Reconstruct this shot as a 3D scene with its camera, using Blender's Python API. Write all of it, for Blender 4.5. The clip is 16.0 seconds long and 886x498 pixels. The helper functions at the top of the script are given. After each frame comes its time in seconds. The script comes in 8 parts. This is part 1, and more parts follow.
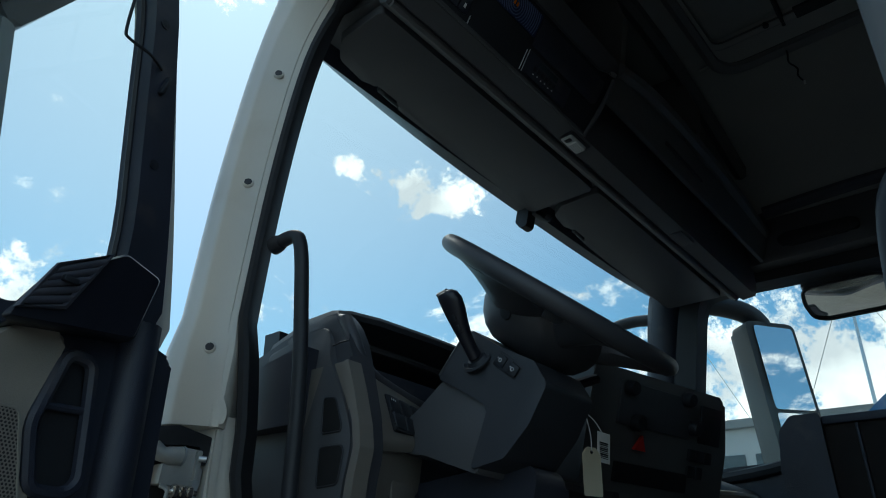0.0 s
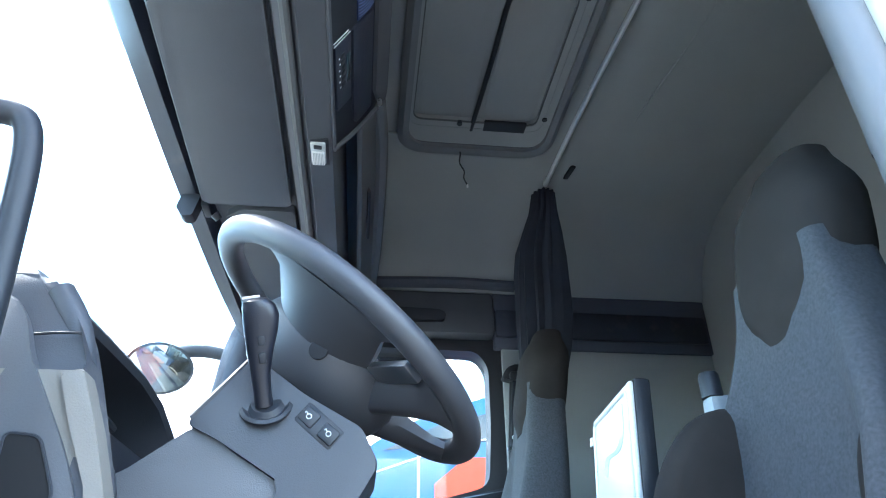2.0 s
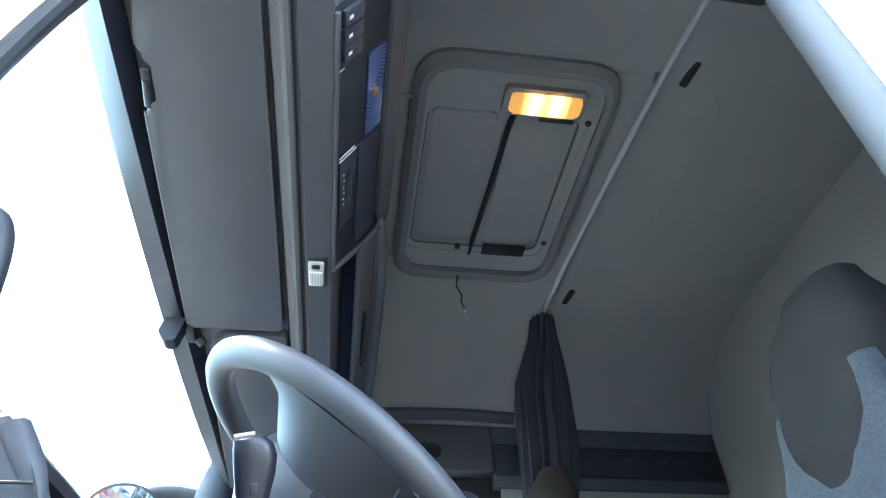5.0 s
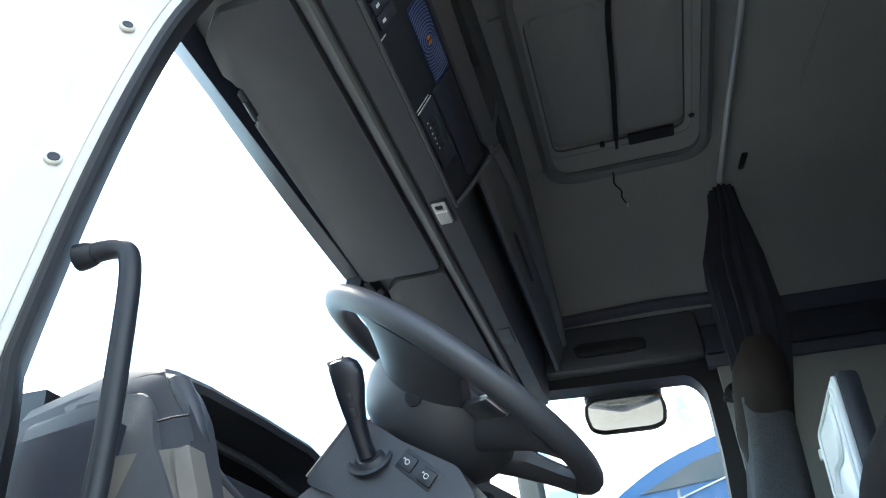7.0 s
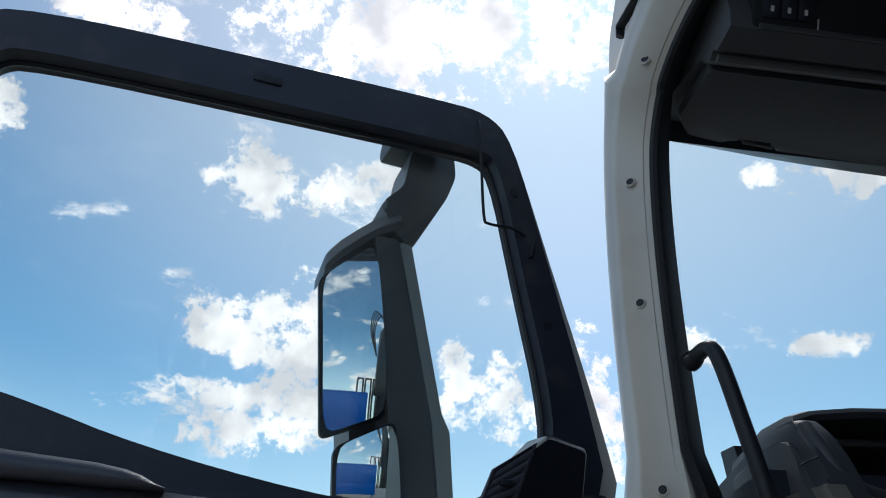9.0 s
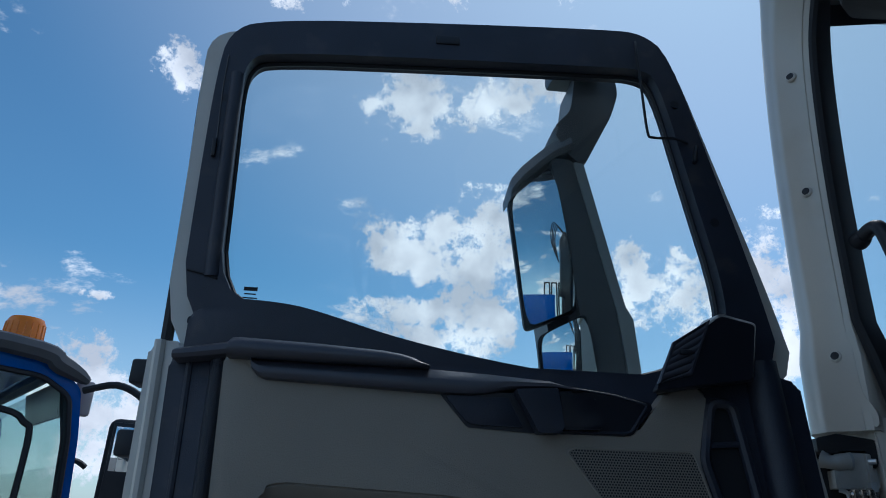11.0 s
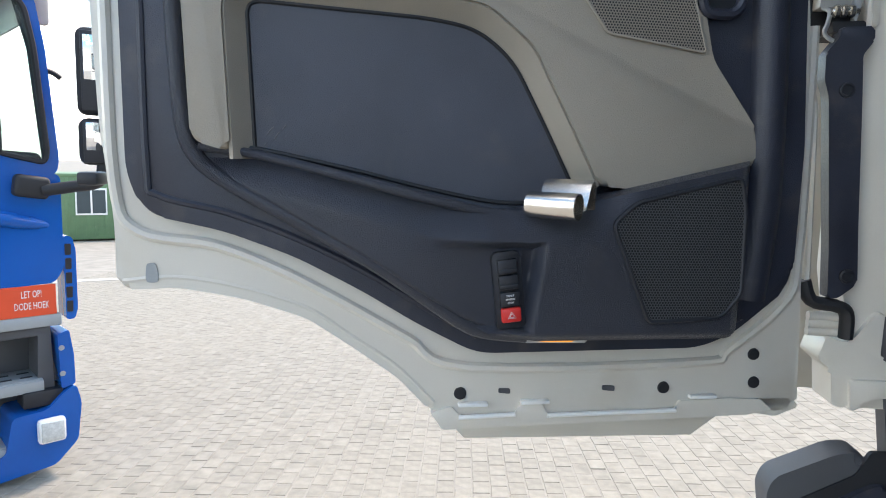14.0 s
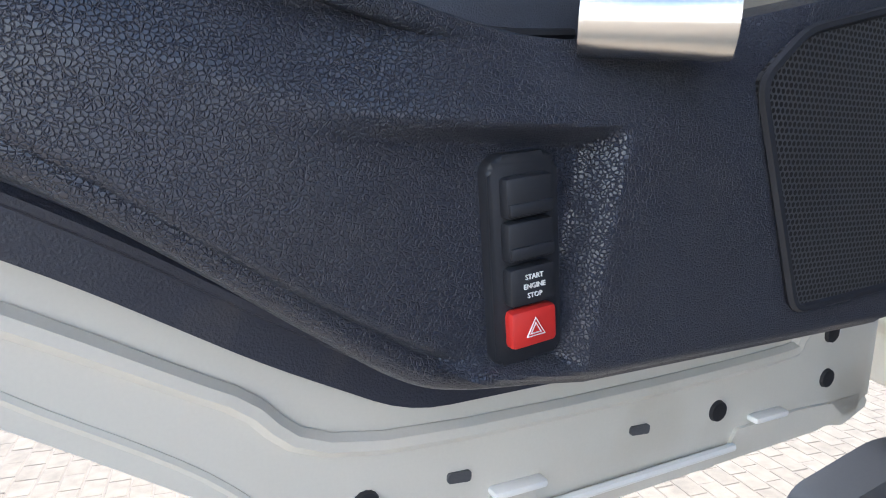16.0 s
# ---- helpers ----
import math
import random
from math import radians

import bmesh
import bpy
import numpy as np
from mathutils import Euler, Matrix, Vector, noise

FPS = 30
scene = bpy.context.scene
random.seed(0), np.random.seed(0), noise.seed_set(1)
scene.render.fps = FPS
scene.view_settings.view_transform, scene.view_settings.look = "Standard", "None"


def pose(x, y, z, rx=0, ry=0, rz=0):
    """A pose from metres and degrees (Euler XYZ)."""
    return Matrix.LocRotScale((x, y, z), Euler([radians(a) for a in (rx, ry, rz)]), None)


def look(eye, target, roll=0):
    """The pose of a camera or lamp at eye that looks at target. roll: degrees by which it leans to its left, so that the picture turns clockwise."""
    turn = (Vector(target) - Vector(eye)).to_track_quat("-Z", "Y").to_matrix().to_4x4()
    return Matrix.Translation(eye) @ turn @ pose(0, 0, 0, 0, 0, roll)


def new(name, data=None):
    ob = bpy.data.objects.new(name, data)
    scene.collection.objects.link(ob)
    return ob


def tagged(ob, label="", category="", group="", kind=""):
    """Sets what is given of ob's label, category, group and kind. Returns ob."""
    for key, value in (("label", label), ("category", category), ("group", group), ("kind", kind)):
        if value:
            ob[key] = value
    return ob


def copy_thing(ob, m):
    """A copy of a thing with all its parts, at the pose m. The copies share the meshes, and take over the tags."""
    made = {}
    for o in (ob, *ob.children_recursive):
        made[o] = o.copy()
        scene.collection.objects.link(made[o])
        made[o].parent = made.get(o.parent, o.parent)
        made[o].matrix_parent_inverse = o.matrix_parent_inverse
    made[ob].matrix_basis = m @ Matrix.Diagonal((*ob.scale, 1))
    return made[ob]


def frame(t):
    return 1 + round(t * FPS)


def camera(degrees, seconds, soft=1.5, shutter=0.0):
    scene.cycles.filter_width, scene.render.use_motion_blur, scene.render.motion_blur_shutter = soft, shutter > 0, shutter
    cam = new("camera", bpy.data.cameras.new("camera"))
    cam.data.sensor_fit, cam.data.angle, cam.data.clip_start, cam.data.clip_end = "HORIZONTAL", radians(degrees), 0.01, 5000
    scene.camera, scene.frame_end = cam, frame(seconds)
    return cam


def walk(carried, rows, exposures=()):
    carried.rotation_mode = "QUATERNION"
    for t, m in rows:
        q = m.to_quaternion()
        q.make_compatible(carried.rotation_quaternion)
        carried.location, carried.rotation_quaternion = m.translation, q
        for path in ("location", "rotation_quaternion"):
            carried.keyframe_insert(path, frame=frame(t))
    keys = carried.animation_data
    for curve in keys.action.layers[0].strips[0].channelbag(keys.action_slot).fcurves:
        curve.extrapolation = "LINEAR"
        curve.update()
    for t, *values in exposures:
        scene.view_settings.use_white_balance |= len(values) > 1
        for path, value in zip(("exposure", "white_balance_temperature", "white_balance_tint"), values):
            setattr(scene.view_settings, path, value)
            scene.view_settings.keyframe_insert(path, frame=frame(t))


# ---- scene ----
cam = camera(67.8, 16.0, 1.0)
EXPOSURES = [(0.0, 0.4, 6200, 0), (0.5, 1.08, 6450, 5), (1.0, 2.0, 6200, 14), (1.5, 3.1, 6250, 10), (2.0, 4.05, 5950, 10), (3.0, 4.4, 6250, 10), (4.2, 4.4, 6250, 10), (6.3, 3.7, 6550, 10), (7.0, 3.05, 6750, 10), (7.5, 2.45, 6650, 11), (8.0, 1.55, 6600, 10), (8.5, 0.65, 6500, 13), (9.2, 0.25, 6400, 12), (11.3, -0.2, 5500, 9), (11.7, 0.35, 5500, 10), (12.0, 0.8, 5600, 13), (12.5, 1.9, 6000, 16), (13.0, 2.4, 6600, 15), (13.5, 2.5, 7100, 15), (14.0, 2.3, 7400, 16), (14.5, 2.25, 7600, 17), (15.0, 2.1, 7700, 18), (15.5, 2.15, 7600, 18), (16.0, 2.68, 7400, 20)]
PATH = [
    (0, (-1.647, -1.04, 1.816), (-0.335, 0.163, 2.729), 2.6),
    (0.5, (-1.591, -0.85, 1.819), (-0.072, 0.077, 2.732), 1.8),
    (1, (-1.579, -0.767, 1.825), (0.1, -0.179, 2.741), 1.2),
    (1.5, (-1.626, -0.62, 1.871), (0.148, -0.554, 2.793), 0.4),
    (2, (-1.575, -0.467, 1.936), (0.141, -0.673, 2.942), -0.7),
    (2.5, (-1.43, -0.415, 1.978), (0.156, -0.638, 3.174), -1.5),
    (3, (-1.369, -0.427, 1.997), (0.181, -0.677, 3.235), -1.7),
    (3.5, (-1.382, -0.431, 2.009), (0.157, -0.703, 3.256), -1.8),
    (4, (-1.39, -0.42, 2.0), (0.094, -0.687, 3.315), -2.5),
    (4.2, (-1.397, -0.412, 2.009), (0.071, -0.682, 3.34), -2.2),
    (6.3, (-1.62, -0.575, 1.92), (-0.009, -0.48, 3.101), -2.2),
    (6.5, (-1.602, -0.611, 1.918), (0.017, -0.408, 3.074), -2.1),
    (7, (-1.559, -0.678, 1.907), (0.013, -0.213, 3.053), -1.4),
    (7.5, (-1.575, -0.784, 1.899), (-0.167, 0.058, 3.043), -1.2),
    (8, (-1.577, -0.911, 1.907), (-0.492, 0.352, 3.015), -0.1),
    (8.5, (-1.547, -1.028, 1.926), (-0.98, 0.577, 2.975), 2.0),
    (9, (-1.6, -1.075, 1.955), (-1.4, 0.638, 2.97), 1.6),
    (9.2, (-1.593, -1.13, 1.949), (-1.612, 0.588, 2.965), 2.0),
    (11.3, (-1.639, -1.288, 1.855), (-1.931, 0.577, 2.518), 1.9),
    (11.5, (-1.64, -1.281, 1.844), (-1.927, 0.607, 2.438), 1.9),
    (12, (-1.641, -1.261, 1.813), (-1.924, 0.673, 2.239), 1.7),
    (12.5, (-1.641, -1.245, 1.786), (-1.912, 0.721, 2.044), 1.7),
    (13, (-1.639, -1.237, 1.743), (-1.893, 0.746, 1.835), 1.6),
    (13.5, (-1.643, -1.228, 1.7), (-1.875, 0.756, 1.616), 1.6),
    (14, (-1.643, -1.234, 1.659), (-1.852, 0.738, 1.399), 1.7),
    (14.5, (-1.659, -1.204, 1.606), (-1.812, 0.747, 1.191), 1.7),
    (15, (-1.716, -0.997, 1.581), (-1.741, 0.95, 1.127), 1.9),
    (15.5, (-1.731, -0.751, 1.566), (-1.525, 1.186, 1.109), 2.6),
    (16, (-1.776, -0.597, 1.553), (-1.289, 1.297, 1.136), 2.7),
]
walk(cam, [(t, look(eye, target, roll)) for t, eye, target, roll in PATH], EXPOSURES)

# ---- light ----
SUN_ELEVATION, SUN_AZIMUTH = radians(56), radians(20)


SUN_WAY = (math.sin(SUN_AZIMUTH) * math.cos(SUN_ELEVATION), math.cos(SUN_AZIMUTH) * math.cos(SUN_ELEVATION), math.sin(SUN_ELEVATION))


def make_world():
    world = bpy.data.worlds.new("sky")
    scene.world = world
    world.use_nodes = True
    nt = world.node_tree
    nt.nodes.clear()
    N, L = nt.nodes.new, nt.links.new
    out, back = N("ShaderNodeOutputWorld"), N("ShaderNodeBackground")
    sky = N("ShaderNodeTexSky")
    sky.sky_type, sky.sun_disc = "NISHITA", False
    sky.sun_elevation, sky.sun_rotation = SUN_ELEVATION, SUN_AZIMUTH
    sky.air_density, sky.dust_density, sky.ozone_density = 1.0, 0.5, 2.0
    tc, sep = N("ShaderNodeTexCoord"), N("ShaderNodeSeparateXYZ")
    L(tc.outputs["Generated"], sep.inputs[0])
    lift = N("ShaderNodeMath")
    lift.operation = "MAXIMUM"
    lift.inputs[1].default_value = 0.0
    L(sep.outputs["Z"], lift.inputs[0])
    add = N("ShaderNodeMath")
    add.inputs[1].default_value = 0.35
    L(lift.outputs[0], add.inputs[0])
    flat = N("ShaderNodeVectorMath")
    flat.operation = "DIVIDE"
    comb = N("ShaderNodeCombineXYZ")
    for k in range(3):
        L(add.outputs[0], comb.inputs[k])
    L(tc.outputs["Generated"], flat.inputs[0])
    L(comb.outputs[0], flat.inputs[1])
    shift = N("ShaderNodeVectorMath")
    shift.operation = "ADD"
    shift.inputs[1].default_value = CLOUD_SHIFT
    L(flat.outputs[0], shift.inputs[0])
    big = N("ShaderNodeTexNoise")
    big.inputs["Scale"].default_value, big.inputs["Detail"].default_value = 2.3, 9.0
    big.inputs["Roughness"].default_value, big.inputs["Distortion"].default_value = 0.64, 0.25
    L(shift.outputs[0], big.inputs["Vector"])
    # cumulus heaps by bearing, height and half-sizes in degrees, frayed by the same noise
    bearing, height = N("ShaderNodeMath"), N("ShaderNodeMath")
    bearing.operation, height.operation = "ARCTAN2", "ARCSINE"
    L(sep.outputs["X"], bearing.inputs[0])
    L(sep.outputs["Y"], bearing.inputs[1])
    L(sep.outputs["Z"], height.inputs[0])
    heap = None
    for az, el, w, h in CLOUDS:
        d = []
        for src, mid, half in ((bearing, az, w), (height, el, h)):
            n = N("ShaderNodeMath")
            n.operation = "MULTIPLY_ADD"
            n.inputs[1].default_value, n.inputs[2].default_value = 1 / radians(half), -mid / half
            L(src.outputs[0], n.inputs[0])
            q = N("ShaderNodeMath")
            q.operation = "MULTIPLY"
            L(n.outputs[0], q.inputs[0])
            L(n.outputs[0], q.inputs[1])
            d.append(q)
        both = N("ShaderNodeMath")
        L(d[0].outputs[0], both.inputs[0])
        L(d[1].outputs[0], both.inputs[1])
        if heap is None:
            heap = both
        else:
            near = N("ShaderNodeMath")
            near.operation = "SMOOTH_MIN"
            near.inputs[2].default_value = 0.35
            L(heap.outputs[0], near.inputs[0])
            L(both.outputs[0], near.inputs[1])
            heap = near
    fray = N("ShaderNodeTexNoise")
    fray.inputs["Scale"].default_value, fray.inputs["Detail"].default_value, fray.inputs["Roughness"].default_value = 21.0, 12.0, 0.70
    L(tc.outputs["Generated"], fray.inputs["Vector"])
    edge = N("ShaderNodeMath")
    edge.operation = "MULTIPLY_ADD"
    edge.inputs[1].default_value = 9.0
    L(fray.outputs["Fac"], edge.inputs[0])
    away = N("ShaderNodeMath")
    away.operation = "SUBTRACT"
    away.inputs[0].default_value = -3.2
    L(heap.outputs[0], away.inputs[1])
    L(away.outputs[0], edge.inputs[2])
    heaps = N("ShaderNodeMapRange")
    heaps.interpolation_type = "SMOOTHSTEP"
    heaps.inputs["From Min"].default_value, heaps.inputs["From Max"].default_value = -0.1, 1.0
    L(edge.outputs[0], heaps.inputs[0])
    # scattered clouds over the rest of the sky, thin above the yard ahead
    ahead = N("ShaderNodeVectorMath")
    ahead.operation = "DOT_PRODUCT"
    ahead.inputs[1].default_value = (0.5, 0.866, 0.0)
    L(tc.outputs["Generated"], ahead.inputs[0])
    thin = N("ShaderNodeMapRange")
    thin.inputs["From Min"].default_value, thin.inputs["From Max"].default_value = -0.1, 0.35
    thin.inputs["To Min"].default_value, thin.inputs["To Max"].default_value = 0.0, 0.085
    L(ahead.outputs["Value"], thin.inputs[0])
    less = N("ShaderNodeMath")
    less.operation = "SUBTRACT"
    L(big.outputs["Fac"], less.inputs[0])
    L(thin.outputs[0], less.inputs[1])
    loose = N("ShaderNodeMapRange")
    loose.interpolation_type = "SMOOTHSTEP"
    loose.inputs["From Min"].default_value, loose.inputs["From Max"].default_value = 0.52, 0.60
    L(less.outputs[0], loose.inputs[0])
    mask = N("ShaderNodeMath")
    mask.operation = "MAXIMUM"
    L(heaps.outputs[0], mask.inputs[0])
    L(loose.outputs[0], mask.inputs[1])
    body = N("ShaderNodeTexNoise")
    body.inputs["Scale"].default_value, body.inputs["Detail"].default_value = 9.0, 9.0
    L(tc.outputs["Generated"], body.inputs["Vector"])
    tone = N("ShaderNodeValToRGB")
    tone.color_ramp.elements[0].position, tone.color_ramp.elements[1].position = 0.38, 0.6
    tone.color_ramp.elements[0].color, tone.color_ramp.elements[1].color = (0.55, 0.57, 0.61, 1), (1, 1, 1, 1)
    L(body.outputs["Fac"], tone.inputs[0])
    gain = N("ShaderNodeVectorMath")
    gain.operation = "SCALE"
    gain.inputs["Scale"].default_value = CLOUD_LIGHT
    L(tone.outputs[0], gain.inputs[0])
    dim = N("ShaderNodeVectorMath")
    dim.operation = "SCALE"
    dim.inputs["Scale"].default_value = SKY_LIGHT
    tint = N("ShaderNodeVectorMath")
    tint.operation = "MULTIPLY"
    tint.inputs[1].default_value = (0.56, 0.98, 1.06)
    L(sky.outputs[0], tint.inputs[0])
    L(tint.outputs[0], dim.inputs[0])
    mix = N("ShaderNodeMix")
    mix.data_type = "RGBA"
    L(mask.outputs[0], mix.inputs["Factor"])
    # haze that brightens towards the sun
    aim, near, veil = N("ShaderNodeVectorMath"), N("ShaderNodeMapRange"), N("ShaderNodeMix")
    aim.operation = "DOT_PRODUCT"
    aim.inputs[1].default_value = SUN_WAY
    L(tc.outputs["Generated"], aim.inputs[0])
    near.interpolation_type = "SMOOTHSTEP"
    near.inputs["From Min"].default_value, near.inputs["From Max"].default_value = 0.6, 1.0
    near.inputs["To Min"].default_value, near.inputs["To Max"].default_value = 0.03, 0.36
    L(aim.outputs["Value"], near.inputs[0])
    veil.data_type = "RGBA"
    veil.inputs["B"].default_value = (HAZE_LIGHT, HAZE_LIGHT, HAZE_LIGHT * 1.02, 1)
    low, both = N("ShaderNodeMapRange"), N("ShaderNodeMath")
    low.interpolation_type = "SMOOTHSTEP"
    low.inputs["From Min"].default_value, low.inputs["From Max"].default_value = 0.0, 0.34
    low.inputs["To Min"].default_value, low.inputs["To Max"].default_value = 0.38, 0.0
    L(sep.outputs["Z"], low.inputs[0])
    L(near.outputs[0], both.inputs[0])
    L(low.outputs[0], both.inputs[1])
    L(both.outputs[0], veil.inputs["Factor"])
    L(dim.outputs[0], veil.inputs["A"])
    L(veil.outputs["Result"], mix.inputs["A"])
    L(gain.outputs[0], mix.inputs["B"])
    L(mix.outputs["Result"], back.inputs[0])
    L(back.outputs[0], out.inputs[0])


CLOUD_SHIFT, CLOUD_LIGHT, SKY_LIGHT, HAZE_LIGHT = (3.1, 1.7, 0.4), 1.12, 0.094, 1.0
CLOUDS = [
    (-6.5, 21.9, 5.5, 4.0), (-13.0, 22.3, 4.0, 2.3), (-4.4, 25.3, 2.4, 2.4), (-5.4, 17.0, 4.4, 3.4), (-11.0, 14.0, 4.5, 1.5), (-12.0, 16.8, 4.6, 1.2),
    (11.2, 17.9, 4.0, 2.8), (8.2, 20.0, 1.5, 2.1), (19.4, 18.5, 2.3, 4.0), (18.5, 13.8, 3.4, 4.2), (-37.6, 8.8, 2.8, 2.6), (-35.3, 4.8, 2.8, 3.6),
    (-12.6, 34.6, 4.6, 2.6), (-3.4, 34.9, 4.4, 2.0), (1.5, 36.2, 3.6, 2.0),
    (-38.0, 15.2, 1.2, 0.4), (-35.1, 33.9, 2.2, 1.8), (4.2, 48.6, 20.0, 4.6), (20.8, 47.1, 6.4, 3.0), (-30.0, 43.3, 6.5, 2.2), (37.0, 33.4, 1.8, 0.9),
    (39.6, 19.8, 2.8, 0.9), (29.6, 20.5, 1.5, 1.6), (46.0, 32.0, 5.4, 2.0), (48.5, 18.5, 2.6, 1.2), (56.0, 22.0, 3.0, 1.5), (80.0, 15.0, 18.0, 7.0), (95.0, 24.0, 13.0, 8.0),
]
make_world()
sun = new("sun", bpy.data.lights.new("sun", "SUN"))
sun.data.energy, sun.data.angle, sun.data.color = 0.9, radians(10), (1.0, 0.96, 0.9)
sun.matrix_world = look((0, 0, 30), Vector((0, 0, 30)) - Vector(SUN_WAY))


# ---- materials ----
def material(name, color, rough=0.5, metal=0.0, vary=0.12, scale=8.0, bump=0.0, grain=400.0, spec=0.5, leather=False, coat=0.0, stain=0.0, random_tone=0.0, stretch=(1, 1, 1)):
    m = bpy.data.materials.new(name)
    m.use_nodes = True
    nt = m.node_tree
    N, L = nt.nodes.new, nt.links.new
    p = nt.nodes["Principled BSDF"]
    p.inputs["Roughness"].default_value, p.inputs["Metallic"].default_value = rough, metal
    p.inputs["Specular IOR Level"].default_value, p.inputs["Coat Weight"].default_value = spec, coat
    tc, mp = N("ShaderNodeTexCoord"), N("ShaderNodeMapping")
    mp.inputs["Scale"].default_value = stretch
    L(tc.outputs["Object"], mp.inputs[0])
    large, fine = N("ShaderNodeTexNoise"), N("ShaderNodeTexNoise")
    large.inputs["Scale"].default_value, large.inputs["Detail"].default_value = scale, 6
    fine.inputs["Scale"].default_value, fine.inputs["Detail"].default_value = grain, 3
    for n in (large, fine):
        L(mp.outputs[0], n.inputs["Vector"])
    both = N("ShaderNodeMath")
    both.operation = "MULTIPLY_ADD"
    both.inputs[1].default_value = 0.35
    L(fine.outputs["Fac"], both.inputs[0])
    L(large.outputs["Fac"], both.inputs[2])
    ramp = N("ShaderNodeMapRange")
    ramp.inputs["From Min"].default_value, ramp.inputs["From Max"].default_value = 0.45, 0.95
    ramp.inputs["To Min"].default_value, ramp.inputs["To Max"].default_value = 1 - vary, 1 + vary
    L(both.outputs[0], ramp.inputs[0])
    col = N("ShaderNodeVectorMath")
    col.operation = "SCALE"
    col.inputs[0].default_value = color
    L(ramp.outputs[0], col.inputs["Scale"])
    last = col.outputs[0]
    if random_tone:
        info, rr, c2 = N("ShaderNodeObjectInfo"), N("ShaderNodeMapRange"), N("ShaderNodeVectorMath")
        geo = N("ShaderNodeNewGeometry")
        su = N("ShaderNodeMath")
        su.operation = "ADD"
        fr = N("ShaderNodeMath")
        fr.operation = "FRACT"
        L(info.outputs["Random"], su.inputs[0])
        L(geo.outputs["Random Per Island"], su.inputs[1])
        L(su.outputs[0], fr.inputs[0])
        rr.inputs["To Min"].default_value, rr.inputs["To Max"].default_value = 1 - random_tone, 1 + random_tone
        L(fr.outputs[0], rr.inputs[0])
        c2.operation = "SCALE"
        L(last, c2.inputs[0])
        L(rr.outputs[0], c2.inputs["Scale"])
        last = c2.outputs[0]
    if stain:
        spots, sr, mixer = N("ShaderNodeTexNoise"), N("ShaderNodeValToRGB"), N("ShaderNodeMix")
        spots.inputs["Scale"].default_value, spots.inputs["Detail"].default_value = scale * 1.7, 8
        L(mp.outputs[0], spots.inputs["Vector"])
        sr.color_ramp.elements[0].position, sr.color_ramp.elements[1].position = 0.58, 0.72
        L(spots.outputs["Fac"], sr.inputs[0])
        mixer.data_type = "RGBA"
        mixer.inputs["B"].default_value = (0.40, 0.32, 0.21, 1)
        sc = N("ShaderNodeMath")
        sc.operation = "MULTIPLY"
        sc.inputs[1].default_value = stain
        L(sr.outputs[0], sc.inputs[0])
        L(sc.outputs[0], mixer.inputs["Factor"])
        L(last, mixer.inputs["A"])
        last = mixer.outputs["Result"]
    L(last, p.inputs["Base Color"])
    rv = N("ShaderNodeMapRange")
    rv.inputs["To Min"].default_value, rv.inputs["To Max"].default_value = max(0.02, rough - 0.08), min(1, rough + 0.08)
    L(large.outputs["Fac"], rv.inputs[0])
    if rough > 0.02:
        L(rv.outputs[0], p.inputs["Roughness"])
    if bump:
        b = N("ShaderNodeBump")
        b.inputs["Strength"].default_value, b.inputs["Distance"].default_value = bump, 0.0012
        if leather:
            v = N("ShaderNodeTexVoronoi")
            v.feature = "DISTANCE_TO_EDGE"
            v.inputs["Scale"].default_value = grain
            w = N("ShaderNodeVectorMath")
            w.operation = "SCALE"
            w.inputs["Scale"].default_value = 0.0022
            L(fine.outputs["Color"], w.inputs[0])
            s = N("ShaderNodeVectorMath")
            L(mp.outputs[0], s.inputs[0])
            L(w.outputs[0], s.inputs[1])
            L(s.outputs[0], v.inputs["Vector"])
            mr = N("ShaderNodeMapRange")
            mr.inputs["From Max"].default_value = 0.16
            L(v.outputs["Distance"], mr.inputs[0])
            L(mr.outputs[0], b.inputs["Height"])
        else:
            L(fine.outputs["Fac"], b.inputs["Height"])
        L(b.outputs[0], p.inputs["Normal"])
    return m


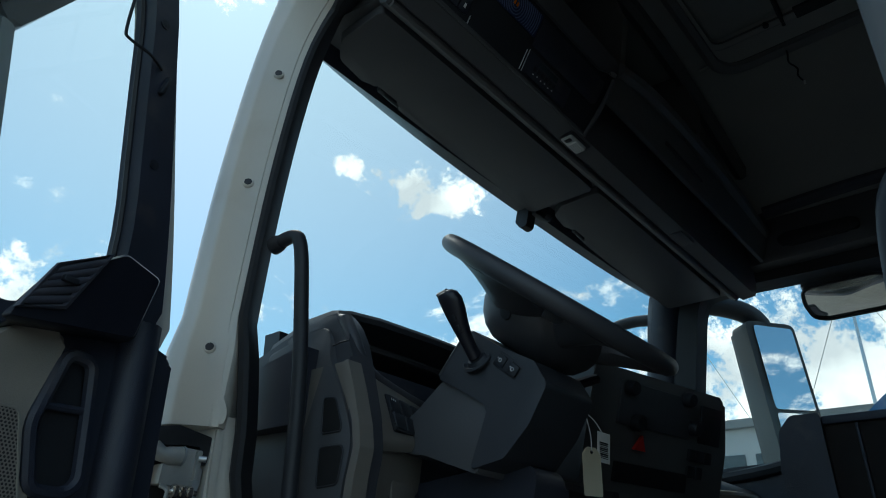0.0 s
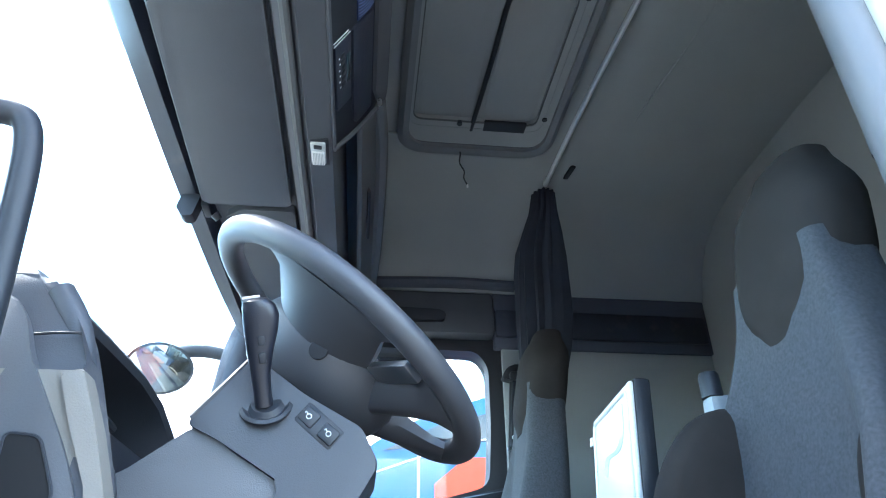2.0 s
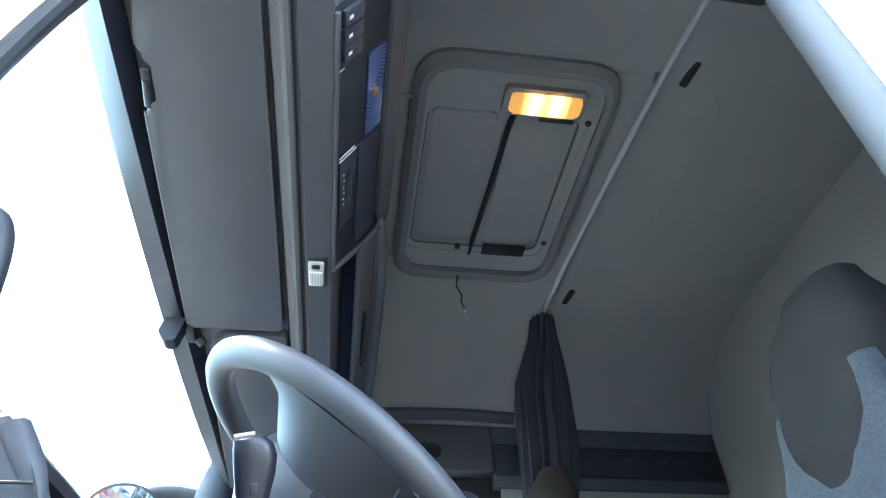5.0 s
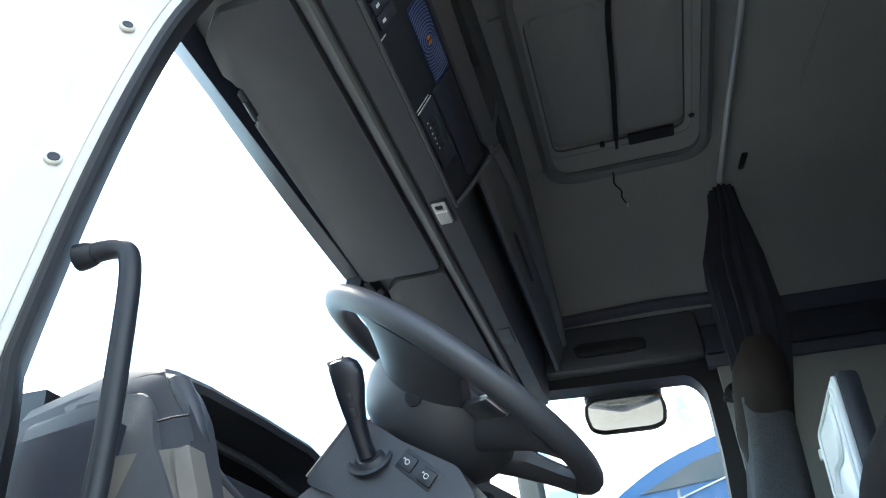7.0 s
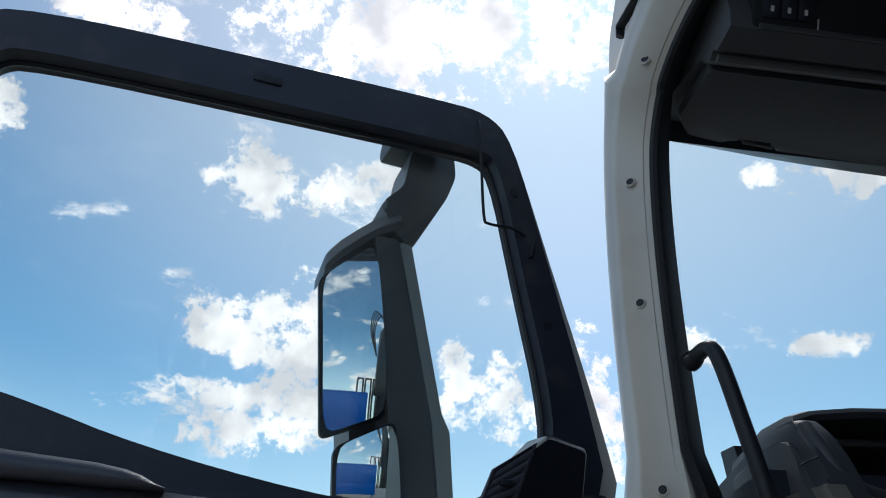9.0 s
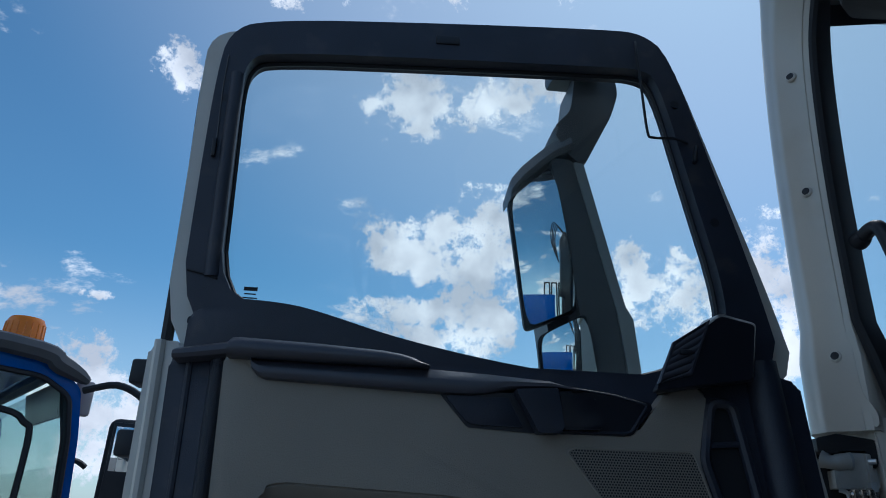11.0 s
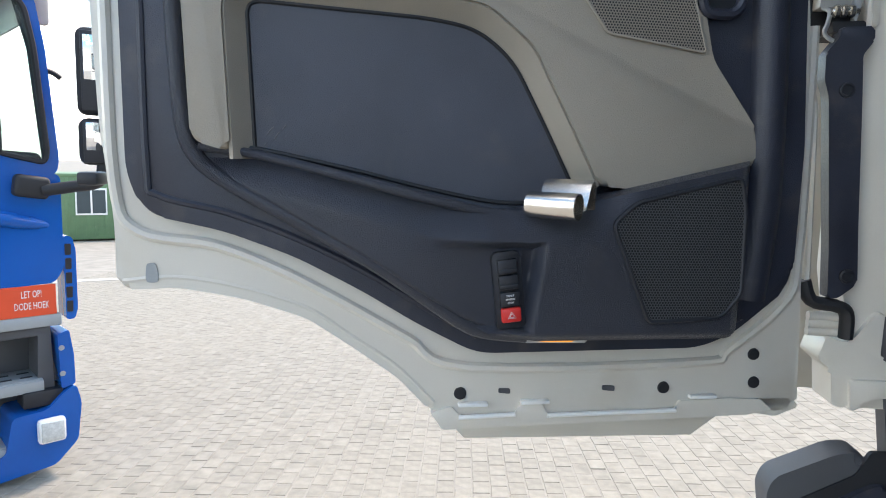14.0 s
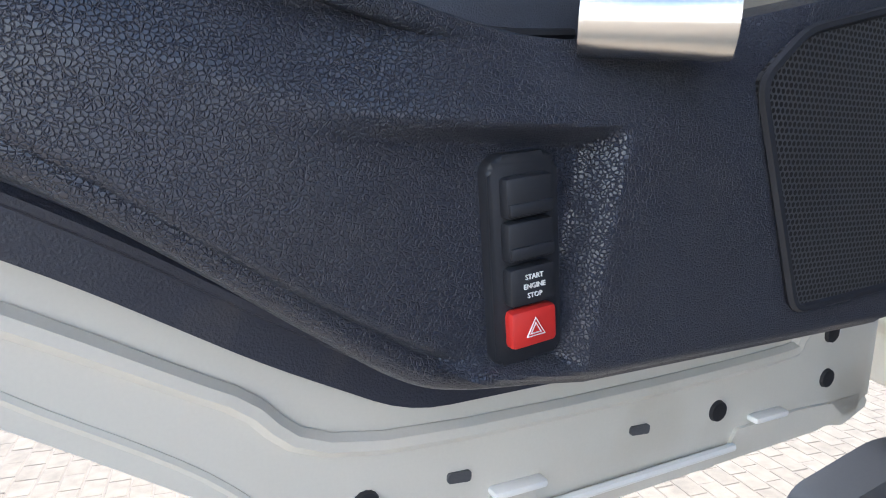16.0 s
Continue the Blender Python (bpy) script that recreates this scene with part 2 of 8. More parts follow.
def dotted(name, color, hole, size, radius):
    """A perforated sheet: round holes in a hexagonal raster."""
    m = material(name, color, 0.55, vary=0.08)
    nt = m.node_tree
    N, L = nt.nodes.new, nt.links.new
    p = nt.nodes["Principled BSDF"]
    tc = N("ShaderNodeTexCoord")
    rows = []
    for off in (0.0, 0.5):
        mp = N("ShaderNodeMapping")
        mp.inputs["Scale"].default_value = (1 / size, 0, 1 / (size * 1.73))
        mp.inputs["Location"].default_value = (off, 0, off)
        L(tc.outputs["Object"], mp.inputs[0])
        fr, sub, ln, cut = N("ShaderNodeVectorMath"), N("ShaderNodeVectorMath"), N("ShaderNodeVectorMath"), N("ShaderNodeMath")
        fr.operation, sub.operation, ln.operation, cut.operation = "FRACTION", "SUBTRACT", "LENGTH", "LESS_THAN"
        sub.inputs[1].default_value = (0.5, 0, 0.5)
        L(mp.outputs[0], fr.inputs[0])
        L(fr.outputs[0], sub.inputs[0])
        sc = N("ShaderNodeVectorMath")
        sc.operation = "MULTIPLY"
        sc.inputs[1].default_value = (1, 0, 1.73)
        L(sub.outputs[0], sc.inputs[0])
        L(sc.outputs[0], ln.inputs[0])
        L(ln.outputs["Value"], cut.inputs[0])
        cut.inputs[1].default_value = radius
        rows.append(cut)
    mx, mix = N("ShaderNodeMath"), N("ShaderNodeMix")
    mx.operation = "MAXIMUM"
    L(rows[0].outputs[0], mx.inputs[0])
    L(rows[1].outputs[0], mx.inputs[1])
    mix.data_type = "RGBA"
    old = p.inputs["Base Color"].links[0].from_socket
    L(mx.outputs[0], mix.inputs["Factor"])
    L(old, mix.inputs["A"])
    mix.inputs["B"].default_value = (*hole, 1)
    L(mix.outputs["Result"], p.inputs["Base Color"])
    b = N("ShaderNodeBump")
    b.invert = True
    b.inputs["Strength"].default_value, b.inputs["Distance"].default_value = 0.8, 0.001
    L(mx.outputs[0], b.inputs["Height"])
    L(b.outputs[0], p.inputs["Normal"])
    return m


def glass(name, tint=(1, 1, 1), rough=0.0):
    m = bpy.data.materials.new(name)
    m.use_nodes = True
    nt = m.node_tree
    nt.nodes.remove(nt.nodes["Principled BSDF"])
    N, L = nt.nodes.new, nt.links.new
    clear, shine, mix, face = N("ShaderNodeBsdfTransparent"), N("ShaderNodeBsdfGlossy"), N("ShaderNodeMixShader"), N("ShaderNodeLayerWeight")
    clear.inputs[0].default_value = (*tint, 1)
    shine.inputs["Roughness"].default_value = rough
    power, gloss = N("ShaderNodeMath"), N("ShaderNodeMath")
    power.operation, gloss.operation = "POWER", "MULTIPLY_ADD"
    power.inputs[1].default_value, gloss.inputs[1].default_value, gloss.inputs[2].default_value = 4.0, 0.5, 0.02
    L(face.outputs["Facing"], power.inputs[0])
    L(power.outputs[0], gloss.inputs[0])
    L(gloss.outputs[0], mix.inputs[0])
    L(clear.outputs[0], mix.inputs[1])
    L(shine.outputs[0], mix.inputs[2])
    L(mix.outputs[0], nt.nodes["Material Output"].inputs[0])
    return m


def glowing(name, color, strength):
    m = material(name, color, 0.3)
    p = m.node_tree.nodes["Principled BSDF"]
    p.inputs["Emission Color"].default_value, p.inputs["Emission Strength"].default_value = (*color, 1), strength
    return m


WHITE = material("white car paint", (0.63, 0.597, 0.535), 0.32, vary=0.05, scale=4, coat=0.3, stain=0.17)
BLACK = material("black grained plastic", (0.025, 0.029, 0.045), 0.42, vary=0.25, scale=9, bump=0.55, grain=620, stain=0.07)
LEATHER = material("black leather-grain plastic", (0.024, 0.029, 0.046), 0.33, spec=0.7, vary=0.15, scale=7, bump=0.8, grain=430, leather=True, stain=0.03)
SMOOTH = material("smooth black plastic", (0.02, 0.022, 0.028), 0.46, vary=0.2, scale=10, spec=0.4)
SATIN = material("satin dark grey soft plastic", (0.05, 0.05, 0.064), 0.36, vary=0.15, scale=8, bump=0.25, grain=700, spec=0.7)
GLOSSBLACK = material("deep black plastic", (0.011, 0.012, 0.019), 0.34, vary=0.2, scale=9, bump=0.2, grain=700)
RUBBER = material("black rubber seal", (0.014, 0.015, 0.019), 0.6, vary=0.2, scale=12, bump=0.2)
GREIGE = material("grey-beige soft plastic", (0.30, 0.266, 0.222), 0.6, vary=0.09, scale=5, bump=0.5, grain=600, stain=0.05)
CLOTH = material("dark blue-grey vinyl", (0.056, 0.063, 0.084), 0.55, vary=0.2, scale=6, bump=0.6, grain=800, stain=0.05)
DARKGREY = material("dark grey plastic", (0.072, 0.075, 0.084), 0.55, vary=0.12, scale=7, bump=0.25, grain=600)
MIRRORGREY = material("grey mirror plastic", (0.115, 0.12, 0.13), 0.45, vary=0.1, scale=7, bump=0.2, grain=600)
MIDGREY = material("mid grey plastic", (0.11, 0.112, 0.115), 0.6, vary=0.08, scale=6, bump=0.2, grain=600)
HEADLINER = material("grey fabric headliner", (0.325, 0.33, 0.322), 0.95, vary=0.06, scale=3, bump=0.3, grain=800)
# headliner cloth made much darker: the dimness of the rear corner is in the colour
SHADED_LINING = material("blue-grey side lining darkened for shade", (0.085, 0.092, 0.115), 0.95, vary=0.08, scale=3, bump=0.3, grain=800)
CURTAIN = material("dark blue-grey curtain cloth", (0.03, 0.034, 0.047), 0.95, vary=0.2, scale=10, bump=0.4, grain=900)
SEATCLOTH = material("grey woven seat cloth", (0.064, 0.066, 0.073), 0.95, vary=0.3, scale=180, bump=0.6, grain=1200)
SEATSIDE = material("dark seat side cloth", (0.034, 0.029, 0.027), 0.9, vary=0.15, scale=12, bump=0.4, grain=900, spec=0.12)
STEEL = material("brushed stainless steel", (0.74, 0.71, 0.66), 0.2, 1.0, vary=0.06, scale=20, bump=0.08, grain=500, stretch=(1, 1, 12))
RAIL = material("satin aluminium", (0.55, 0.56, 0.57), 0.3, 1.0, vary=0.05)
PALE_RAIL = material("pale anodised rail", (0.62, 0.63, 0.64), 0.35, 0.35, vary=0.05)
DISC_RING = material("dim blue ring print", (0.11, 0.155, 0.30), 0.45)
DASH = material("charcoal dash plastic", (0.045, 0.048, 0.058), 0.52, vary=0.12, scale=7, bump=0.25, grain=600)
SHROUD = material("charcoal column plastic", (0.03, 0.033, 0.041), 0.5, vary=0.12, scale=7, bump=0.25, grain=600)
DASHLOW = material("slate lower dash plastic", (0.07, 0.072, 0.08), 0.55, vary=0.1, scale=7, bump=0.25, grain=600)
DASHBEIGE = material("grey-beige dash trim", (0.16, 0.146, 0.128), 0.6, vary=0.08, scale=6, bump=0.25, grain=600)
VOID = material("unlit hollow", (0.004, 0.004, 0.005), 0.9)
BOX_WHITE = material("white moulded plastic", (0.8, 0.8, 0.78), 0.35, vary=0.04)
PAPER = material("cream card", (0.62, 0.56, 0.42), 0.8, vary=0.05)
HINGEGREY = material("pale cast metal", (0.42, 0.42, 0.40), 0.45, 0.3, vary=0.12, scale=30, bump=0.2, grain=500, stain=0.2)
LABEL = material("white paper label", (0.8, 0.8, 0.78), 0.7, vary=0.03)
SCUFF = material("pale scuffed vinyl", (0.16, 0.165, 0.18), 0.8, vary=0.3, scale=200)
INK = material("black ink", (0.02, 0.02, 0.02), 0.6)
PRINT = material("white print", (0.75, 0.75, 0.75), 0.5)
RED = material("red plastic", (0.65, 0.035, 0.03), 0.35, vary=0.05)
BLUE = material("blue truck paint", (0.0, 0.092, 0.40), 0.14, vary=0.06, scale=2, coat=0.0, spec=0.35)
ORANGE = material("orange-red sticker", (0.72, 0.075, 0.025), 0.45, vary=0.05)
TRUCKBLUE = material("mid blue truck paint", (0.035, 0.13, 0.30), 0.2, vary=0.06, scale=2, coat=0.2, spec=0.3)
AMBER = material("amber beacon plastic", (0.82, 0.21, 0.008), 0.25, vary=0.06)
GREEN = material("green painted steel", (0.11, 0.20, 0.10), 0.55, vary=0.12, scale=3, stain=0.1)
HALL = material("grey cladding sheet", (0.3, 0.32, 0.33), 0.5, vary=0.1, scale=0.5)
HALLWALL = material("pale cladding sheet", (0.52, 0.54, 0.54), 0.5, vary=0.1, scale=0.5)
HALLGLASS = material("dark hall glazing", (0.05, 0.07, 0.08), 0.1, vary=0.2, scale=0.4)
PAVER = material("grey concrete paver", (0.252, 0.229, 0.193), 0.9, vary=0.2, scale=14, bump=0.5, grain=250, random_tone=0.06, stain=0.12)
SAND = material("joint sand and far paving", (0.26, 0.236, 0.205), 0.95, vary=0.2, scale=3, bump=0.4, grain=60)
KERB = material("pale concrete kerb", (0.37, 0.355, 0.32), 0.9, vary=0.1, scale=4)
MESH = dotted("fine black speaker mesh", (0.06, 0.063, 0.07), (0.001, 0.001, 0.002), 0.0045, 0.36)
GREYMESH = dotted("perforated grey speaker panel", (0.23, 0.2, 0.17), (0.02, 0.02, 0.02), 0.0046, 0.31)
PANE = glass("clear glass", (0.93, 0.96, 0.95))
LAMPGLASS = material("clear ribbed lamp lens", (0.55, 0.56, 0.55), 0.15, vary=0.2, scale=60)
MIRROR = material("mirror silver", (0.88, 0.89, 0.9), 0.0, 1.0, vary=0.0)
def lamp_lens(name, color, low, high, bulbs, spread):
    """A lit lens, brightest in front of its bulbs along y."""
    m = material(name, color, 0.3)
    nt = m.node_tree
    N, L = nt.nodes.new, nt.links.new
    p = nt.nodes["Principled BSDF"]
    tc, sep = N("ShaderNodeTexCoord"), N("ShaderNodeSeparateXYZ")
    L(tc.outputs["Object"], sep.inputs[0])
    last = None
    for y in bulbs:
        d = N("ShaderNodeMath")
        d.operation = "SUBTRACT"
        d.inputs[1].default_value = y
        L(sep.outputs["Y"], d.inputs[0])
        e = N("ShaderNodeMath")
        e.operation = "ABSOLUTE"
        L(d.outputs[0], e.inputs[0])
        if last is not None:
            k = N("ShaderNodeMath")
            k.operation = "MINIMUM"
            L(last.outputs[0], k.inputs[0])
            L(e.outputs[0], k.inputs[1])
            e = k
        last = e
    fall = N("ShaderNodeMapRange")
    fall.interpolation_type = "SMOOTHSTEP"
    fall.inputs["From Max"].default_value = spread
    fall.inputs["To Min"].default_value, fall.inputs["To Max"].default_value = high, low
    L(last.outputs[0], fall.inputs[0])
    p.inputs["Emission Color"].default_value = (*color, 1)
    L(fall.outputs[0], p.inputs["Emission Strength"])
    return m


GLOW = lamp_lens("lit warm lamp lens", (1.0, 0.50, 0.12), 0.03, 0.42, (-0.030, 0.028), 0.042)
DOORGLOW = glowing("lit amber door lamp", (0.8, 0.36, 0.06), 0.22)
BLUESPOT = material("blue printed disc", (0.014, 0.028, 0.095), 0.4, vary=0.2, scale=40)


# ---- builders ----
WORLD = {}


def thing(name, label, category, base=(0, 0, 0), m=None, group="", kind=""):
    ob = new(name)
    ob.empty_display_size = 0.1
    ob.matrix_world = m if m is not None else Matrix.Translation(base)
    WORLD[ob] = ob.matrix_world.copy() if m is None else m.copy()
    return tagged(ob, label, category, group, kind)


def finish(bm, smooth_angle=38):
    bmesh.ops.remove_doubles(bm, verts=bm.verts, dist=1e-6)
    bmesh.ops.recalc_face_normals(bm, faces=bm.faces)
    limit = radians(smooth_angle)
    for f in bm.faces:
        f.smooth = True
    for e in bm.edges:
        e.smooth = len(e.link_faces) == 2 and e.calc_face_angle(0) < limit


def part(name, bm, mat, parent=None, label="", m=None):
    """Links a bmesh, in world metres or in the space m, as one mesh object under a thing or a part."""
    finish(bm)
    if m is not None:
        bm.transform(m)
    if parent is not None:
        bm.transform(WORLD[parent].inverted())
    me = bpy.data.meshes.new(name)
    bm.to_mesh(me)
    bm.free()
    me.materials.append(mat)
    ob = new(name, me)
    ob.parent = parent
    WORLD[ob] = WORLD[parent] if parent is not None else Matrix()
    return tagged(ob, label)


def struct(name, bm, mat, label, category, m=None):
    return tagged(part(name, bm, mat, None, label, m), category=category, kind="structure")


def box(c, s, bevel=0.004, turn=(0, 0, 0), seg=2):
    bm = bmesh.new()
    bmesh.ops.create_cube(bm, size=1, matrix=pose(*c, *turn) @ Matrix.Diagonal((*s, 1)))
    if bevel:
        bmesh.ops.bevel(bm, geom=bm.edges[:], offset=min(bevel, 0.45 * min(s)), segments=seg, affect="EDGES", profile=0.5)
    return bm


def span(a, b, bevel=0.004):
    return box([(p + q) / 2 for p, q in zip(a, b)], [abs(q - p) for p, q in zip(a, b)], bevel)


def fillet(poly, r, n=4):
    """Rounds the corners of a closed outline."""
    out = []
    k = len(poly)
    for i in range(k):
        a, b, c = (Vector(poly[(i + j) % k]) for j in (-1, 0, 1))
        d = min(r, 0.45 * (a - b).length, 0.45 * (c - b).length)
        p, q = b + (a - b).normalized() * d, b + (c - b).normalized() * d
        for j in range(n + 1):
            s = j / n
            out.append(tuple((1 - s) ** 2 * p + 2 * s * (1 - s) * b + s * s * q))
    return out


def prism(poly, a, b, axis="y", bevel=0.0, shape=None, seg=2):
    """An outline in the plane across the axis, drawn out from a to b (a and b may be functions of the outline's point)."""
    bm = bmesh.new()
    order = {"y": lambda p, d: (p[0], d, p[1]), "x": lambda p, d: (d, p[0], p[1]), "z": lambda p, d: (p[0], p[1], d)}[axis]
    at = lambda f, p: f(p) if callable(f) else f
    lo, hi = [bm.verts.new(order(p, at(a, p))) for p in poly], [bm.verts.new(order(p, at(b, p))) for p in poly]
    k = len(poly)
    bm.faces.new(lo)
    top = bm.faces.new(hi)
    for i in range(k):
        bm.faces.new((lo[i], lo[(i + 1) % k], hi[(i + 1) % k], hi[i]))
    if bevel:
        bmesh.ops.bevel(bm, geom=list(top.edges), offset=bevel, segments=seg, affect="EDGES", profile=0.5, clamp_overlap=True)
    return bm


def ring(outer, inner, a, b, axis="y", bevel=0.0):
    """A flat frame between two outlines with the same number of points."""
    bm = bmesh.new()
    order = {"y": lambda p, d: (p[0], d, p[1]), "x": lambda p, d: (d, p[0], p[1]), "z": lambda p, d: (p[0], p[1], d)}[axis]
    loops = [[bm.verts.new(order(p, d)) for p in lp] for lp, d in ((outer, a), (outer, b), (inner, b), (inner, a))]
    k = len(outer)
    for j in range(4):
        A, B = loops[j], loops[(j + 1) % 4]
        for i in range(k):
            bm.faces.new((A[i], A[(i + 1) % k], B[(i + 1) % k], B[i]))
    if bevel:
        es = [e for e in bm.edges if len(e.link_faces) == 2 and e.calc_face_angle(0) > 1.0]
        bmesh.ops.bevel(bm, geom=es, offset=bevel, segments=2, affect="EDGES", profile=0.5, clamp_overlap=True)
    return bm


def curve(points, n=6, closed=False):
    """A smooth line through the points (Catmull-Rom)."""
    P = [Vector(p) for p in points]
    k = len(P)
    out = []
    for i in range(k if closed else k - 1):
        if closed:
            a, b, c, d = (P[(i + j) % k] for j in (-1, 0, 1, 2))
        else:
            a, b, c, d = P[max(i - 1, 0)], P[i], P[i + 1], P[min(i + 2, k - 1)]
        for j in range(n):
            s = j / n
            out.append(0.5 * (2 * b + (c - a) * s + (2 * a - 5 * b + 4 * c - d) * s ** 2 + (3 * b - a - 3 * c + d) * s ** 3))
    if not closed:
        out.append(P[-1])
    return out


def tube(points, r, seg=10, closed=False, flat=1.0, up=None):
    """A round bar along a line; r may be a list of radii. flat squeezes it along its second axis."""
    P = [Vector(p) for p in points]
    k = len(P)
    R = r if isinstance(r, (list, tuple)) else [r] * k
    bm = bmesh.new()
    loops = []
    ref = Vector(up) if up else None
    for i in range(k):
        t = (P[(i + 1) % k] - P[i - 1]) if closed else P[min(i + 1, k - 1)] - P[max(i - 1, 0)]
        t.normalize()
        if ref is None:
            ref = t.orthogonal()
        x = (ref - t * ref.dot(t)).normalized()
        if up is None:
            ref = x
        y = t.cross(x)
        loops.append([bm.verts.new(P[i] + R[i] * (math.cos(2 * math.pi * j / seg) * x + flat * math.sin(2 * math.pi * j / seg) * y)) for j in range(seg)])
    for i in range(k if closed else k - 1):
        A, B = loops[i], loops[(i + 1) % k]
        for j in range(seg):
            bm.faces.new((A[j], A[(j + 1) % seg], B[(j + 1) % seg], B[j]))
    if not closed:
        bm.faces.new(loops[0])
        bm.faces.new(loops[-1])
    return bm


def loft(loops, closed=True, cap=True):
    bm = bmesh.new()
    V = [[bm.verts.new(p) for p in lp] for lp in loops]
    k = len(loops[0])
    for A, B in zip(V, V[1:]):
        for j in range(k if closed else k - 1):
            bm.faces.new((A[j], A[(j + 1) % k], B[(j + 1) % k], B[j]))
    if cap and closed:
        bm.faces.new(V[0])
        bm.faces.new(V[-1])
    return bm


def lathe(profile, m=None, seg=20):
    """Turns (radius, height) pairs round the z axis."""
    bm = loft([[(r * math.cos(2 * math.pi * j / seg), r * math.sin(2 * math.pi * j / seg), h) for j in range(seg)] for r, h in profile])
    if m is not None:
        bm.transform(m)
    return bm


def axis_turn(p, direction):
    """The pose at p whose z axis points along the direction."""
    return Matrix.Translation(p) @ Vector(direction).to_track_quat("Z", "Y").to_matrix().to_4x4()


def text(words, size, m, depth=0.0006):
    """Flat raised letters as a bmesh, centred, reading along x with y up."""
    cu = bpy.data.curves.new("letters", "FONT")
    cu.body, cu.size, cu.align_x, cu.align_y, cu.extrude = words, size, "CENTER", "CENTER", depth
    cu.resolution_u = 2
    ob = bpy.data.objects.new("letters", cu)
    scene.collection.objects.link(ob)
    bpy.context.view_layer.update()
    me = bpy.data.meshes.new_from_object(ob.evaluated_get(bpy.context.evaluated_depsgraph_get()))
    bm = bmesh.new()
    bm.from_mesh(me)
    bm.transform(m)
    bpy.data.objects.remove(ob)
    bpy.data.curves.remove(cu)
    bpy.data.meshes.remove(me)
    return bm


def ground_z(x, y):
    """The yard falls gently away from the truck."""
    return 0.03 * (x + 1.5) - 0.05 * y


# ---- the open door ----
TH = radians(14.4)
DOOR = Matrix(((-math.cos(TH), math.sin(TH), 0, -1.10), (-math.sin(TH), -math.cos(TH), 0, 0.0), (0, 0, 1, 0), (0, 0, 0, 1)))
DFACE = Matrix(((-1, 0, 0, 0), (0, 0, 1, 0), (0, 1, 0, 0), (0, 0, 0, 1)))  # letters that read from inside the cab

WINDOW_LOOP = [(1.118, 2.205), (1.13, 2.45), (1.14, 2.64), (1.132, 2.695), (1.095, 2.718), (0.75, 2.742), (0.40, 2.763), (0.33, 2.766), (0.292, 2.745), (0.25, 2.51), (0.20, 2.255), (0.225, 2.17), (0.40, 2.097), (0.60, 2.115), (0.80, 2.15), (0.93, 2.187), (1.0, 2.202)]
FRAME_LOOP = [(1.174, 2.15), (1.184, 2.45), (1.188, 2.66), (1.180, 2.755), (1.12, 2.797), (0.75, 2.834), (0.40, 2.862), (0.318, 2.862), (0.262, 2.812), (0.198, 2.54), (0.141, 2.30), (0.110, 2.12), (0.40, 2.03), (0.60, 2.04), (0.80, 2.07), (0.93, 2.09), (1.0, 2.10)]
SKIN_LOOP = [(1.200, 2.10), (1.212, 2.45), (1.222, 2.66), (1.222, 2.765), (1.13, 2.790), (0.75, 2.820), (0.40, 2.850), (0.285, 2.866), (0.244, 2.80), (0.176, 2.54), (0.110, 2.30), (0.066, 2.10), (0.40, 2.02), (0.60, 2.03), (0.80, 2.06), (0.93, 2.07), (1.0, 2.08)]


def soften(loop):
    """Cuts the corners of a closed outline twice, point for point alike for nested outlines."""
    for _ in range(2):
        nxt = []
        for p, q in zip(loop, loop[1:] + loop[:1]):
            nxt += [(0.75 * p[0] + 0.25 * q[0], 0.75 * p[1] + 0.25 * q[1]), (0.25 * p[0] + 0.75 * q[0], 0.25 * p[1] + 0.75 * q[1])]
        loop = nxt
    return loop


WINDOW_LOOP, FRAME_LOOP, SKIN_LOOP = soften(WINDOW_LOOP), soften(FRAME_LOOP), soften(SKIN_LOOP)
SHELL = [(0.034, 1.239), (0.19, 1.238), (0.69, 1.248), (0.75, 1.312), (0.83, 1.368), (0.895, 1.411), (0.99, 1.442), (1.085, 1.459), (1.173, 1.455), (1.174, 1.56), (1.190, 1.70), (1.198, 1.90), (1.203, 2.12), (1.14, 2.12), (1.12, 2.05), (0.10, 2.05), (0.08, 1.9), (0.058, 1.70), (0.052, 1.5)]
TRIM = [(0.083, 1.47), (0.186, 1.385), (0.245, 1.362), (0.625, 1.357), (0.72, 1.405), (0.81, 1.459), (0.91, 1.511), (1.014, 1.549), (1.125, 1.572), (1.149, 1.63), (1.152, 1.9), (1.162, 2.105), (0.13, 2.105), (0.117, 1.892), (0.09, 1.6)]
GREY = [(1.072, 2.097), (1.037, 2.098), (1.018, 2.066), (0.734, 2.056), (0.692, 2.005), (0.428, 1.997), (0.365, 2.078), (0.301, 2.08), (0.318, 1.984), (0.277, 1.828), (0.189, 1.718), (0.191, 1.665), (0.394, 1.626), (0.448, 1.63), (0.50, 1.727), (0.562, 1.836), (0.63, 1.888), (0.71, 1.901), (0.965, 1.911), (0.998, 1.900), (1.009, 1.868), (0.998, 1.665), (1.052, 1.680)]


def ease(a, b, x):
    s = max(0.0, min(1.0, (x - a) / (b - a)))
    return s * s * (3 - 2 * s)


HOLLOW = [(0.998, 1.655), (1.009, 1.868), (0.998, 1.900), (0.965, 1.911), (0.71, 1.901), (0.63, 1.888), (0.562, 1.836), (0.50, 1.727), (0.448, 1.63)]


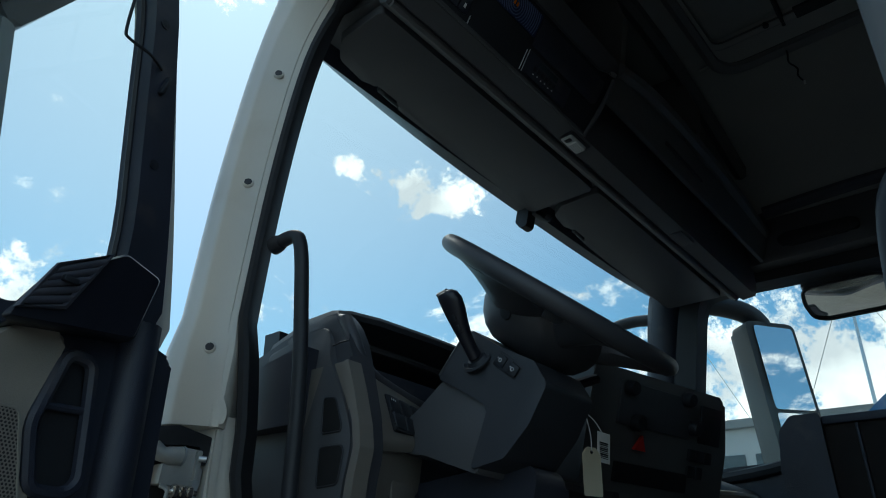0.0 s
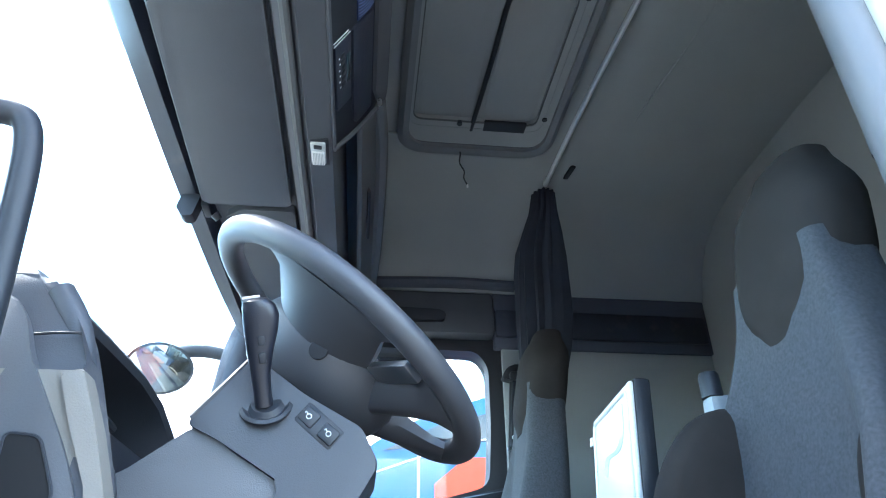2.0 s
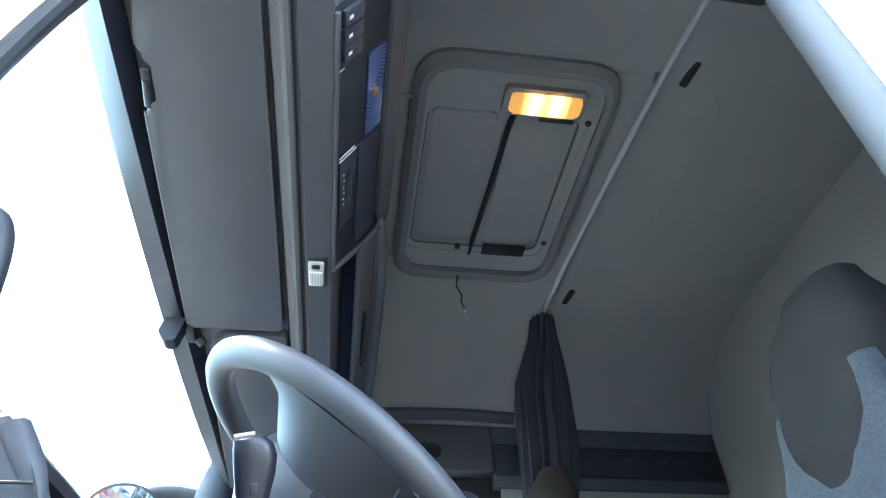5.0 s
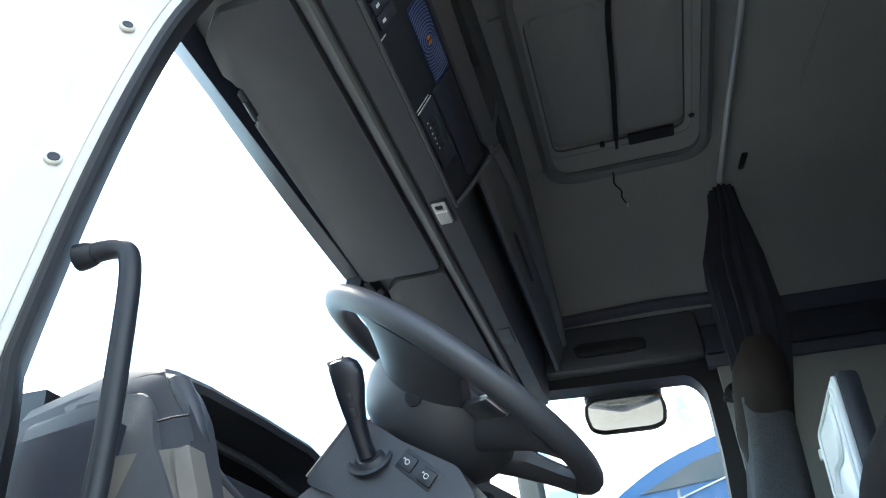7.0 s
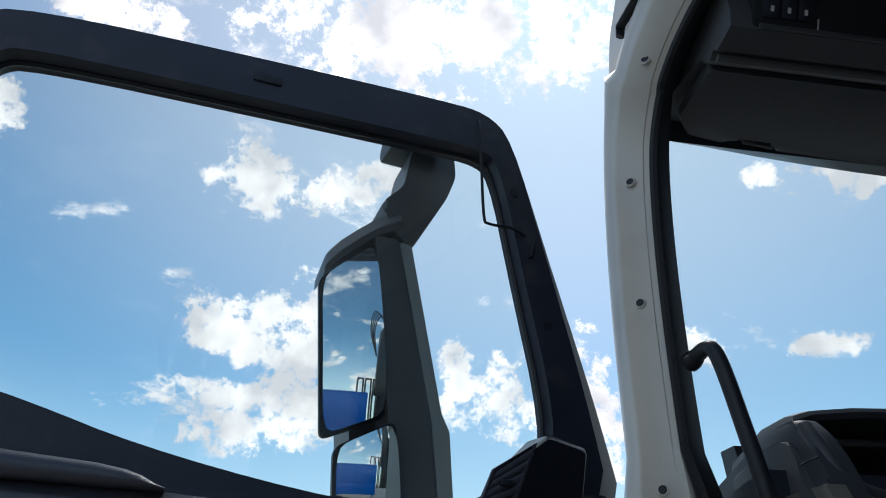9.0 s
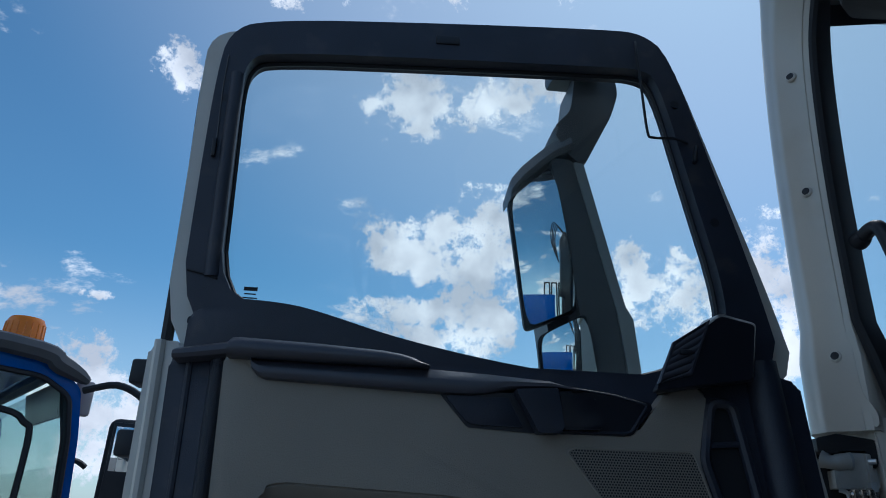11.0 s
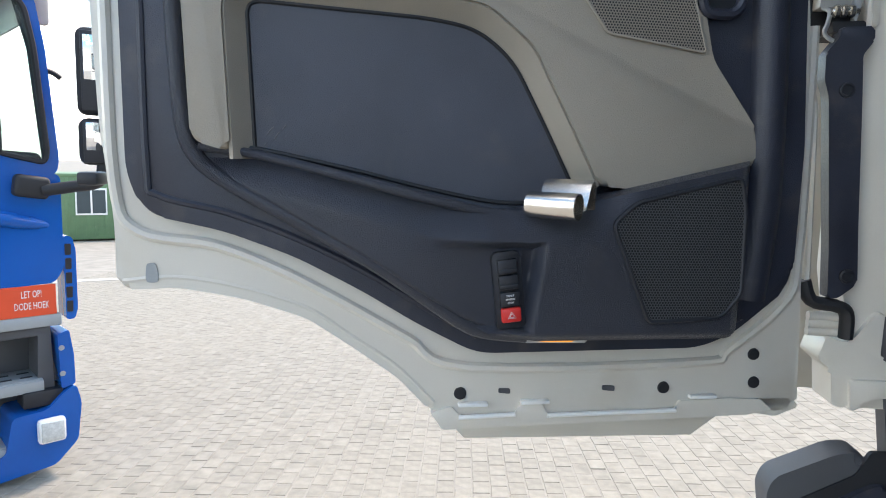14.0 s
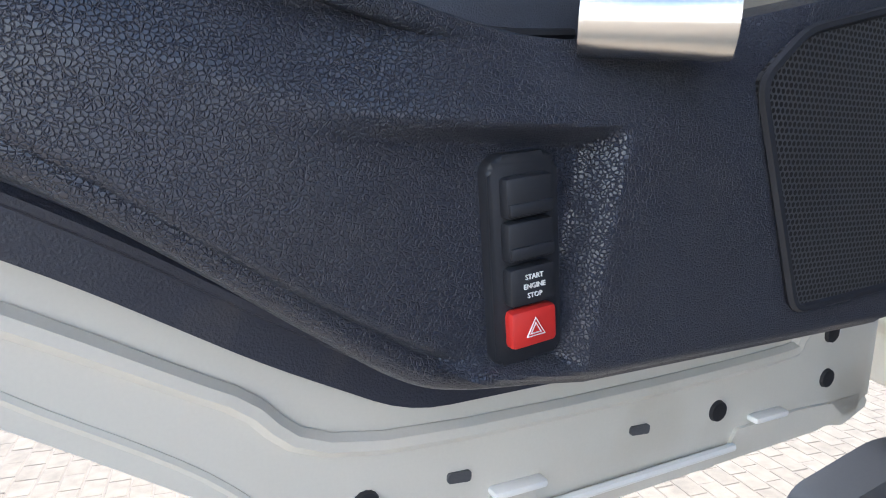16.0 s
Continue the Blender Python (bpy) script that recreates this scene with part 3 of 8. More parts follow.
def hollow_lines(inset=0.03):
    """The rim of the hollow in the grey panel, rounded, and its foot further in."""
    out = []
    for k in (0.0, inset):
        mid = (0.76, 1.74)
        pts = []
        for i, p in enumerate(HOLLOW):
            a, c = HOLLOW[max(i - 1, 0)], HOLLOW[min(i + 1, len(HOLLOW) - 1)]
            d1, d2 = Vector((p[0] - a[0], p[1] - a[1])), Vector((c[0] - p[0], c[1] - p[1]))
            ns = [Vector((-d.y, d.x)).normalized() for d in (d1, d2) if d.length > 1e-6]
            n = sum(ns, Vector((0, 0))).normalized()
            n = n / max(0.5, n.dot(ns[0]))
            if n.dot(Vector((mid[0] - p[0], mid[1] - p[1]))) < 0:
                n = -n
            pts.append((p[0] + n.x * k, p[1] + n.y * k))
        line = fillet(pts, 0.017 if k == 0.0 else 0.035, 6)
        out.append([pts[0]] + line[7:-7] + [pts[-1]])
    return out


def pocket_surface():
    """The door pocket: a face that swells towards the hinge, with a recess for the switches and a sloping top."""
    low = ((0.165, 1.435), (0.19, 1.412), (0.233, 1.40), (0.55, 1.398), (0.615, 1.406), (0.654, 1.42), (0.704, 1.448), (0.798, 1.508), (0.916, 1.570), (1.03, 1.633), (1.045, 1.66))
    top = ((0.165, 1.685), (0.233, 1.668), (0.40, 1.628), (0.475, 1.606), (0.60, 1.588), (0.708, 1.606), (0.828, 1.635), (0.955, 1.663), (1.045, 1.675))
    us = sorted(set([0.165, 0.172, 0.18, 0.188, 0.196, 0.204, 0.212, 0.22, 0.227] + [round(0.233 + 0.0145 * i, 4) for i in range(57)] + [round(0.53 + 0.004 * i, 4) for i in range(50)]))
    rows = []
    for u in us:
        z0 = float(np.interp(u, [p[0] for p in low], [p[1] for p in low]))
        z1 = max(z0 + 0.012, float(np.interp(u, [p[0] for p in top], [p[1] for p in top])))
        row = [(u, 0.04, z0)]
        for j in range(73):
            v = j / 72
            z = z0 + (z1 - z0) * v
            step = ease(0.568, 0.551, u + 0.12 * (z - 1.47))
            shelf = ease(1.534, 1.549, z) * ease(0.74, 0.60, u)
            toe = ease(1.420, 1.409, z) * ease(0.70, 0.62, u)
            w = 0.068 + 0.050 * ease(1.05, 0.72, u) + 0.024 * max(step, shelf, toe)
            w -= 0.026 * ease(0.40, 0.47, u) * max(0.0, min(1.0, (z - (z1 - 0.055)) / 0.055)) ** 1.3
            w -= 0.012 * (1 - ease(0.0, 0.016, z - z0)) ** 2
            w = 0.045 + (w - 0.045) * ease(0.165, 0.25, u)
            row.append((u, w, z))
        row.append((u, 0.04, z1 + 0.001))
        rows.append(row)
    return loft(rows)


def make_door():
    door = thing("cab_door", "white truck cab door standing wide open, black and grey trim inside", "truck door", m=DOOR)
    D = dict(m=DOOR)
    part("door_shell", prism(fillet(SHELL, 0.02), -0.085, 0.03, bevel=0.012), WHITE, door, "white painted steel door shell", **D)
    # pressed steps of the shell along the wheel arch and the sill
    arch = [(u, 0.029, z + 0.028) for u, z in ((1.165, 1.462), (1.085, 1.468), (0.99, 1.452), (0.895, 1.421), (0.83, 1.378), (0.75, 1.322), (0.69, 1.262))]
    part("arch_flange", tube(curve([(u, 0.0275, z - 0.021) for u, w, z in arch], 5), 0.0045, 8), WHITE, door, **D)
    lip = [(0.072, 0.028, 1.9), (0.064, 0.028, 1.7), (0.062, 0.03, 1.52), (0.075, 0.03, 1.44), (0.175, 0.03, 1.352), (0.235, 0.03, 1.33), (0.635, 0.03, 1.328), (0.735, 0.03, 1.378), (0.83, 0.03, 1.432), (0.93, 0.03, 1.485), (1.03, 0.03, 1.525), (1.14, 0.03, 1.545), (1.172, 0.03, 1.62), (1.178, 0.03, 1.9), (1.187, 0.03, 2.12)]
    part("trim_lip", tube(curve(lip, 5), 0.009, 8), WHITE, door, **D)
    part("skirt", prism([(0.675, 1.245), (0.659, 1.215), (0.624, 1.175), (0.195, 1.168), (0.141, 1.207), (0.14, 1.24)], -0.055, -0.035, bevel=0.004), WHITE, door, "pale grey plastic skirt", **D)
    flange = [(0.695, 1.252), (0.66, 1.262), (0.648, 1.247), (0.60, 1.243), (0.555, 1.243), (0.545, 1.262), (0.505, 1.262), (0.495, 1.242), (0.27, 1.246), (0.262, 1.262), (0.17, 1.265), (0.11, 1.262), (0.085, 1.243), (0.13, 1.234), (0.675, 1.222)]
    part("sill_flange", prism(fillet(flange, 0.004), 0.006, 0.034, bevel=0.003), WHITE, door, "white sill flange with two cut-outs", **D)
    for a, b in ((0.648, 0.553), (0.497, 0.268)):
        part("sill_rail", tube([(a, 0.036, 1.2435), (b, 0.036, 1.2465)], 0.0042, 8), BOX_WHITE, door, "bright sill rail", **D)
    for u, z in ((0.625, 1.2655), (0.52, 1.2675), (0.22, 1.270)):
        part("sill_clip", box((u, 0.035, z), (0.05, 0.014, 0.007), 0.003), BOX_WHITE, door, "white plastic sill clip", **D)
    part("sill_end", prism(fillet([(0.115, 1.262), (0.045, 1.262), (0.03, 1.245), (0.075, 1.228), (0.12, 1.236)], 0.006), 0.0, 0.03, bevel=0.004), WHITE, door, **D)
    for u, z in ((0.646, 1.283), (0.291, 1.286), (0.128, 1.343), (0.123, 1.292)):
        part("rubber_plug", lathe([(0.0, 0.0), (0.0108, 0.0), (0.0098, 0.004), (0.0, 0.005)], axis_turn((u, 0.0295, z), (0, 1, 0)), 16), RUBBER, door, "black rubber plug", **D)
    for u, z, s in ((0.572, 1.286, 0.02), (0.391, 1.287, 0.022)):
        part("drain_slot", prism(fillet([(u - s / 2, z - 0.005), (u + s / 2, z - 0.003), (u + s / 2, z + 0.005), (u - s / 2, z + 0.004)], 0.003), 0.028, 0.0325), DARKGREY, door, **D)
    part("jamb_slot", prism(fillet([(1.112, 1.467), (1.132, 1.467), (1.13, 1.497), (1.116, 1.497)], 0.008), 0.028, 0.0325), HALL, door, **D)
    for z in (1.60, 1.94, 2.05):
        part("catch", box((1.212, 0.0, z + 0.02), (0.03, 0.05, 0.04 if z > 1.7 else 0.02), 0.005), SMOOTH, door, "black door catch", **D)
    # trim
    trim = part("trim_panel", prism(fillet(TRIM, 0.03), 0.03, 0.052, bevel=0.008), BLACK, door, "black grained trim panel", **D)
    part("trim_rim", tube(curve([(u, 0.05, z) for u, z in ((1.13, 2.09), (1.124, 1.9), (1.12, 1.64), (1.105, 1.6), (1.01, 1.577), (0.905, 1.538), (0.8, 1.486), (0.71, 1.432), (0.625, 1.385))], 5), 0.006, 8), BLACK, trim, **D)
    part("grey_panel", prism(fillet(GREY, 0.016, 4), 0.045, 0.084, bevel=0.008, seg=3), GREIGE, door, "grey-beige moulded panel", **D)
    part("inset_panel", prism(hollow_lines()[1] + [(0.52, 1.595), (0.61, 1.585), (0.70, 1.590), (0.778, 1.602)], 0.04, 0.054), CLOTH, door, "dark blue-grey vinyl inset", **D)
    for u, z, du, dz in ((0.952, 1.69, 0.012, 0.014), (0.94, 1.686, 0.008, 0.011), (0.928, 1.70, 0.005, 0.007), (0.955, 1.676, 0.004, 0.004), (0.884, 1.645, 0.004, 0.002)):
        part("scuff", tube([(u, 0.0552, z), (u - du * 0.5, 0.0554, z + dz * 0.6), (u - du, 0.0552, z + dz)], 0.0009, 5, flat=0.6), SCUFF, door, "pale scuff mark", **D)
    part("inset_seam", tube(curve([(u, 0.054, z) for u, z in hollow_lines(0.031)[1]], 1), 0.0032, 6), RUBBER, door, **D)
    rim, foot = hollow_lines()
    part("hollow_slope", loft([[(u, 0.082 - 0.004 * (k == 0) - d, z0 + (z1 - z0) * q) for (u0, z0), (u1, z1) in zip(rim, foot) for u in (u0 + (u1 - u0) * q,)] for k, (q, d) in enumerate(((-0.06, 0.0), (0.12, 0.001), (0.35, 0.007), (0.7, 0.021), (1.0, 0.029)))], closed=False), GREIGE, door, **D)
    pocket = part("door_pocket", pocket_surface(), LEATHER, door, "black leather-grained door pocket", **D)
    top = [(1.045, 1.675), (0.955, 1.663), (0.828, 1.635), (0.708, 1.606), (0.60, 1.588), (0.52, 1.592)]
    part("pocket_lip", tube(curve([(u, 0.060 + 0.050 * ease(1.05, 0.72, u), z - 0.002) for u, z in top], 6), 0.007, 10), LEATHER, pocket, "rounded lip of the pocket", **D)
    part("pocket_gap", tube(curve([(u, 0.0555, z + 0.006 + 0.006 * ease(1.0, 0.7, u)) for u, z in top], 6), 0.0035, 6), RUBBER, pocket, "dark gap along the pocket", **D)
    line = [(1.085, 2.09), (1.08, 1.9), (1.07, 1.72), (1.052, 1.66), (1.01, 1.625), (0.916, 1.574), (0.798, 1.512), (0.704, 1.450), (0.655, 1.418), (0.62, 1.406), (0.56, 1.400)]
    part("pocket_crease", tube(curve([(u, 0.056 + 0.046 * ease(1.05, 0.72, u), z) for u, z in line], 6), 0.012, 10), LEATHER, pocket, **D)
    # speaker grilles
    low = [(0.448, 1.577), (0.413, 1.609), (0.250, 1.650), (0.240, 1.60), (0.236, 1.473), (0.265, 1.437), (0.382, 1.429)]
    g = part("speaker_grille", prism(fillet(low, 0.012), 0.138, 0.1455), MESH, door, "black perforated speaker grille", **D)
    part("grille_rim", tube([(u, 0.145, z) for u, z in fillet(low, 0.012)], 0.0035, 6, closed=True), SMOOTH, g, **D)
    up = [(0.539, 1.971), (0.525, 1.977), (0.337, 1.979), (0.292, 1.837), (0.451, 1.858)]
    g = part("upper_grille", prism(fillet(up, 0.008), 0.080, 0.0885), GREYMESH, door, "perforated grey speaker panel", **D)
    part("grille_rim", tube([(u, 0.0875, z) for u, z in fillet(up, 0.008)], 0.002, 6, closed=True), GREIGE, g, **D)
    # switches
    tilt = radians(7.5)
    S = DOOR @ Matrix.Translation((0.596, 0.123, 1.475)) @ Matrix.Rotation(tilt, 4, "Y")
    sw = part("switch_panel", prism(fillet([(-0.022, -0.058), (0.022, -0.058), (0.022, 0.052), (0.016, 0.058), (-0.016, 0.058), (-0.022, 0.052)], 0.005), -0.012, 0.004, bevel=0.003), SMOOTH, door, "black switch panel", m=S)
    for i, (z, mat) in enumerate(((0.036, SMOOTH), (0.0125, SMOOTH), (-0.0125, SMOOTH), (-0.037, RED))):
        b = part("switch", box((0, 0.006, z), (0.030, 0.01, 0.022), 0.003), mat, sw, "red hazard switch" if mat is RED else "", m=S)
        if i < 2:
            part("rocker_edge", box((0, 0.0105, z - 0.006), (0.028, 0.004, 0.007), 0.0018), SMOOTH, b, m=S)
        if i == 2:
            for j, w in enumerate(("START", "ENGINE", "STOP")):
                part("print", text(w, 0.0040, S @ Matrix.Translation((0, 0.0112, z + 0.0052 - 0.0052 * j)) @ DFACE), PRINT, b, "white lettering")
        if mat is RED:
            for r in (0.0068, 0.0038):
                tri = [(r * math.cos(a), 0.0112, z + r * math.sin(a) - 0.001) for a in (math.pi / 2, math.pi * 7 / 6, math.pi * 11 / 6)]
                part("triangle_mark", tube(tri, 0.0006, 4, closed=True), PRINT, b, m=S)
    lamp = part("courtesy_lamp", prism(fillet([(0.556, 1.381), (0.452, 1.380), (0.450, 1.404), (0.558, 1.404)], 0.004), 0.045, 0.079, bevel=0.003), LAMPGLASS, door, "clear courtesy lamp lens", **D)
    part("lamp_glow", prism(fillet([(0.532, 1.383), (0.474, 1.382), (0.468, 1.396), (0.538, 1.396)], 0.005), 0.05, 0.0805, bevel=0.001), DOORGLOW, lamp, "lit amber bulb behind the lens", **D)
    # handle pod
    pod = [(0.74, 2.052), (0.618, 2.056), (0.545, 2.072), (0.466, 2.064), (0.399, 2.052), (0.396, 2.043), (0.433, 1.999), (0.586, 1.996), (0.694, 2.0)]
    p = part("handle_recess", prism(fillet(pod, 0.006), 0.06, 0.0865), GLOSSBLACK, door, "black handle recess", **D)
    part("door_handle", prism(fillet([(0.622, 2.058), (0.556, 2.063), (0.548, 2.005), (0.553, 1.995), (0.587, 1.994)], 0.003), 0.085, 0.112, bevel=0.003), BLACK, p, "black pull handle", **D)
    part("handle_tab", prism(fillet([(0.551, 2.060), (0.494, 2.052), (0.483, 2.018), (0.487, 2.004), (0.545, 2.002)], 0.003), 0.085, 0.102, bevel=0.003), GLOSSBLACK, p, **D)
    part("handle_rim", tube([(u, 0.0875, z) for u, z in fillet([(0.53, 2.068), (0.462, 2.061), (0.404, 2.048), (0.436, 2.003), (0.52, 2.0)], 0.008)], 0.0022, 6), BLACK, p, **D)
    part("handle_tray", prism(fillet([(0.73, 2.046), (0.63, 2.048), (0.606, 2.003), (0.692, 2.005)], 0.006), 0.085, 0.0905, bevel=0.003), BLACK, p, **D)
    # ledges along the window
    rows = []
    for u, t in ((1.064, 2.110), (1.060, 2.1155), (1.05, 2.117), (0.93, 2.114), (0.83, 2.109), (0.80, 2.105), (0.782, 2.100), (0.768, 2.093), (0.756, 2.088)):
        b, q = 2.085, (t - 2.085) / 0.032
        rows.append([(u, w, b + h * q) for w, h in ((0.0, 0.0), (0.102, 0.0), (0.108, 0.002), (0.112, 0.008), (0.113, 0.016), (0.111, 0.023), (0.106, 0.028), (0.098, 0.0315), (0.088, 0.032), (0.0, 0.032))])
    part("arm_rest", loft(rows), SATIN, door, "dark padded window ledge", **D)
    rows = [[(u, w, z0 + h * (z1 - z0)) for w, h in ((0.0, 0.0), (0.074, 0.0), (0.082, 0.12), (0.085, 0.4), (0.083, 0.75), (0.076, 0.95), (0.068, 1.0), (0.0, 1.0))] for u, z0, z1 in ((1.150, 2.082, 2.098), (1.146, 2.080, 2.100), (1.10, 2.086, 2.109), (1.069, 2.091, 2.115), (1.066, 2.093, 2.113))]
    part("ledge_end", loft(rows), SATIN, door, **D)
    rows = []
    for u, b, t in ((1.029, 2.082, 2.088), (1.026, 2.070, 2.088), (1.018, 2.061, 2.088), (1.005, 2.056, 2.088), (0.88, 2.052, 2.088), (0.75, 2.048, 2.087), (0.69, 2.048, 2.085), (0.66, 2.052, 2.084), (0.63, 2.060, 2.082), (0.562, 2.065, 2.078), (0.512, 2.063, 2.065)):
        rows.append([(u, w, b + h * (t - b)) for w, h in ((0.03, 0.0), (0.090, 0.0), (0.097, 0.05), (0.100, 0.18), (0.100, 0.52), (0.098, 0.60), (0.086, 0.97), (0.08, 1.0), (0.03, 1.0))])
    part("pull_bar", loft(rows), SATIN, door, "dark pull bar", **D)
    # hinge-side cover with its grip
    side = [(0.318, 2.082), (0.21, 2.12), (0.13, 2.10), (0.117, 1.9), (0.10, 1.70), (0.098, 1.5), (0.186, 1.405), (0.225, 1.42), (0.185, 1.715), (0.277, 1.828), (0.318, 1.984)]
    c = part("hinge_cover", prism(fillet(side, 0.012), 0.04, 0.072, bevel=0.008), BLACK, door, "black hinge-side cover", **D)
    part("cover_roll", tube(curve([(0.198, 0.07, 2.13), (0.188, 0.072, 1.98), (0.172, 0.07, 1.75), (0.165, 0.066, 1.6), (0.172, 0.06, 1.45)], 5), 0.030, 12), BLACK, c, **D)
    grip = [(0.297, 2.058), (0.262, 2.056), (0.252, 2.0), (0.238, 1.912), (0.252, 1.896), (0.298, 1.896), (0.318, 1.968)]
    part("grip_hollow", prism(fillet(grip, 0.012), 0.06, 0.077), RUBBER, c, **D)
    part("grip_ring", tube([(u, 0.085, z) for u, z in fillet(grip, 0.014)], 0.0085, 8, closed=True), BLACK, c, "black grip ring", **D)
    part("grip_bar", tube([(0.312, 0.085, 1.99), (0.25, 0.085, 1.995)], 0.005, 8), BLACK, c, **D)
    # window
    part("outer_frame", ring(SKIN_LOOP, [((2 * f[0] + w[0]) / 3, (2 * f[1] + w[1]) / 3) for f, w in zip(FRAME_LOOP, WINDOW_LOOP)], -0.085, -0.010, bevel=0.005), WHITE, door, "white window frame", **D)
    part("edge_seal", tube(curve([(1.208, -0.07, 2.11), (1.220, -0.07, 2.45), (1.230, -0.07, 2.66), (1.228, -0.07, 2.76)], 5), 0.011, 8), RUBBER, door, "black rubber edge seal", **D)
    f = part("window_frame", ring(FRAME_LOOP, WINDOW_LOOP, -0.04, 0.012, bevel=0.006), BLACK, door, "black window frame lining", **D)
    part("window_seal", tube([(u, -0.02, z) for u, z in WINDOW_LOOP], 0.006, 6, closed=True), RUBBER, f, **D)
    part("top_roll", tube(curve([(1.14, -0.012, 2.768), (0.75, -0.012, 2.806), (0.45, -0.012, 2.829), (0.33, -0.012, 2.832), (0.285, -0.012, 2.812), (0.27, -0.012, 2.77)], 6), [0.02] * 26 + [0.018, 0.016, 0.013, 0.009, 0.005], 8), BLACK, f, **D)
    wave = [(1.15, 2.178), (1.026, 2.182), (0.968, 2.174), (0.854, 2.154), (0.752, 2.126), (0.667, 2.108), (0.55, 2.092), (0.40, 2.09), (0.22, 2.16), (0.18, 2.16), (0.18, 2.04), (1.15, 2.04)]
    part("belt_trim", prism(fillet(wave, 0.02), -0.03, 0.03, bevel=0.008), BLACK, door, "black belt-line trim", **D)
    pane = part("pane", prism(WINDOW_LOOP, -0.043, -0.039), PANE, door, "clear side window", **D)
    pane.visible_shadow = False
    for k, (w, h) in enumerate(((0.024, 0.007), (0.02, 0.0022), (0.026, 0.0022), (0.018, 0.0022))):
        part("window_mark", box((1.072, -0.038, 2.236 - 0.0075 * k + (0.002 if k == 0 else 0)), (w, 0.001, h), 0), INK, pane, "printed glass mark", **D)
    for u, z in ((0.262, 2.683), (0.208, 2.418), (1.148, 2.16), (1.16, 2.6)):
        part("screw", lathe([(0.0, 0.004), (0.004, 0.003), (0.005, 0.0), (0.008, 0.0), (0.009, 0.003), (0.0, 0.003)], axis_turn((u, 0.011, z), (0, 1, 0)), 14), SMOOTH, f, **D)
    part("frame_clip", box((0.232, 0.016, 2.565), (0.008, 0.012, 0.04), 0.003, (0, -12, 0)), SMOOTH, f, **D)
    part("lining_seam", tube([(1.172, 0.0135, 2.249), (1.142, 0.0135, 2.243), (1.121, 0.0135, 2.236)], 0.0022, 6), RUBBER, f, **D)
    part("rear_roll", tube(curve([(1.132, 0.006, 2.24), (1.142, 0.006, 2.45), (1.150, 0.006, 2.66)], 5), 0.014, 10), BLACK, f, **D)
    part("lining_clip", box((1.166, 0.014, 2.49), (0.008, 0.012, 0.04), 0.003, (0, 2, 0)), SMOOTH, f, **D)
    part("lining_cord", tube([(1.164, 0.015, 2.5), (1.171, 0.015, 2.62), (1.172, 0.014, 2.70)], 0.0012, 5), MIDGREY, f, **D)
    part("roof_slot", box((0.74, 0.012, 2.79), (0.05, 0.008, 0.022), 0.004, (0, 2, 0)), SMOOTH, f, **D)
    part("aerial_wire", tube(curve([(0.335, 0.014, 2.835), (0.342, 0.03, 2.80), (0.339, 0.032, 2.70), (0.335, 0.032, 2.60), (0.324, 0.03, 2.587), (0.28, 0.026, 2.592), (0.245, 0.014, 2.592)], 4), 0.0028, 6), RUBBER, door, "thin black wire loop", **D)
    # air vent on the corner
    lid = [(0.411, 2.060), (0.376, 2.128), (0.283, 2.197), (0.222, 2.184), (0.241, 2.088), (0.33, 2.074)]
    back = [(0.36, 2.075), (0.325, 2.15), (0.25, 2.222), (0.182, 2.207), (0.20, 2.105), (0.33, 2.08)]
    v = part("air_vent", loft([[(u, 0.01, z) for u, z in fillet(back, 0.008)], [(u, 0.10, z) for u, z in fillet([((a[0] * 0.35 + c[0] * 0.65), (a[1] * 0.35 + c[1] * 0.65)) for a, c in zip(back, lid)], 0.008)], [(u, 0.122, z) for u, z in fillet(lid, 0.008)], [(0.315 + (u - 0.315) * 0.94, 0.128, 2.125 + (z - 2.125) * 0.93) for u, z in fillet(lid, 0.008)]]), GLOSSBLACK, door, "black air vent box", **D)
    mouth = [(0.369, 2.140), (0.308, 2.182), (0.348, 2.094), (0.400, 2.076)]
    part("vent_mouth", prism(mouth, 0.12, 0.1292), RUBBER, v, **D)
    part("vent_rim", tube([(u, 0.129, z) for u, z in mouth], 0.0042, 6, closed=True), SATIN, v, **D)
    for k in range(5):
        s = (k + 0.8) / 5.6
        a, c = (0.400 - 0.031 * s, 2.076 + 0.064 * s), (0.348 - 0.040 * s, 2.094 + 0.088 * s)
        part("slat", tube([(a[0], 0.131, a[1]), (c[0], 0.131, c[1])], 0.0042, 6, flat=0.45, up=(0, 0, 1)), SATIN, v, **D)
    part("vent_tab", box((0.354, 0.135, 2.126), (0.02, 0.008, 0.008), 0.002), SMOOTH, v, **D)
    return door


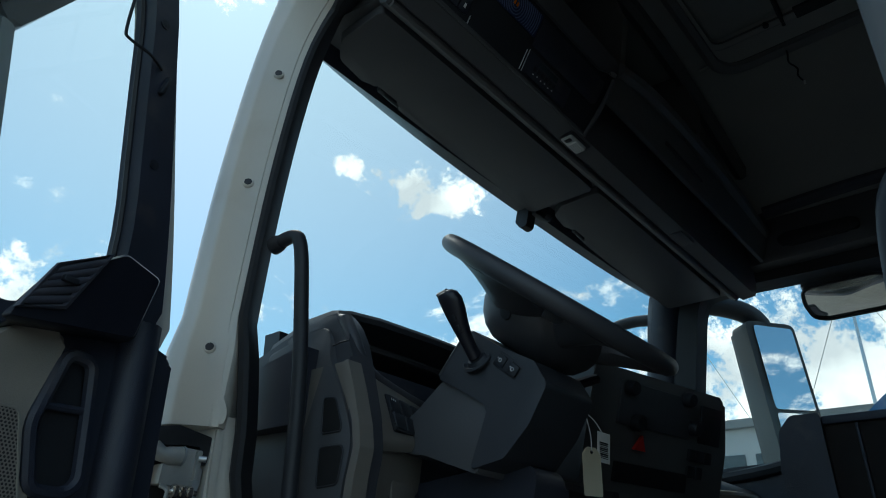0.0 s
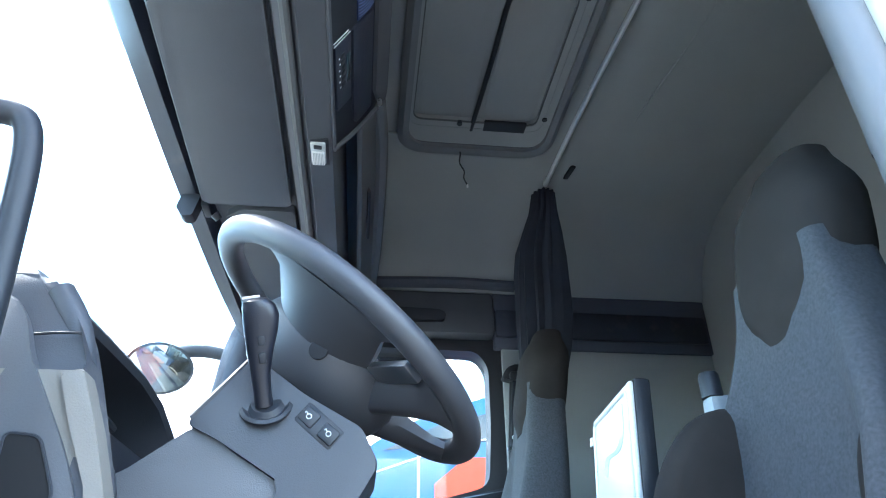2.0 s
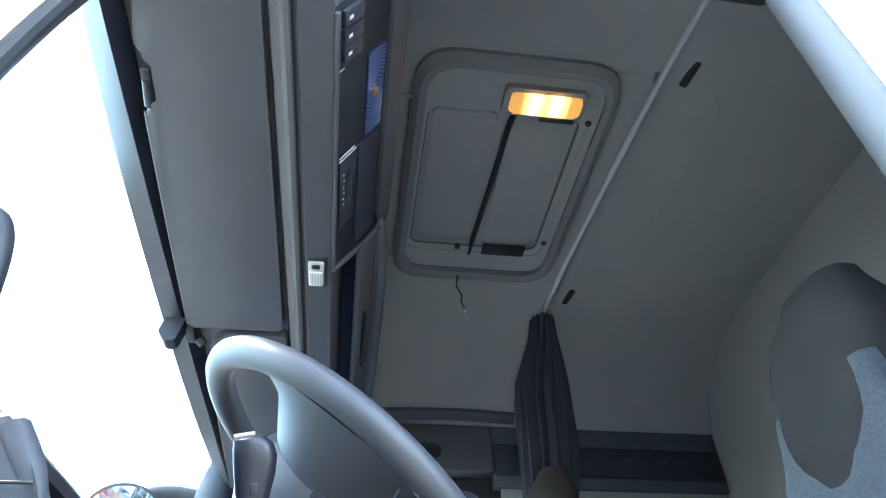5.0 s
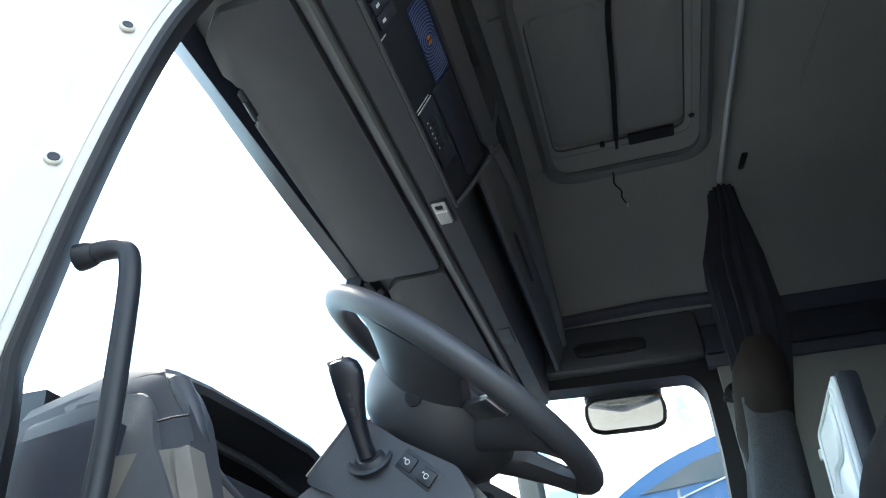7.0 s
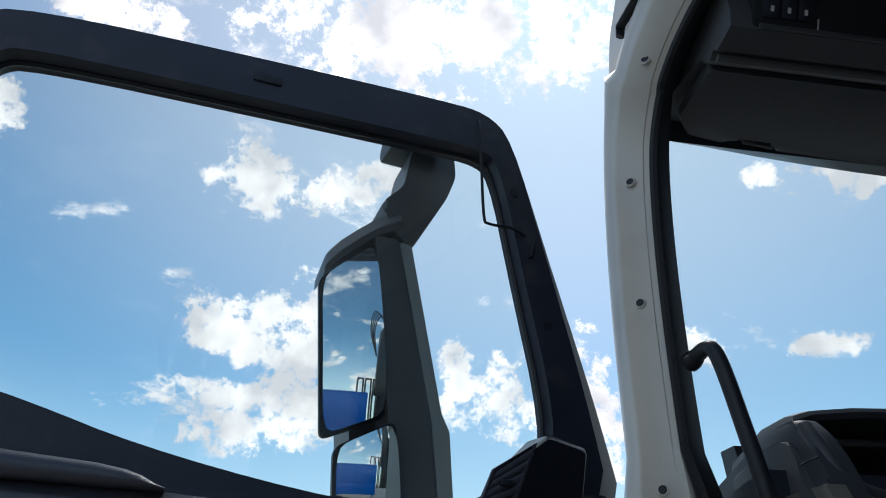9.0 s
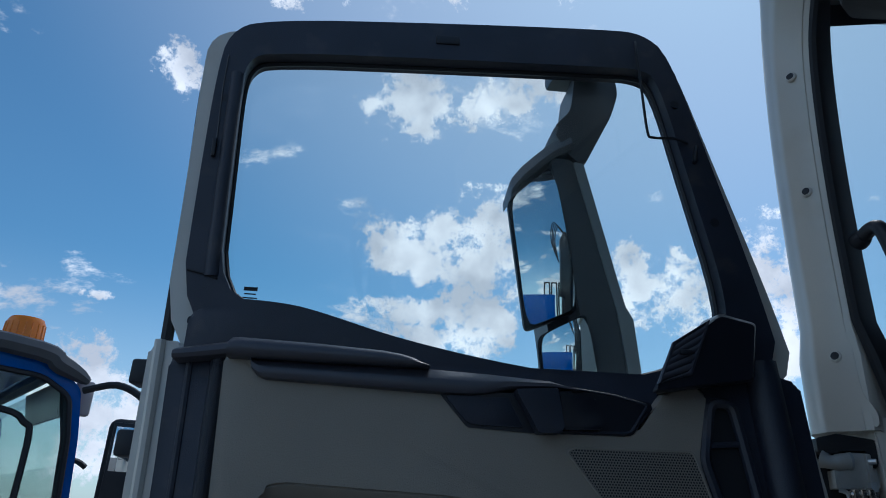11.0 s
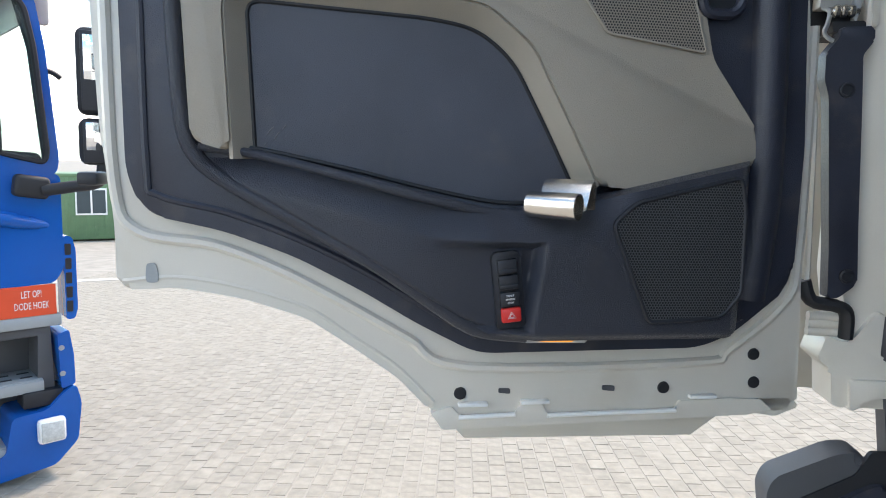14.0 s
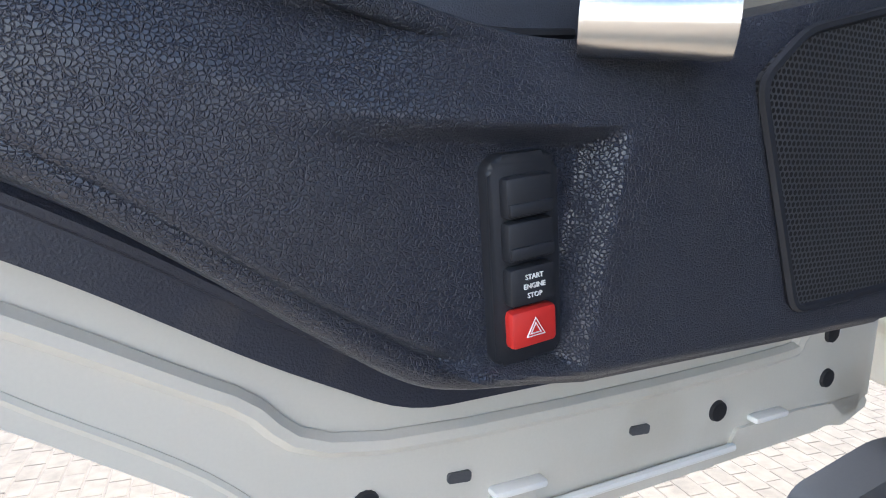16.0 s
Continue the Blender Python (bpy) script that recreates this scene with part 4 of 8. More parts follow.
def make_mirror(side=None):
    """The outside mirror on its arm, in the door's own space."""
    m = DOOR if side is None else side
    mir = thing("door_mirror", "grey truck door mirror on an angled arm, two glasses", "mirror", m=m @ Matrix.Translation((0.4, -0.25, 2.0)))
    k = dict(m=m)
    w1 = -0.20
    neck = [(0.425, 2.665), (0.392, 2.64), (0.318, 2.785), (0.297, 2.85), (0.305, 2.925), (0.400, 2.915), (0.418, 2.79), (0.466, 2.735)]
    part("arm", prism(fillet(neck, 0.018), w1 - 0.13, w1 + 0.005, bevel=0.034, seg=3), MIRRORGREY, mir, "dark grey mirror arm", **k)
    hood = []
    for u, z0, d in ((0.560, 2.568, 0.03), (0.554, 2.578, 0.026), (0.535, 2.602, 0.018), (0.50, 2.635, 0.01), (0.465, 2.665, 0.004), (0.42, 2.69, 0.0)):
        hood.append([(u, w1 + a - d, z0 + b) for a, b in ((0.012, -0.012), (0.018, 0.004), (0.0, 0.036), (-0.09, 0.02), (-0.08, -0.006), (-0.03, -0.014))])
    part("hood", loft(hood), MIRRORGREY, mir, "dark grey hood over the glass", **k)
    part("bracket", prism(fillet([(-0.03, 2.795), (-0.03, 2.85), (-0.20, 2.985), (-0.32, 2.985), (-0.32, 2.93), (-0.19, 2.905)], 0.015), 0.34, 0.445, "x", bevel=0.02, seg=3), SMOOTH, mir, "black bracket under the door top", **k)
    body = [(0.468, 2.66), (0.40, 2.668), (0.325, 2.29), (0.292, 2.12), (0.285, 1.98), (0.43, 1.98), (0.465, 2.25), (0.50, 2.55)]
    h = part("housing", prism(fillet(body, 0.02), w1 - 0.075, w1 - 0.19, bevel=0.05, seg=4), MIRRORGREY, mir, "grey mirror housing", **k)
    inner = [(0.470, 2.655), (0.418, 2.655), (0.336, 2.29), (0.322, 2.15), (0.318, 1.99), (0.39, 1.99), (0.418, 2.29)]
    part("housing_edge", prism(fillet(inner, 0.008), w1 - 0.10, w1 + 0.004, bevel=0.005), MIRRORGREY, h, "dark grey inner cheek", **k)
    fair = [(0.418, 2.648), (0.394, 2.645), (0.318, 2.305), (0.302, 2.275), (0.29, 2.12), (0.284, 1.99), (0.318, 1.99), (0.320, 2.15), (0.336, 2.29)]
    part("fairing_edge", prism(fillet(fair, 0.004), w1 - 0.10, w1 + 0.008, bevel=0.006), HALL, h, "pale grey outer edge", **k)
    for lp, nm in (([(0.566, 2.552), (0.464, 2.645), (0.417, 2.292), (0.528, 2.245)], "main_glass"), ([(0.508, 2.229), (0.408, 2.280), (0.372, 2.01), (0.482, 2.0)], "wide_glass")):
        c = [sum(p[i] for p in lp) / 4 for i in (0, 1)]
        lean = lambda p: w1 + 0.010 - 0.20 * (p[0] - 0.45) + (0.03 if nm == "main_glass" else 0.16) * (p[1] - c[1])
        part(nm + "_bezel", prism(fillet(lp, 0.016), lambda p: lean(p) - 0.036, lambda p: lean(p) - 0.024), SMOOTH, h, **k)
        small = [Vector((c[0] + 0.965 * (p[0] - c[0]), c[1] + 0.975 * (p[1] - c[1]))) for p in lp]
        bulge = 1.5 if nm == "main_glass" else 0.6
        rows = []
        for i in range(15):
            row = []
            for j in range(11):
                a, b = i / 14, j / 10
                a, b = 0.5 + (a - 0.5) * (1 - 0.05 * abs(2 * b - 1) ** 8), 0.5 + (b - 0.5) * (1 - 0.14 * abs(2 * a - 1) ** 8)
                p = (1 - a) * ((1 - b) * small[0] + b * small[1]) + a * ((1 - b) * small[3] + b * small[2])
                row.append((p.x, lean(p) - ((p.x - c[0]) ** 2 + (p.y - c[1]) ** 2) / (2 * bulge), p.y))
            rows.append(row)
        part(nm, loft(rows, closed=False), MIRROR, h, "slightly domed mirror glass", **k)
    return mir


def make_holder():
    h = thing("cup_clip", "polished stainless steel holder clipped over the door pocket", "holder", m=DOOR @ Matrix.Translation((0.54, 0.13, 1.6)))
    TURNED = DOOR @ Matrix.Translation((0.531, 0.128, -0.004)) @ Matrix.Rotation(radians(-42), 4, "Z") @ Matrix.Translation((-0.542, -0.13, 0))
    n, r = 28, 0.0195
    outer = [[(u, 0.150 + r * math.cos(2 * math.pi * j / n), 1.606 + r * math.sin(2 * math.pi * j / n)) for j in range(n)] for u in (0.574, 0.498)]
    inner = [[(u, 0.150 + 0.9 * r * math.cos(2 * math.pi * j / n), 1.606 + 0.9 * r * math.sin(2 * math.pi * j / n)) for j in range(n)] for u in (0.498, 0.574)]
    bm = loft([outer[0], outer[1], inner[0], inner[1], outer[0]], cap=False)
    part("tube", bm, STEEL, h, "open steel tube", m=TURNED)
    plate = loft([[(u, w, z) for w, z in ((0.128, 1.60), (0.112, 1.636), (0.100, 1.644), (0.092, 1.636), (0.092, 1.60), (0.0935, 1.60), (0.0935, 1.635), (0.100, 1.642), (0.111, 1.634), (0.1265, 1.60))] for u in (0.572, 0.496)])
    part("bracket", plate, STEEL, h, "folded steel bracket", m=TURNED)
    return h


make_door()
make_mirror()
make_holder()


# ---- the cab ----
def pillar_path():
    """The left A-pillar's line of screw holes, from the hinge up and back along the roof."""
    return [(-1.100, 0.020, 1.30), (-1.100, 0.012, 1.75), (-1.100, 0.0, 2.17), (-1.106, -0.026, 2.50), (-1.110, -0.070, 2.74), (-1.112, -0.125, 2.86), (-1.114, -0.214, 2.93), (-1.10, -0.36, 2.985), (-1.085, -0.60, 3.0), (-1.08, -1.06, 3.0)]


def make_pillar():
    path = curve(pillar_path(), 6)
    loops, seal = [], []
    for i, p in enumerate(path):
        t = (path[min(i + 1, len(path) - 1)] - path[max(i - 1, 0)]).normalized()
        side = Vector((0.7, -0.7, 0)) if t.z > 0.6 else Vector((0.72, -0.5, -0.5))
        side = (side - t * side.dot(t)).normalized()
        out = t.cross(side)
        out = -out if out.dot(Vector((-1, -1, 0.6))) < 0 else out
        w = 1.15 if p.z < 2.2 else 1.0
        prof = [(-0.10, -0.13), (-0.082, -0.06), (-0.074, -0.038), (-0.064, -0.026), (-0.052, -0.018), (-0.044, -0.012), (-0.036, -0.004), (-0.028, 0.0), (0.0235, 0.0), (0.0245, -0.003), (0.0262, -0.003), (0.0272, 0.0), (0.036, -0.001), (0.04, -0.008), (0.04, -0.10)]
        loops.append([p + side * (a * w) + out * b for a, b in prof])
        q = p + Vector((0.035 * ease(2.25, 2.0, p.z) + 0.085 * ease(2.0, 1.7, p.z), 0.0, 0.0))
        seal.append([q + side * (a * w) + out * b for a, b in ((0.036, -0.03), (0.036, -0.002), (0.040, 0.009), (0.047, 0.011), (0.054, 0.007), (0.058, -0.006), (0.060, -0.05))])
    loops = [lp for lp, p in zip(loops, path) if p.z > 2.02]
    struct("wall_a_pillar", loft(loops), WHITE, "white painted door pillar of the cab with screw holes", "pillar")
    FOOT = Matrix(((0.707, -0.707, 0, -1.10), (-0.707, -0.707, 0, 0.0), (0, 0, 1, 0), (0, 0, 0, 1)))
    plate = fillet([(-0.026, 2.24), (-0.024, 2.037), (0.047, 2.042), (0.049, 2.062), (0.043, 2.078), (0.034, 2.094), (0.031, 2.115), (0.031, 2.24)], 0.008, 4)
    rise = lambda p: 0.003 + 0.068 * (p[1] - 2.17) - 0.006 * ease(2.13, 2.23, p[1])
    struct("trim_pillar_plate", prism(plate, lambda p: rise(p) - 0.012, rise, "y"), WHITE, "raised white plate at the foot of the pillar", "pillar").data.transform(FOOT)
    seal = [lp for lp, p in zip(seal, path) if p.z > 1.44]
    struct("trim_door_seal", loft(seal), RUBBER, "black rubber door seal and pillar lining", "seal")
    for x, y, z in ((-1.100, 0.0, 2.171), (-1.106, -0.026, 2.497), (-1.112, -0.070, 2.741), (-1.114, -0.214, 2.930)):
        s = thing("pillar_screw", "small dark screw sunk in the white pillar", "screw", (x, y, z), group="pillar screws")
        m = axis_turn((x - 0.001, y - 0.001, z), (-0.7, -0.7, 0.15))
        part("socket", lathe([(0.0, 0.001), (0.009, 0.002), (0.011, 0.0), (0.011, -0.004), (0.0, -0.004)], m, 16), WHITE, s)
        part("head", lathe([(0.0, 0.0024), (0.0072, 0.0032), (0.0082, 0.0), (0.0, 0.0)], m, 12), SMOOTH, s)


def make_shell():
    """Walls, roof and glass of the cab."""
    struct("floor", span((-0.93, -1.9, 1.30), (1.02, 0.0, 1.36)), BLACK, "black rubber cab floor mat", "floor")
    struct("wall_rear", span((-1.04, -1.96, 1.3), (1.04, -1.9, 3.62)), HEADLINER, "grey fabric rear wall of the cab", "wall")
    roof = [(-1.02, 3.06), (-1.0, 3.2), (-0.93, 3.36), (-0.8, 3.45), (-0.55, 3.49), (0.0, 3.5), (0.45, 3.485), (0.62, 3.45), (0.76, 3.38), (0.84, 3.28), (0.88, 3.17)]
    over = [(1.0, 3.17), (0.98, 3.34), (0.86, 3.5), (0.62, 3.58), (0.0, 3.62), (-0.6, 3.61), (-0.95, 3.53), (-1.06, 3.3), (-1.06, 3.06)]
    struct("ceiling", prism(roof + over, -1.93, -0.06, "y"), HEADLINER, "grey fabric headliner of the cab", "ceiling")
    # the shade above the bunk comes from this wall's darkened lining colour
    struct("wall_right_upper", span((0.885, -1.9, 2.93), (1.0, -0.97, 3.3)), SHADED_LINING, "side wall above the bunk, its lining darkened for shade", "wall")
    struct("wall_right_rear", span((0.905, -1.9, 1.3), (1.08, -1.0, 2.98)), HEADLINER, "grey lined side wall behind the door", "wall")
    struct("wall_left_rear", span((-1.09, -1.93, 1.3), (-1.0, -1.10, 3.1)), HEADLINER, "grey lined left side wall", "wall")
    struct("trim_b_pillar", prism(fillet([(-1.12, -1.085), (-1.06, -1.07), (-1.02, -1.10), (-1.01, -1.16), (-1.12, -1.16)], 0.012), 1.3, 3.02, "z"), WHITE, "white painted rear door pillar", "pillar")
    struct("trim_b_seal", tube(curve([(-1.055, -1.05, z) for z in (1.35, 1.9, 2.4, 2.95)], 4), 0.028, 10), MIDGREY, "grey rubber seal on the rear pillar", "seal")
    # right-hand door
    win = [(-0.93, 2.40), (-0.945, 2.62), (-0.945, 2.86), (-0.90, 2.925), (-0.55, 2.93), (-0.22, 2.94), (-0.145, 2.93), (-0.12, 2.86), (-0.06, 2.5), (-0.03, 2.25), (-0.10, 2.22), (-0.4, 2.26), (-0.7, 2.34)]
    out = [(-1.02, 2.2), (-1.02, 2.62), (-1.02, 2.9), (-0.98, 2.985), (-0.55, 2.985), (-0.22, 2.985), (-0.08, 2.985), (-0.04, 2.88), (0.03, 2.5), (0.08, 2.2), (0.02, 2.05), (-0.4, 2.05), (-0.8, 2.05)]
    struct("door_right_frame", ring(fillet(out, 0.05), fillet(win, 0.05), 0.925, 1.03, "x", 0.006), RUBBER, "black lined frame of the far door window", "window frame")
    pane = struct("window_right", prism(fillet(win, 0.05), 0.99, 0.994, "x"), PANE, "clear far side window", "window")
    pane.visible_shadow = False
    struct("door_right_panel", prism(fillet([(-1.02, 1.35), (0.06, 1.35), (0.08, 2.21), (0.0, 2.235), (-0.4, 2.255), (-0.7, 2.33), (-1.02, 2.40)], 0.03), 0.90, 1.08, "x"), BLACK, "black inner panel of the far door", "door panel")
    struct("trim_right_ledge", tube(curve([(0.9, 0.03, 2.19), (0.89, -0.3, 2.225), (0.89, -0.6, 2.29), (0.895, -0.98, 2.36)], 6), 0.022, 8), SMOOTH, "black ledge under the far window", "ledge")
    # windscreen and its surround
    xs = [-1.0 + 2.0 * i / 16 for i in range(17)]
    bow = lambda x: 0.10 * (1 - (x / 1.0) ** 2)
    rows = []
    for s in (0.0, 0.25, 0.5, 0.75, 1.0):
        rows.append([(x, 0.03 + 0.20 * (1 - s) + bow(x) * (1 - 0.9 * s), 2.02 + s * (1.0 - 0.02 * (1 - abs(x)))) for x in xs])
    glass_bm = loft(rows + [[(x, y + 0.005, z) for x, y, z in r] for r in reversed(rows)], closed=False)
    ws = struct("windscreen", glass_bm, PANE, "clear curved windscreen", "windscreen")
    ws.visible_shadow = False
    top = [[(x, y + 0.1 * bow(x), z) for y, z in ((-0.035, 2.925), (-0.02, 2.905), (0.026, 2.912 + 0.045 * abs(x) ** 3), (0.062, 2.99), (0.03, 3.12), (-0.06, 3.12))] for x in xs]
    struct("trim_header", loft(top), BLACK, "black header rail above the windscreen", "header")
    front = [[(x, y + 0.1 * bow(x), z) for y, z in ((0.0, 3.08), (0.02, 3.0), (0.058, 3.01), (0.02, 3.3), (-0.12, 3.52), (-0.45, 3.62), (-0.45, 3.56), (-0.14, 3.46))] for x in xs]
    struct("wall_roof_front", loft(front), WHITE, "white painted front of the cab roof", "roof")
    for sx in (1,):
        rp = [(0.985, 0.13, 2.1), (0.975, 0.095, 2.4), (0.965, 0.06, 2.7), (0.95, 0.02, 2.95), (0.93, -0.05, 3.06)]
        struct("trim_right_pillar", tube(curve(rp, 5), [0.075] * 21, 10, flat=0.75, up=(0, 1, 0)), BLACK, "black right windscreen pillar lining", "pillar")
    struct("wall_front", prism([(0.22, 1.2), (0.26, 2.05), (0.33, 2.02), (0.38, 1.2)], -1.08, 1.08, "x"), WHITE, "white painted cab front below the windscreen", "wall")
    struct("wall_door_jamb", prism(fillet([(-1.065, 2.06), (-1.02, 2.06), (-0.95, 1.75), (-0.91, 1.45), (-0.91, 1.24), (-1.02, 1.24), (-1.045, 1.40), (-1.06, 1.48)], 0.012), 0.09, -0.008, "y", bevel=0.006), WHITE, "white painted door jamb below the pillar", "jamb")
    struct("wall_left_low", span((-0.86, -0.5, 0.75), (-0.80, 0.02, 1.30)), BLACK, "black step well side of the cab", "wall")


def make_grab(name, points, r, label):
    g = thing(name, label, "grab handle", points[0])
    part("bar", tube(curve(points, 6), r, 12), SMOOTH, g)
    for p, q in ((points[0], points[1]), (points[-1], points[-2])):
        d = Vector(q) - Vector(p)
        part("foot", lathe([(0.0, 0.0), (r * 1.35, 0.0), (r * 1.3, 0.012), (r * 1.05, 0.022), (0.0, 0.022)], axis_turn(p, d), 14), SMOOTH, g)
    return g


make_pillar()
make_shell()
struct("wall_roof_side", prism(fillet([(-0.055, 3.04), (-0.09, 3.13), (-0.155, 3.20), (-0.3, 3.36), (-0.55, 3.60), (-1.93, 3.63), (-1.93, 3.0), (-0.6, 3.04), (-0.36, 3.035), (-0.25, 3.0), (-0.12, 2.96)], 0.02), -1.12, -1.065, "x", bevel=0.012), WHITE, "white painted side of the cab roof", "roof")
struct("trim_gutter", tube([(-1.134, -0.165, 3.045), (-1.134, -0.175, 3.066), (-1.134, -0.26, 3.05), (-1.134, -0.6, 3.05), (-1.134, -1.1, 3.05)], 0.013, 8, flat=0.6), RUBBER, "black rubber roof gutter end above the door", "gutter")
make_grab("grab_rail", [(-1.045, -0.055, 2.375), (-1.038, -0.105, 2.382), (-1.034, -0.128, 2.355), (-1.02, -0.135, 2.25), (-1.0, -0.135, 2.1), (-0.985, -0.13, 1.9), (-0.975, -0.12, 1.7), (-0.98, -0.08, 1.66)], 0.013, "black plastic grab handle on the windscreen pillar")
make_grab("grab_rail", [(-1.03, -1.10, 2.185), (-1.02, -1.04, 2.175), (-1.005, -1.0, 2.145), (-1.0, -0.985, 2.04), (-1.0, -0.975, 1.9), (-1.0, -0.985, 1.7), (-1.02, -1.06, 1.66)], 0.0135, "black tubular grab handle on the rear door pillar")


# ---- overhead console, visors ----
def make_console():
    c = thing("overhead_console", "dark grey overhead storage console above the windscreen", "console", (0, -0.3, 2.87))
    prof = [(-0.262, 2.895), (-0.268, 2.878), (-0.285, 2.868), (-0.30, 2.878), (-0.312, 2.866), (-0.362, 2.872), (-0.370, 2.9), (-0.375, 3.1), (-0.05, 3.1), (-0.03, 2.95)]
    part("body", prism(prof, -1.03, 0.90, "x"), DARKGREY, c)
    part("ridge", tube([(-1.02, -0.291, 2.870), (0.88, -0.291, 2.870)], 0.009, 8), MIDGREY, c, "grey trim ridge")
    # instrument unit on the driver's side, its face tilted to the seats
    FACE = Matrix(((1, 0, 0, 0), (0, -0.49, -0.872, -0.37), (0, 0.872, -0.49, 2.885), (0, 0, 0, 1)))  # x, up the face, out of it
    K = dict(m=FACE)
    edge = fillet([(-0.99, -0.012), (-0.40, -0.012), (-0.386, 0.0), (-0.372, 0.10), (-0.372, 0.165), (-0.40, 0.185), (-0.99, 0.185)], 0.008)
    u = part("radio_unit", prism(edge, -0.075, 0.0, "z", bevel=0.003), SMOOTH, c, "black console unit", **K)
    part("unit_rim", prism(fillet([(-0.99, 0.152), (-0.44, 0.152), (-0.385, 0.170), (-0.372, 0.198), (-0.40, 0.205), (-0.99, 0.205)], 0.006), -0.03, 0.010, "z", bevel=0.005), DARKGREY, u, "dark grey outer rim", **K)
    part("rim_tip", prism(fillet([(-0.405, 0.160), (-0.378, 0.164), (-0.376, 0.176), (-0.40, 0.172)], 0.003), 0.009, 0.0135, "z", bevel=0.002), RAIL, u, "bright rim tip", **K)
    part("unit_lip", tube(curve([(-0.392, -0.012, 0.002), (-0.381, 0.04, 0.004), (-0.374, 0.10, 0.006), (-0.374, 0.160, 0.008)], 4), 0.006, 8), DARKGREY, u, **K)
    part("unit_sill", tube([(-0.98, -0.010, 0.002), (-0.40, -0.010, 0.002)], 0.005, 8), DARKGREY, u, **K)
    # radio with a row of lit marks, switch bank and blanking plates
    r = part("radio", prism(fillet([(-0.680, 0.002), (-0.505, 0.002), (-0.505, 0.055), (-0.680, 0.055)], 0.004), 0.0, 0.006, "z", bevel=0.002), BLACK, u, "black radio face", **K)
    for k in range(6):
        part("radio_mark", box((-0.645 + 0.0155 * k, 0.013 + 0.002 * (k % 2), 0.0064), (0.0042, 0.0034, 0.0012), 0.0004), PRINT, r, "pale button mark", **K)
        part("radio_button", box((-0.645 + 0.0155 * k, 0.026, 0.0064), (0.012, 0.012, 0.0025), 0.001), SMOOTH, r, **K)
    part("radio_window", box((-0.60, 0.044, 0.0062), (0.075, 0.012, 0.001), 0.0003), HALLGLASS, r, "grey display window", **K)
    part("radio_edge", tube([(-0.682, 0.0, 0.004), (-0.682, 0.056, 0.004)], 0.0012, 5), PALE_RAIL, r, **K)
    part("radio_edge", tube([(-0.690, 0.0, 0.004), (-0.690, 0.05, 0.004)], 0.0012, 5), PALE_RAIL, r, **K)
    part("blank_plate", prism(fillet([(-0.680, 0.066), (-0.42, 0.066), (-0.40, 0.076), (-0.40, 0.140), (-0.680, 0.140)], 0.006), 0.0, 0.005, "z", bevel=0.002), BLACK, u, "black blanking plate", **K)
    for k in range(3):
        w = part("rocker_switch", prism(fillet([(-0.975 + 0.031 * k, 0.006), (-0.948 + 0.031 * k, 0.006), (-0.948 + 0.031 * k, 0.058), (-0.975 + 0.031 * k, 0.058)], 0.003), 0.0, 0.007, "z", bevel=0.002), BLACK, u, **K)
        part("switch_mark", box((-0.9615 + 0.031 * k, 0.020, 0.0074), (0.006, 0.010, 0.001), 0.0003), PRINT, w, **K)
    part("unit_tick", box((-0.872, 0.004, 0.0008), (0.003, 0.022, 0.0012), 0.0003), PALE_RAIL, u, **K)
    # speaker field with printed rings, cut off by its frame
    part("speaker_print", prism(fillet([(-0.866, 0.085), (-0.684, 0.085), (-0.684, 0.142), (-0.866, 0.142)], 0.003), 0.0, 0.003, "z"), BLUESPOT, u, "blue printed speaker field", **K)
    for r0 in [0.010 + 0.0068 * k for k in range(12)]:
        top = math.asin(min(1.0, 0.027 / r0))
        for flip in (0, math.pi):
            arc = [(-0.775 + r0 * math.cos(a), 0.1135 + r0 * math.sin(a), 0.0032) for a in [flip - top + 2 * top * j / 14 for j in range(15)]]
            part("ring_print", tube(arc, 0.0014, 5), DISC_RING, u, **K)
    for dx in (-0.005, 0.005):
        part("mark_print", box((-0.775 + dx, 0.1135, 0.0042), (0.006, 0.010, 0.001), 0.0003), AMBER, u, "orange printed mark", **K)
    part("net_flap", prism(fillet([(-0.425, 2.985), (-0.46, 3.085), (-0.445, 3.09), (-0.41, 2.985)], 0.004), -0.362, 0.86, "x"), MIDGREY, c, "grey fabric flap")
    part("flap_slit", box((0.1, -0.44, 3.03), (0.26, 0.01, 0.03), 0.004, (-22, 0, 0)), RUBBER, c)
    part("shelf_floor", span((-1.0, -0.44, 3.10), (0.86, 0.0, 3.12)), BLACK, c)
    part("shelf_back", span((-1.06, -0.08, 3.09), (1.0, -0.03, 3.6)), BLACK, c)
    for x in (-1.06, 0.87):
        part("shelf_end", span((x, -0.46, 2.99), (x + 0.06, -0.04, 3.56)), DARKGREY, c)
    for x in (-0.30, 0.22):
        part("divider", prism(fillet([(-0.44, 3.11), (-0.47, 3.3), (-0.43, 3.47), (-0.05, 3.5), (-0.05, 3.11)], 0.02), x, x + 0.03, "x"), MIDGREY, c)
    part("shelf_lip", tube(curve([(-0.34, -0.455, 3.08), (-0.1, -0.47, 3.10), (0.4, -0.47, 3.10), (0.84, -0.45, 3.09)], 6), 0.022, 8), MIDGREY, c, "grey shelf lip")
    part("shelf_top", tube(curve([(-0.95, -0.42, 3.47), (0.0, -0.44, 3.47), (0.8, -0.42, 3.36)], 6), 0.03, 8), MIDGREY, c)
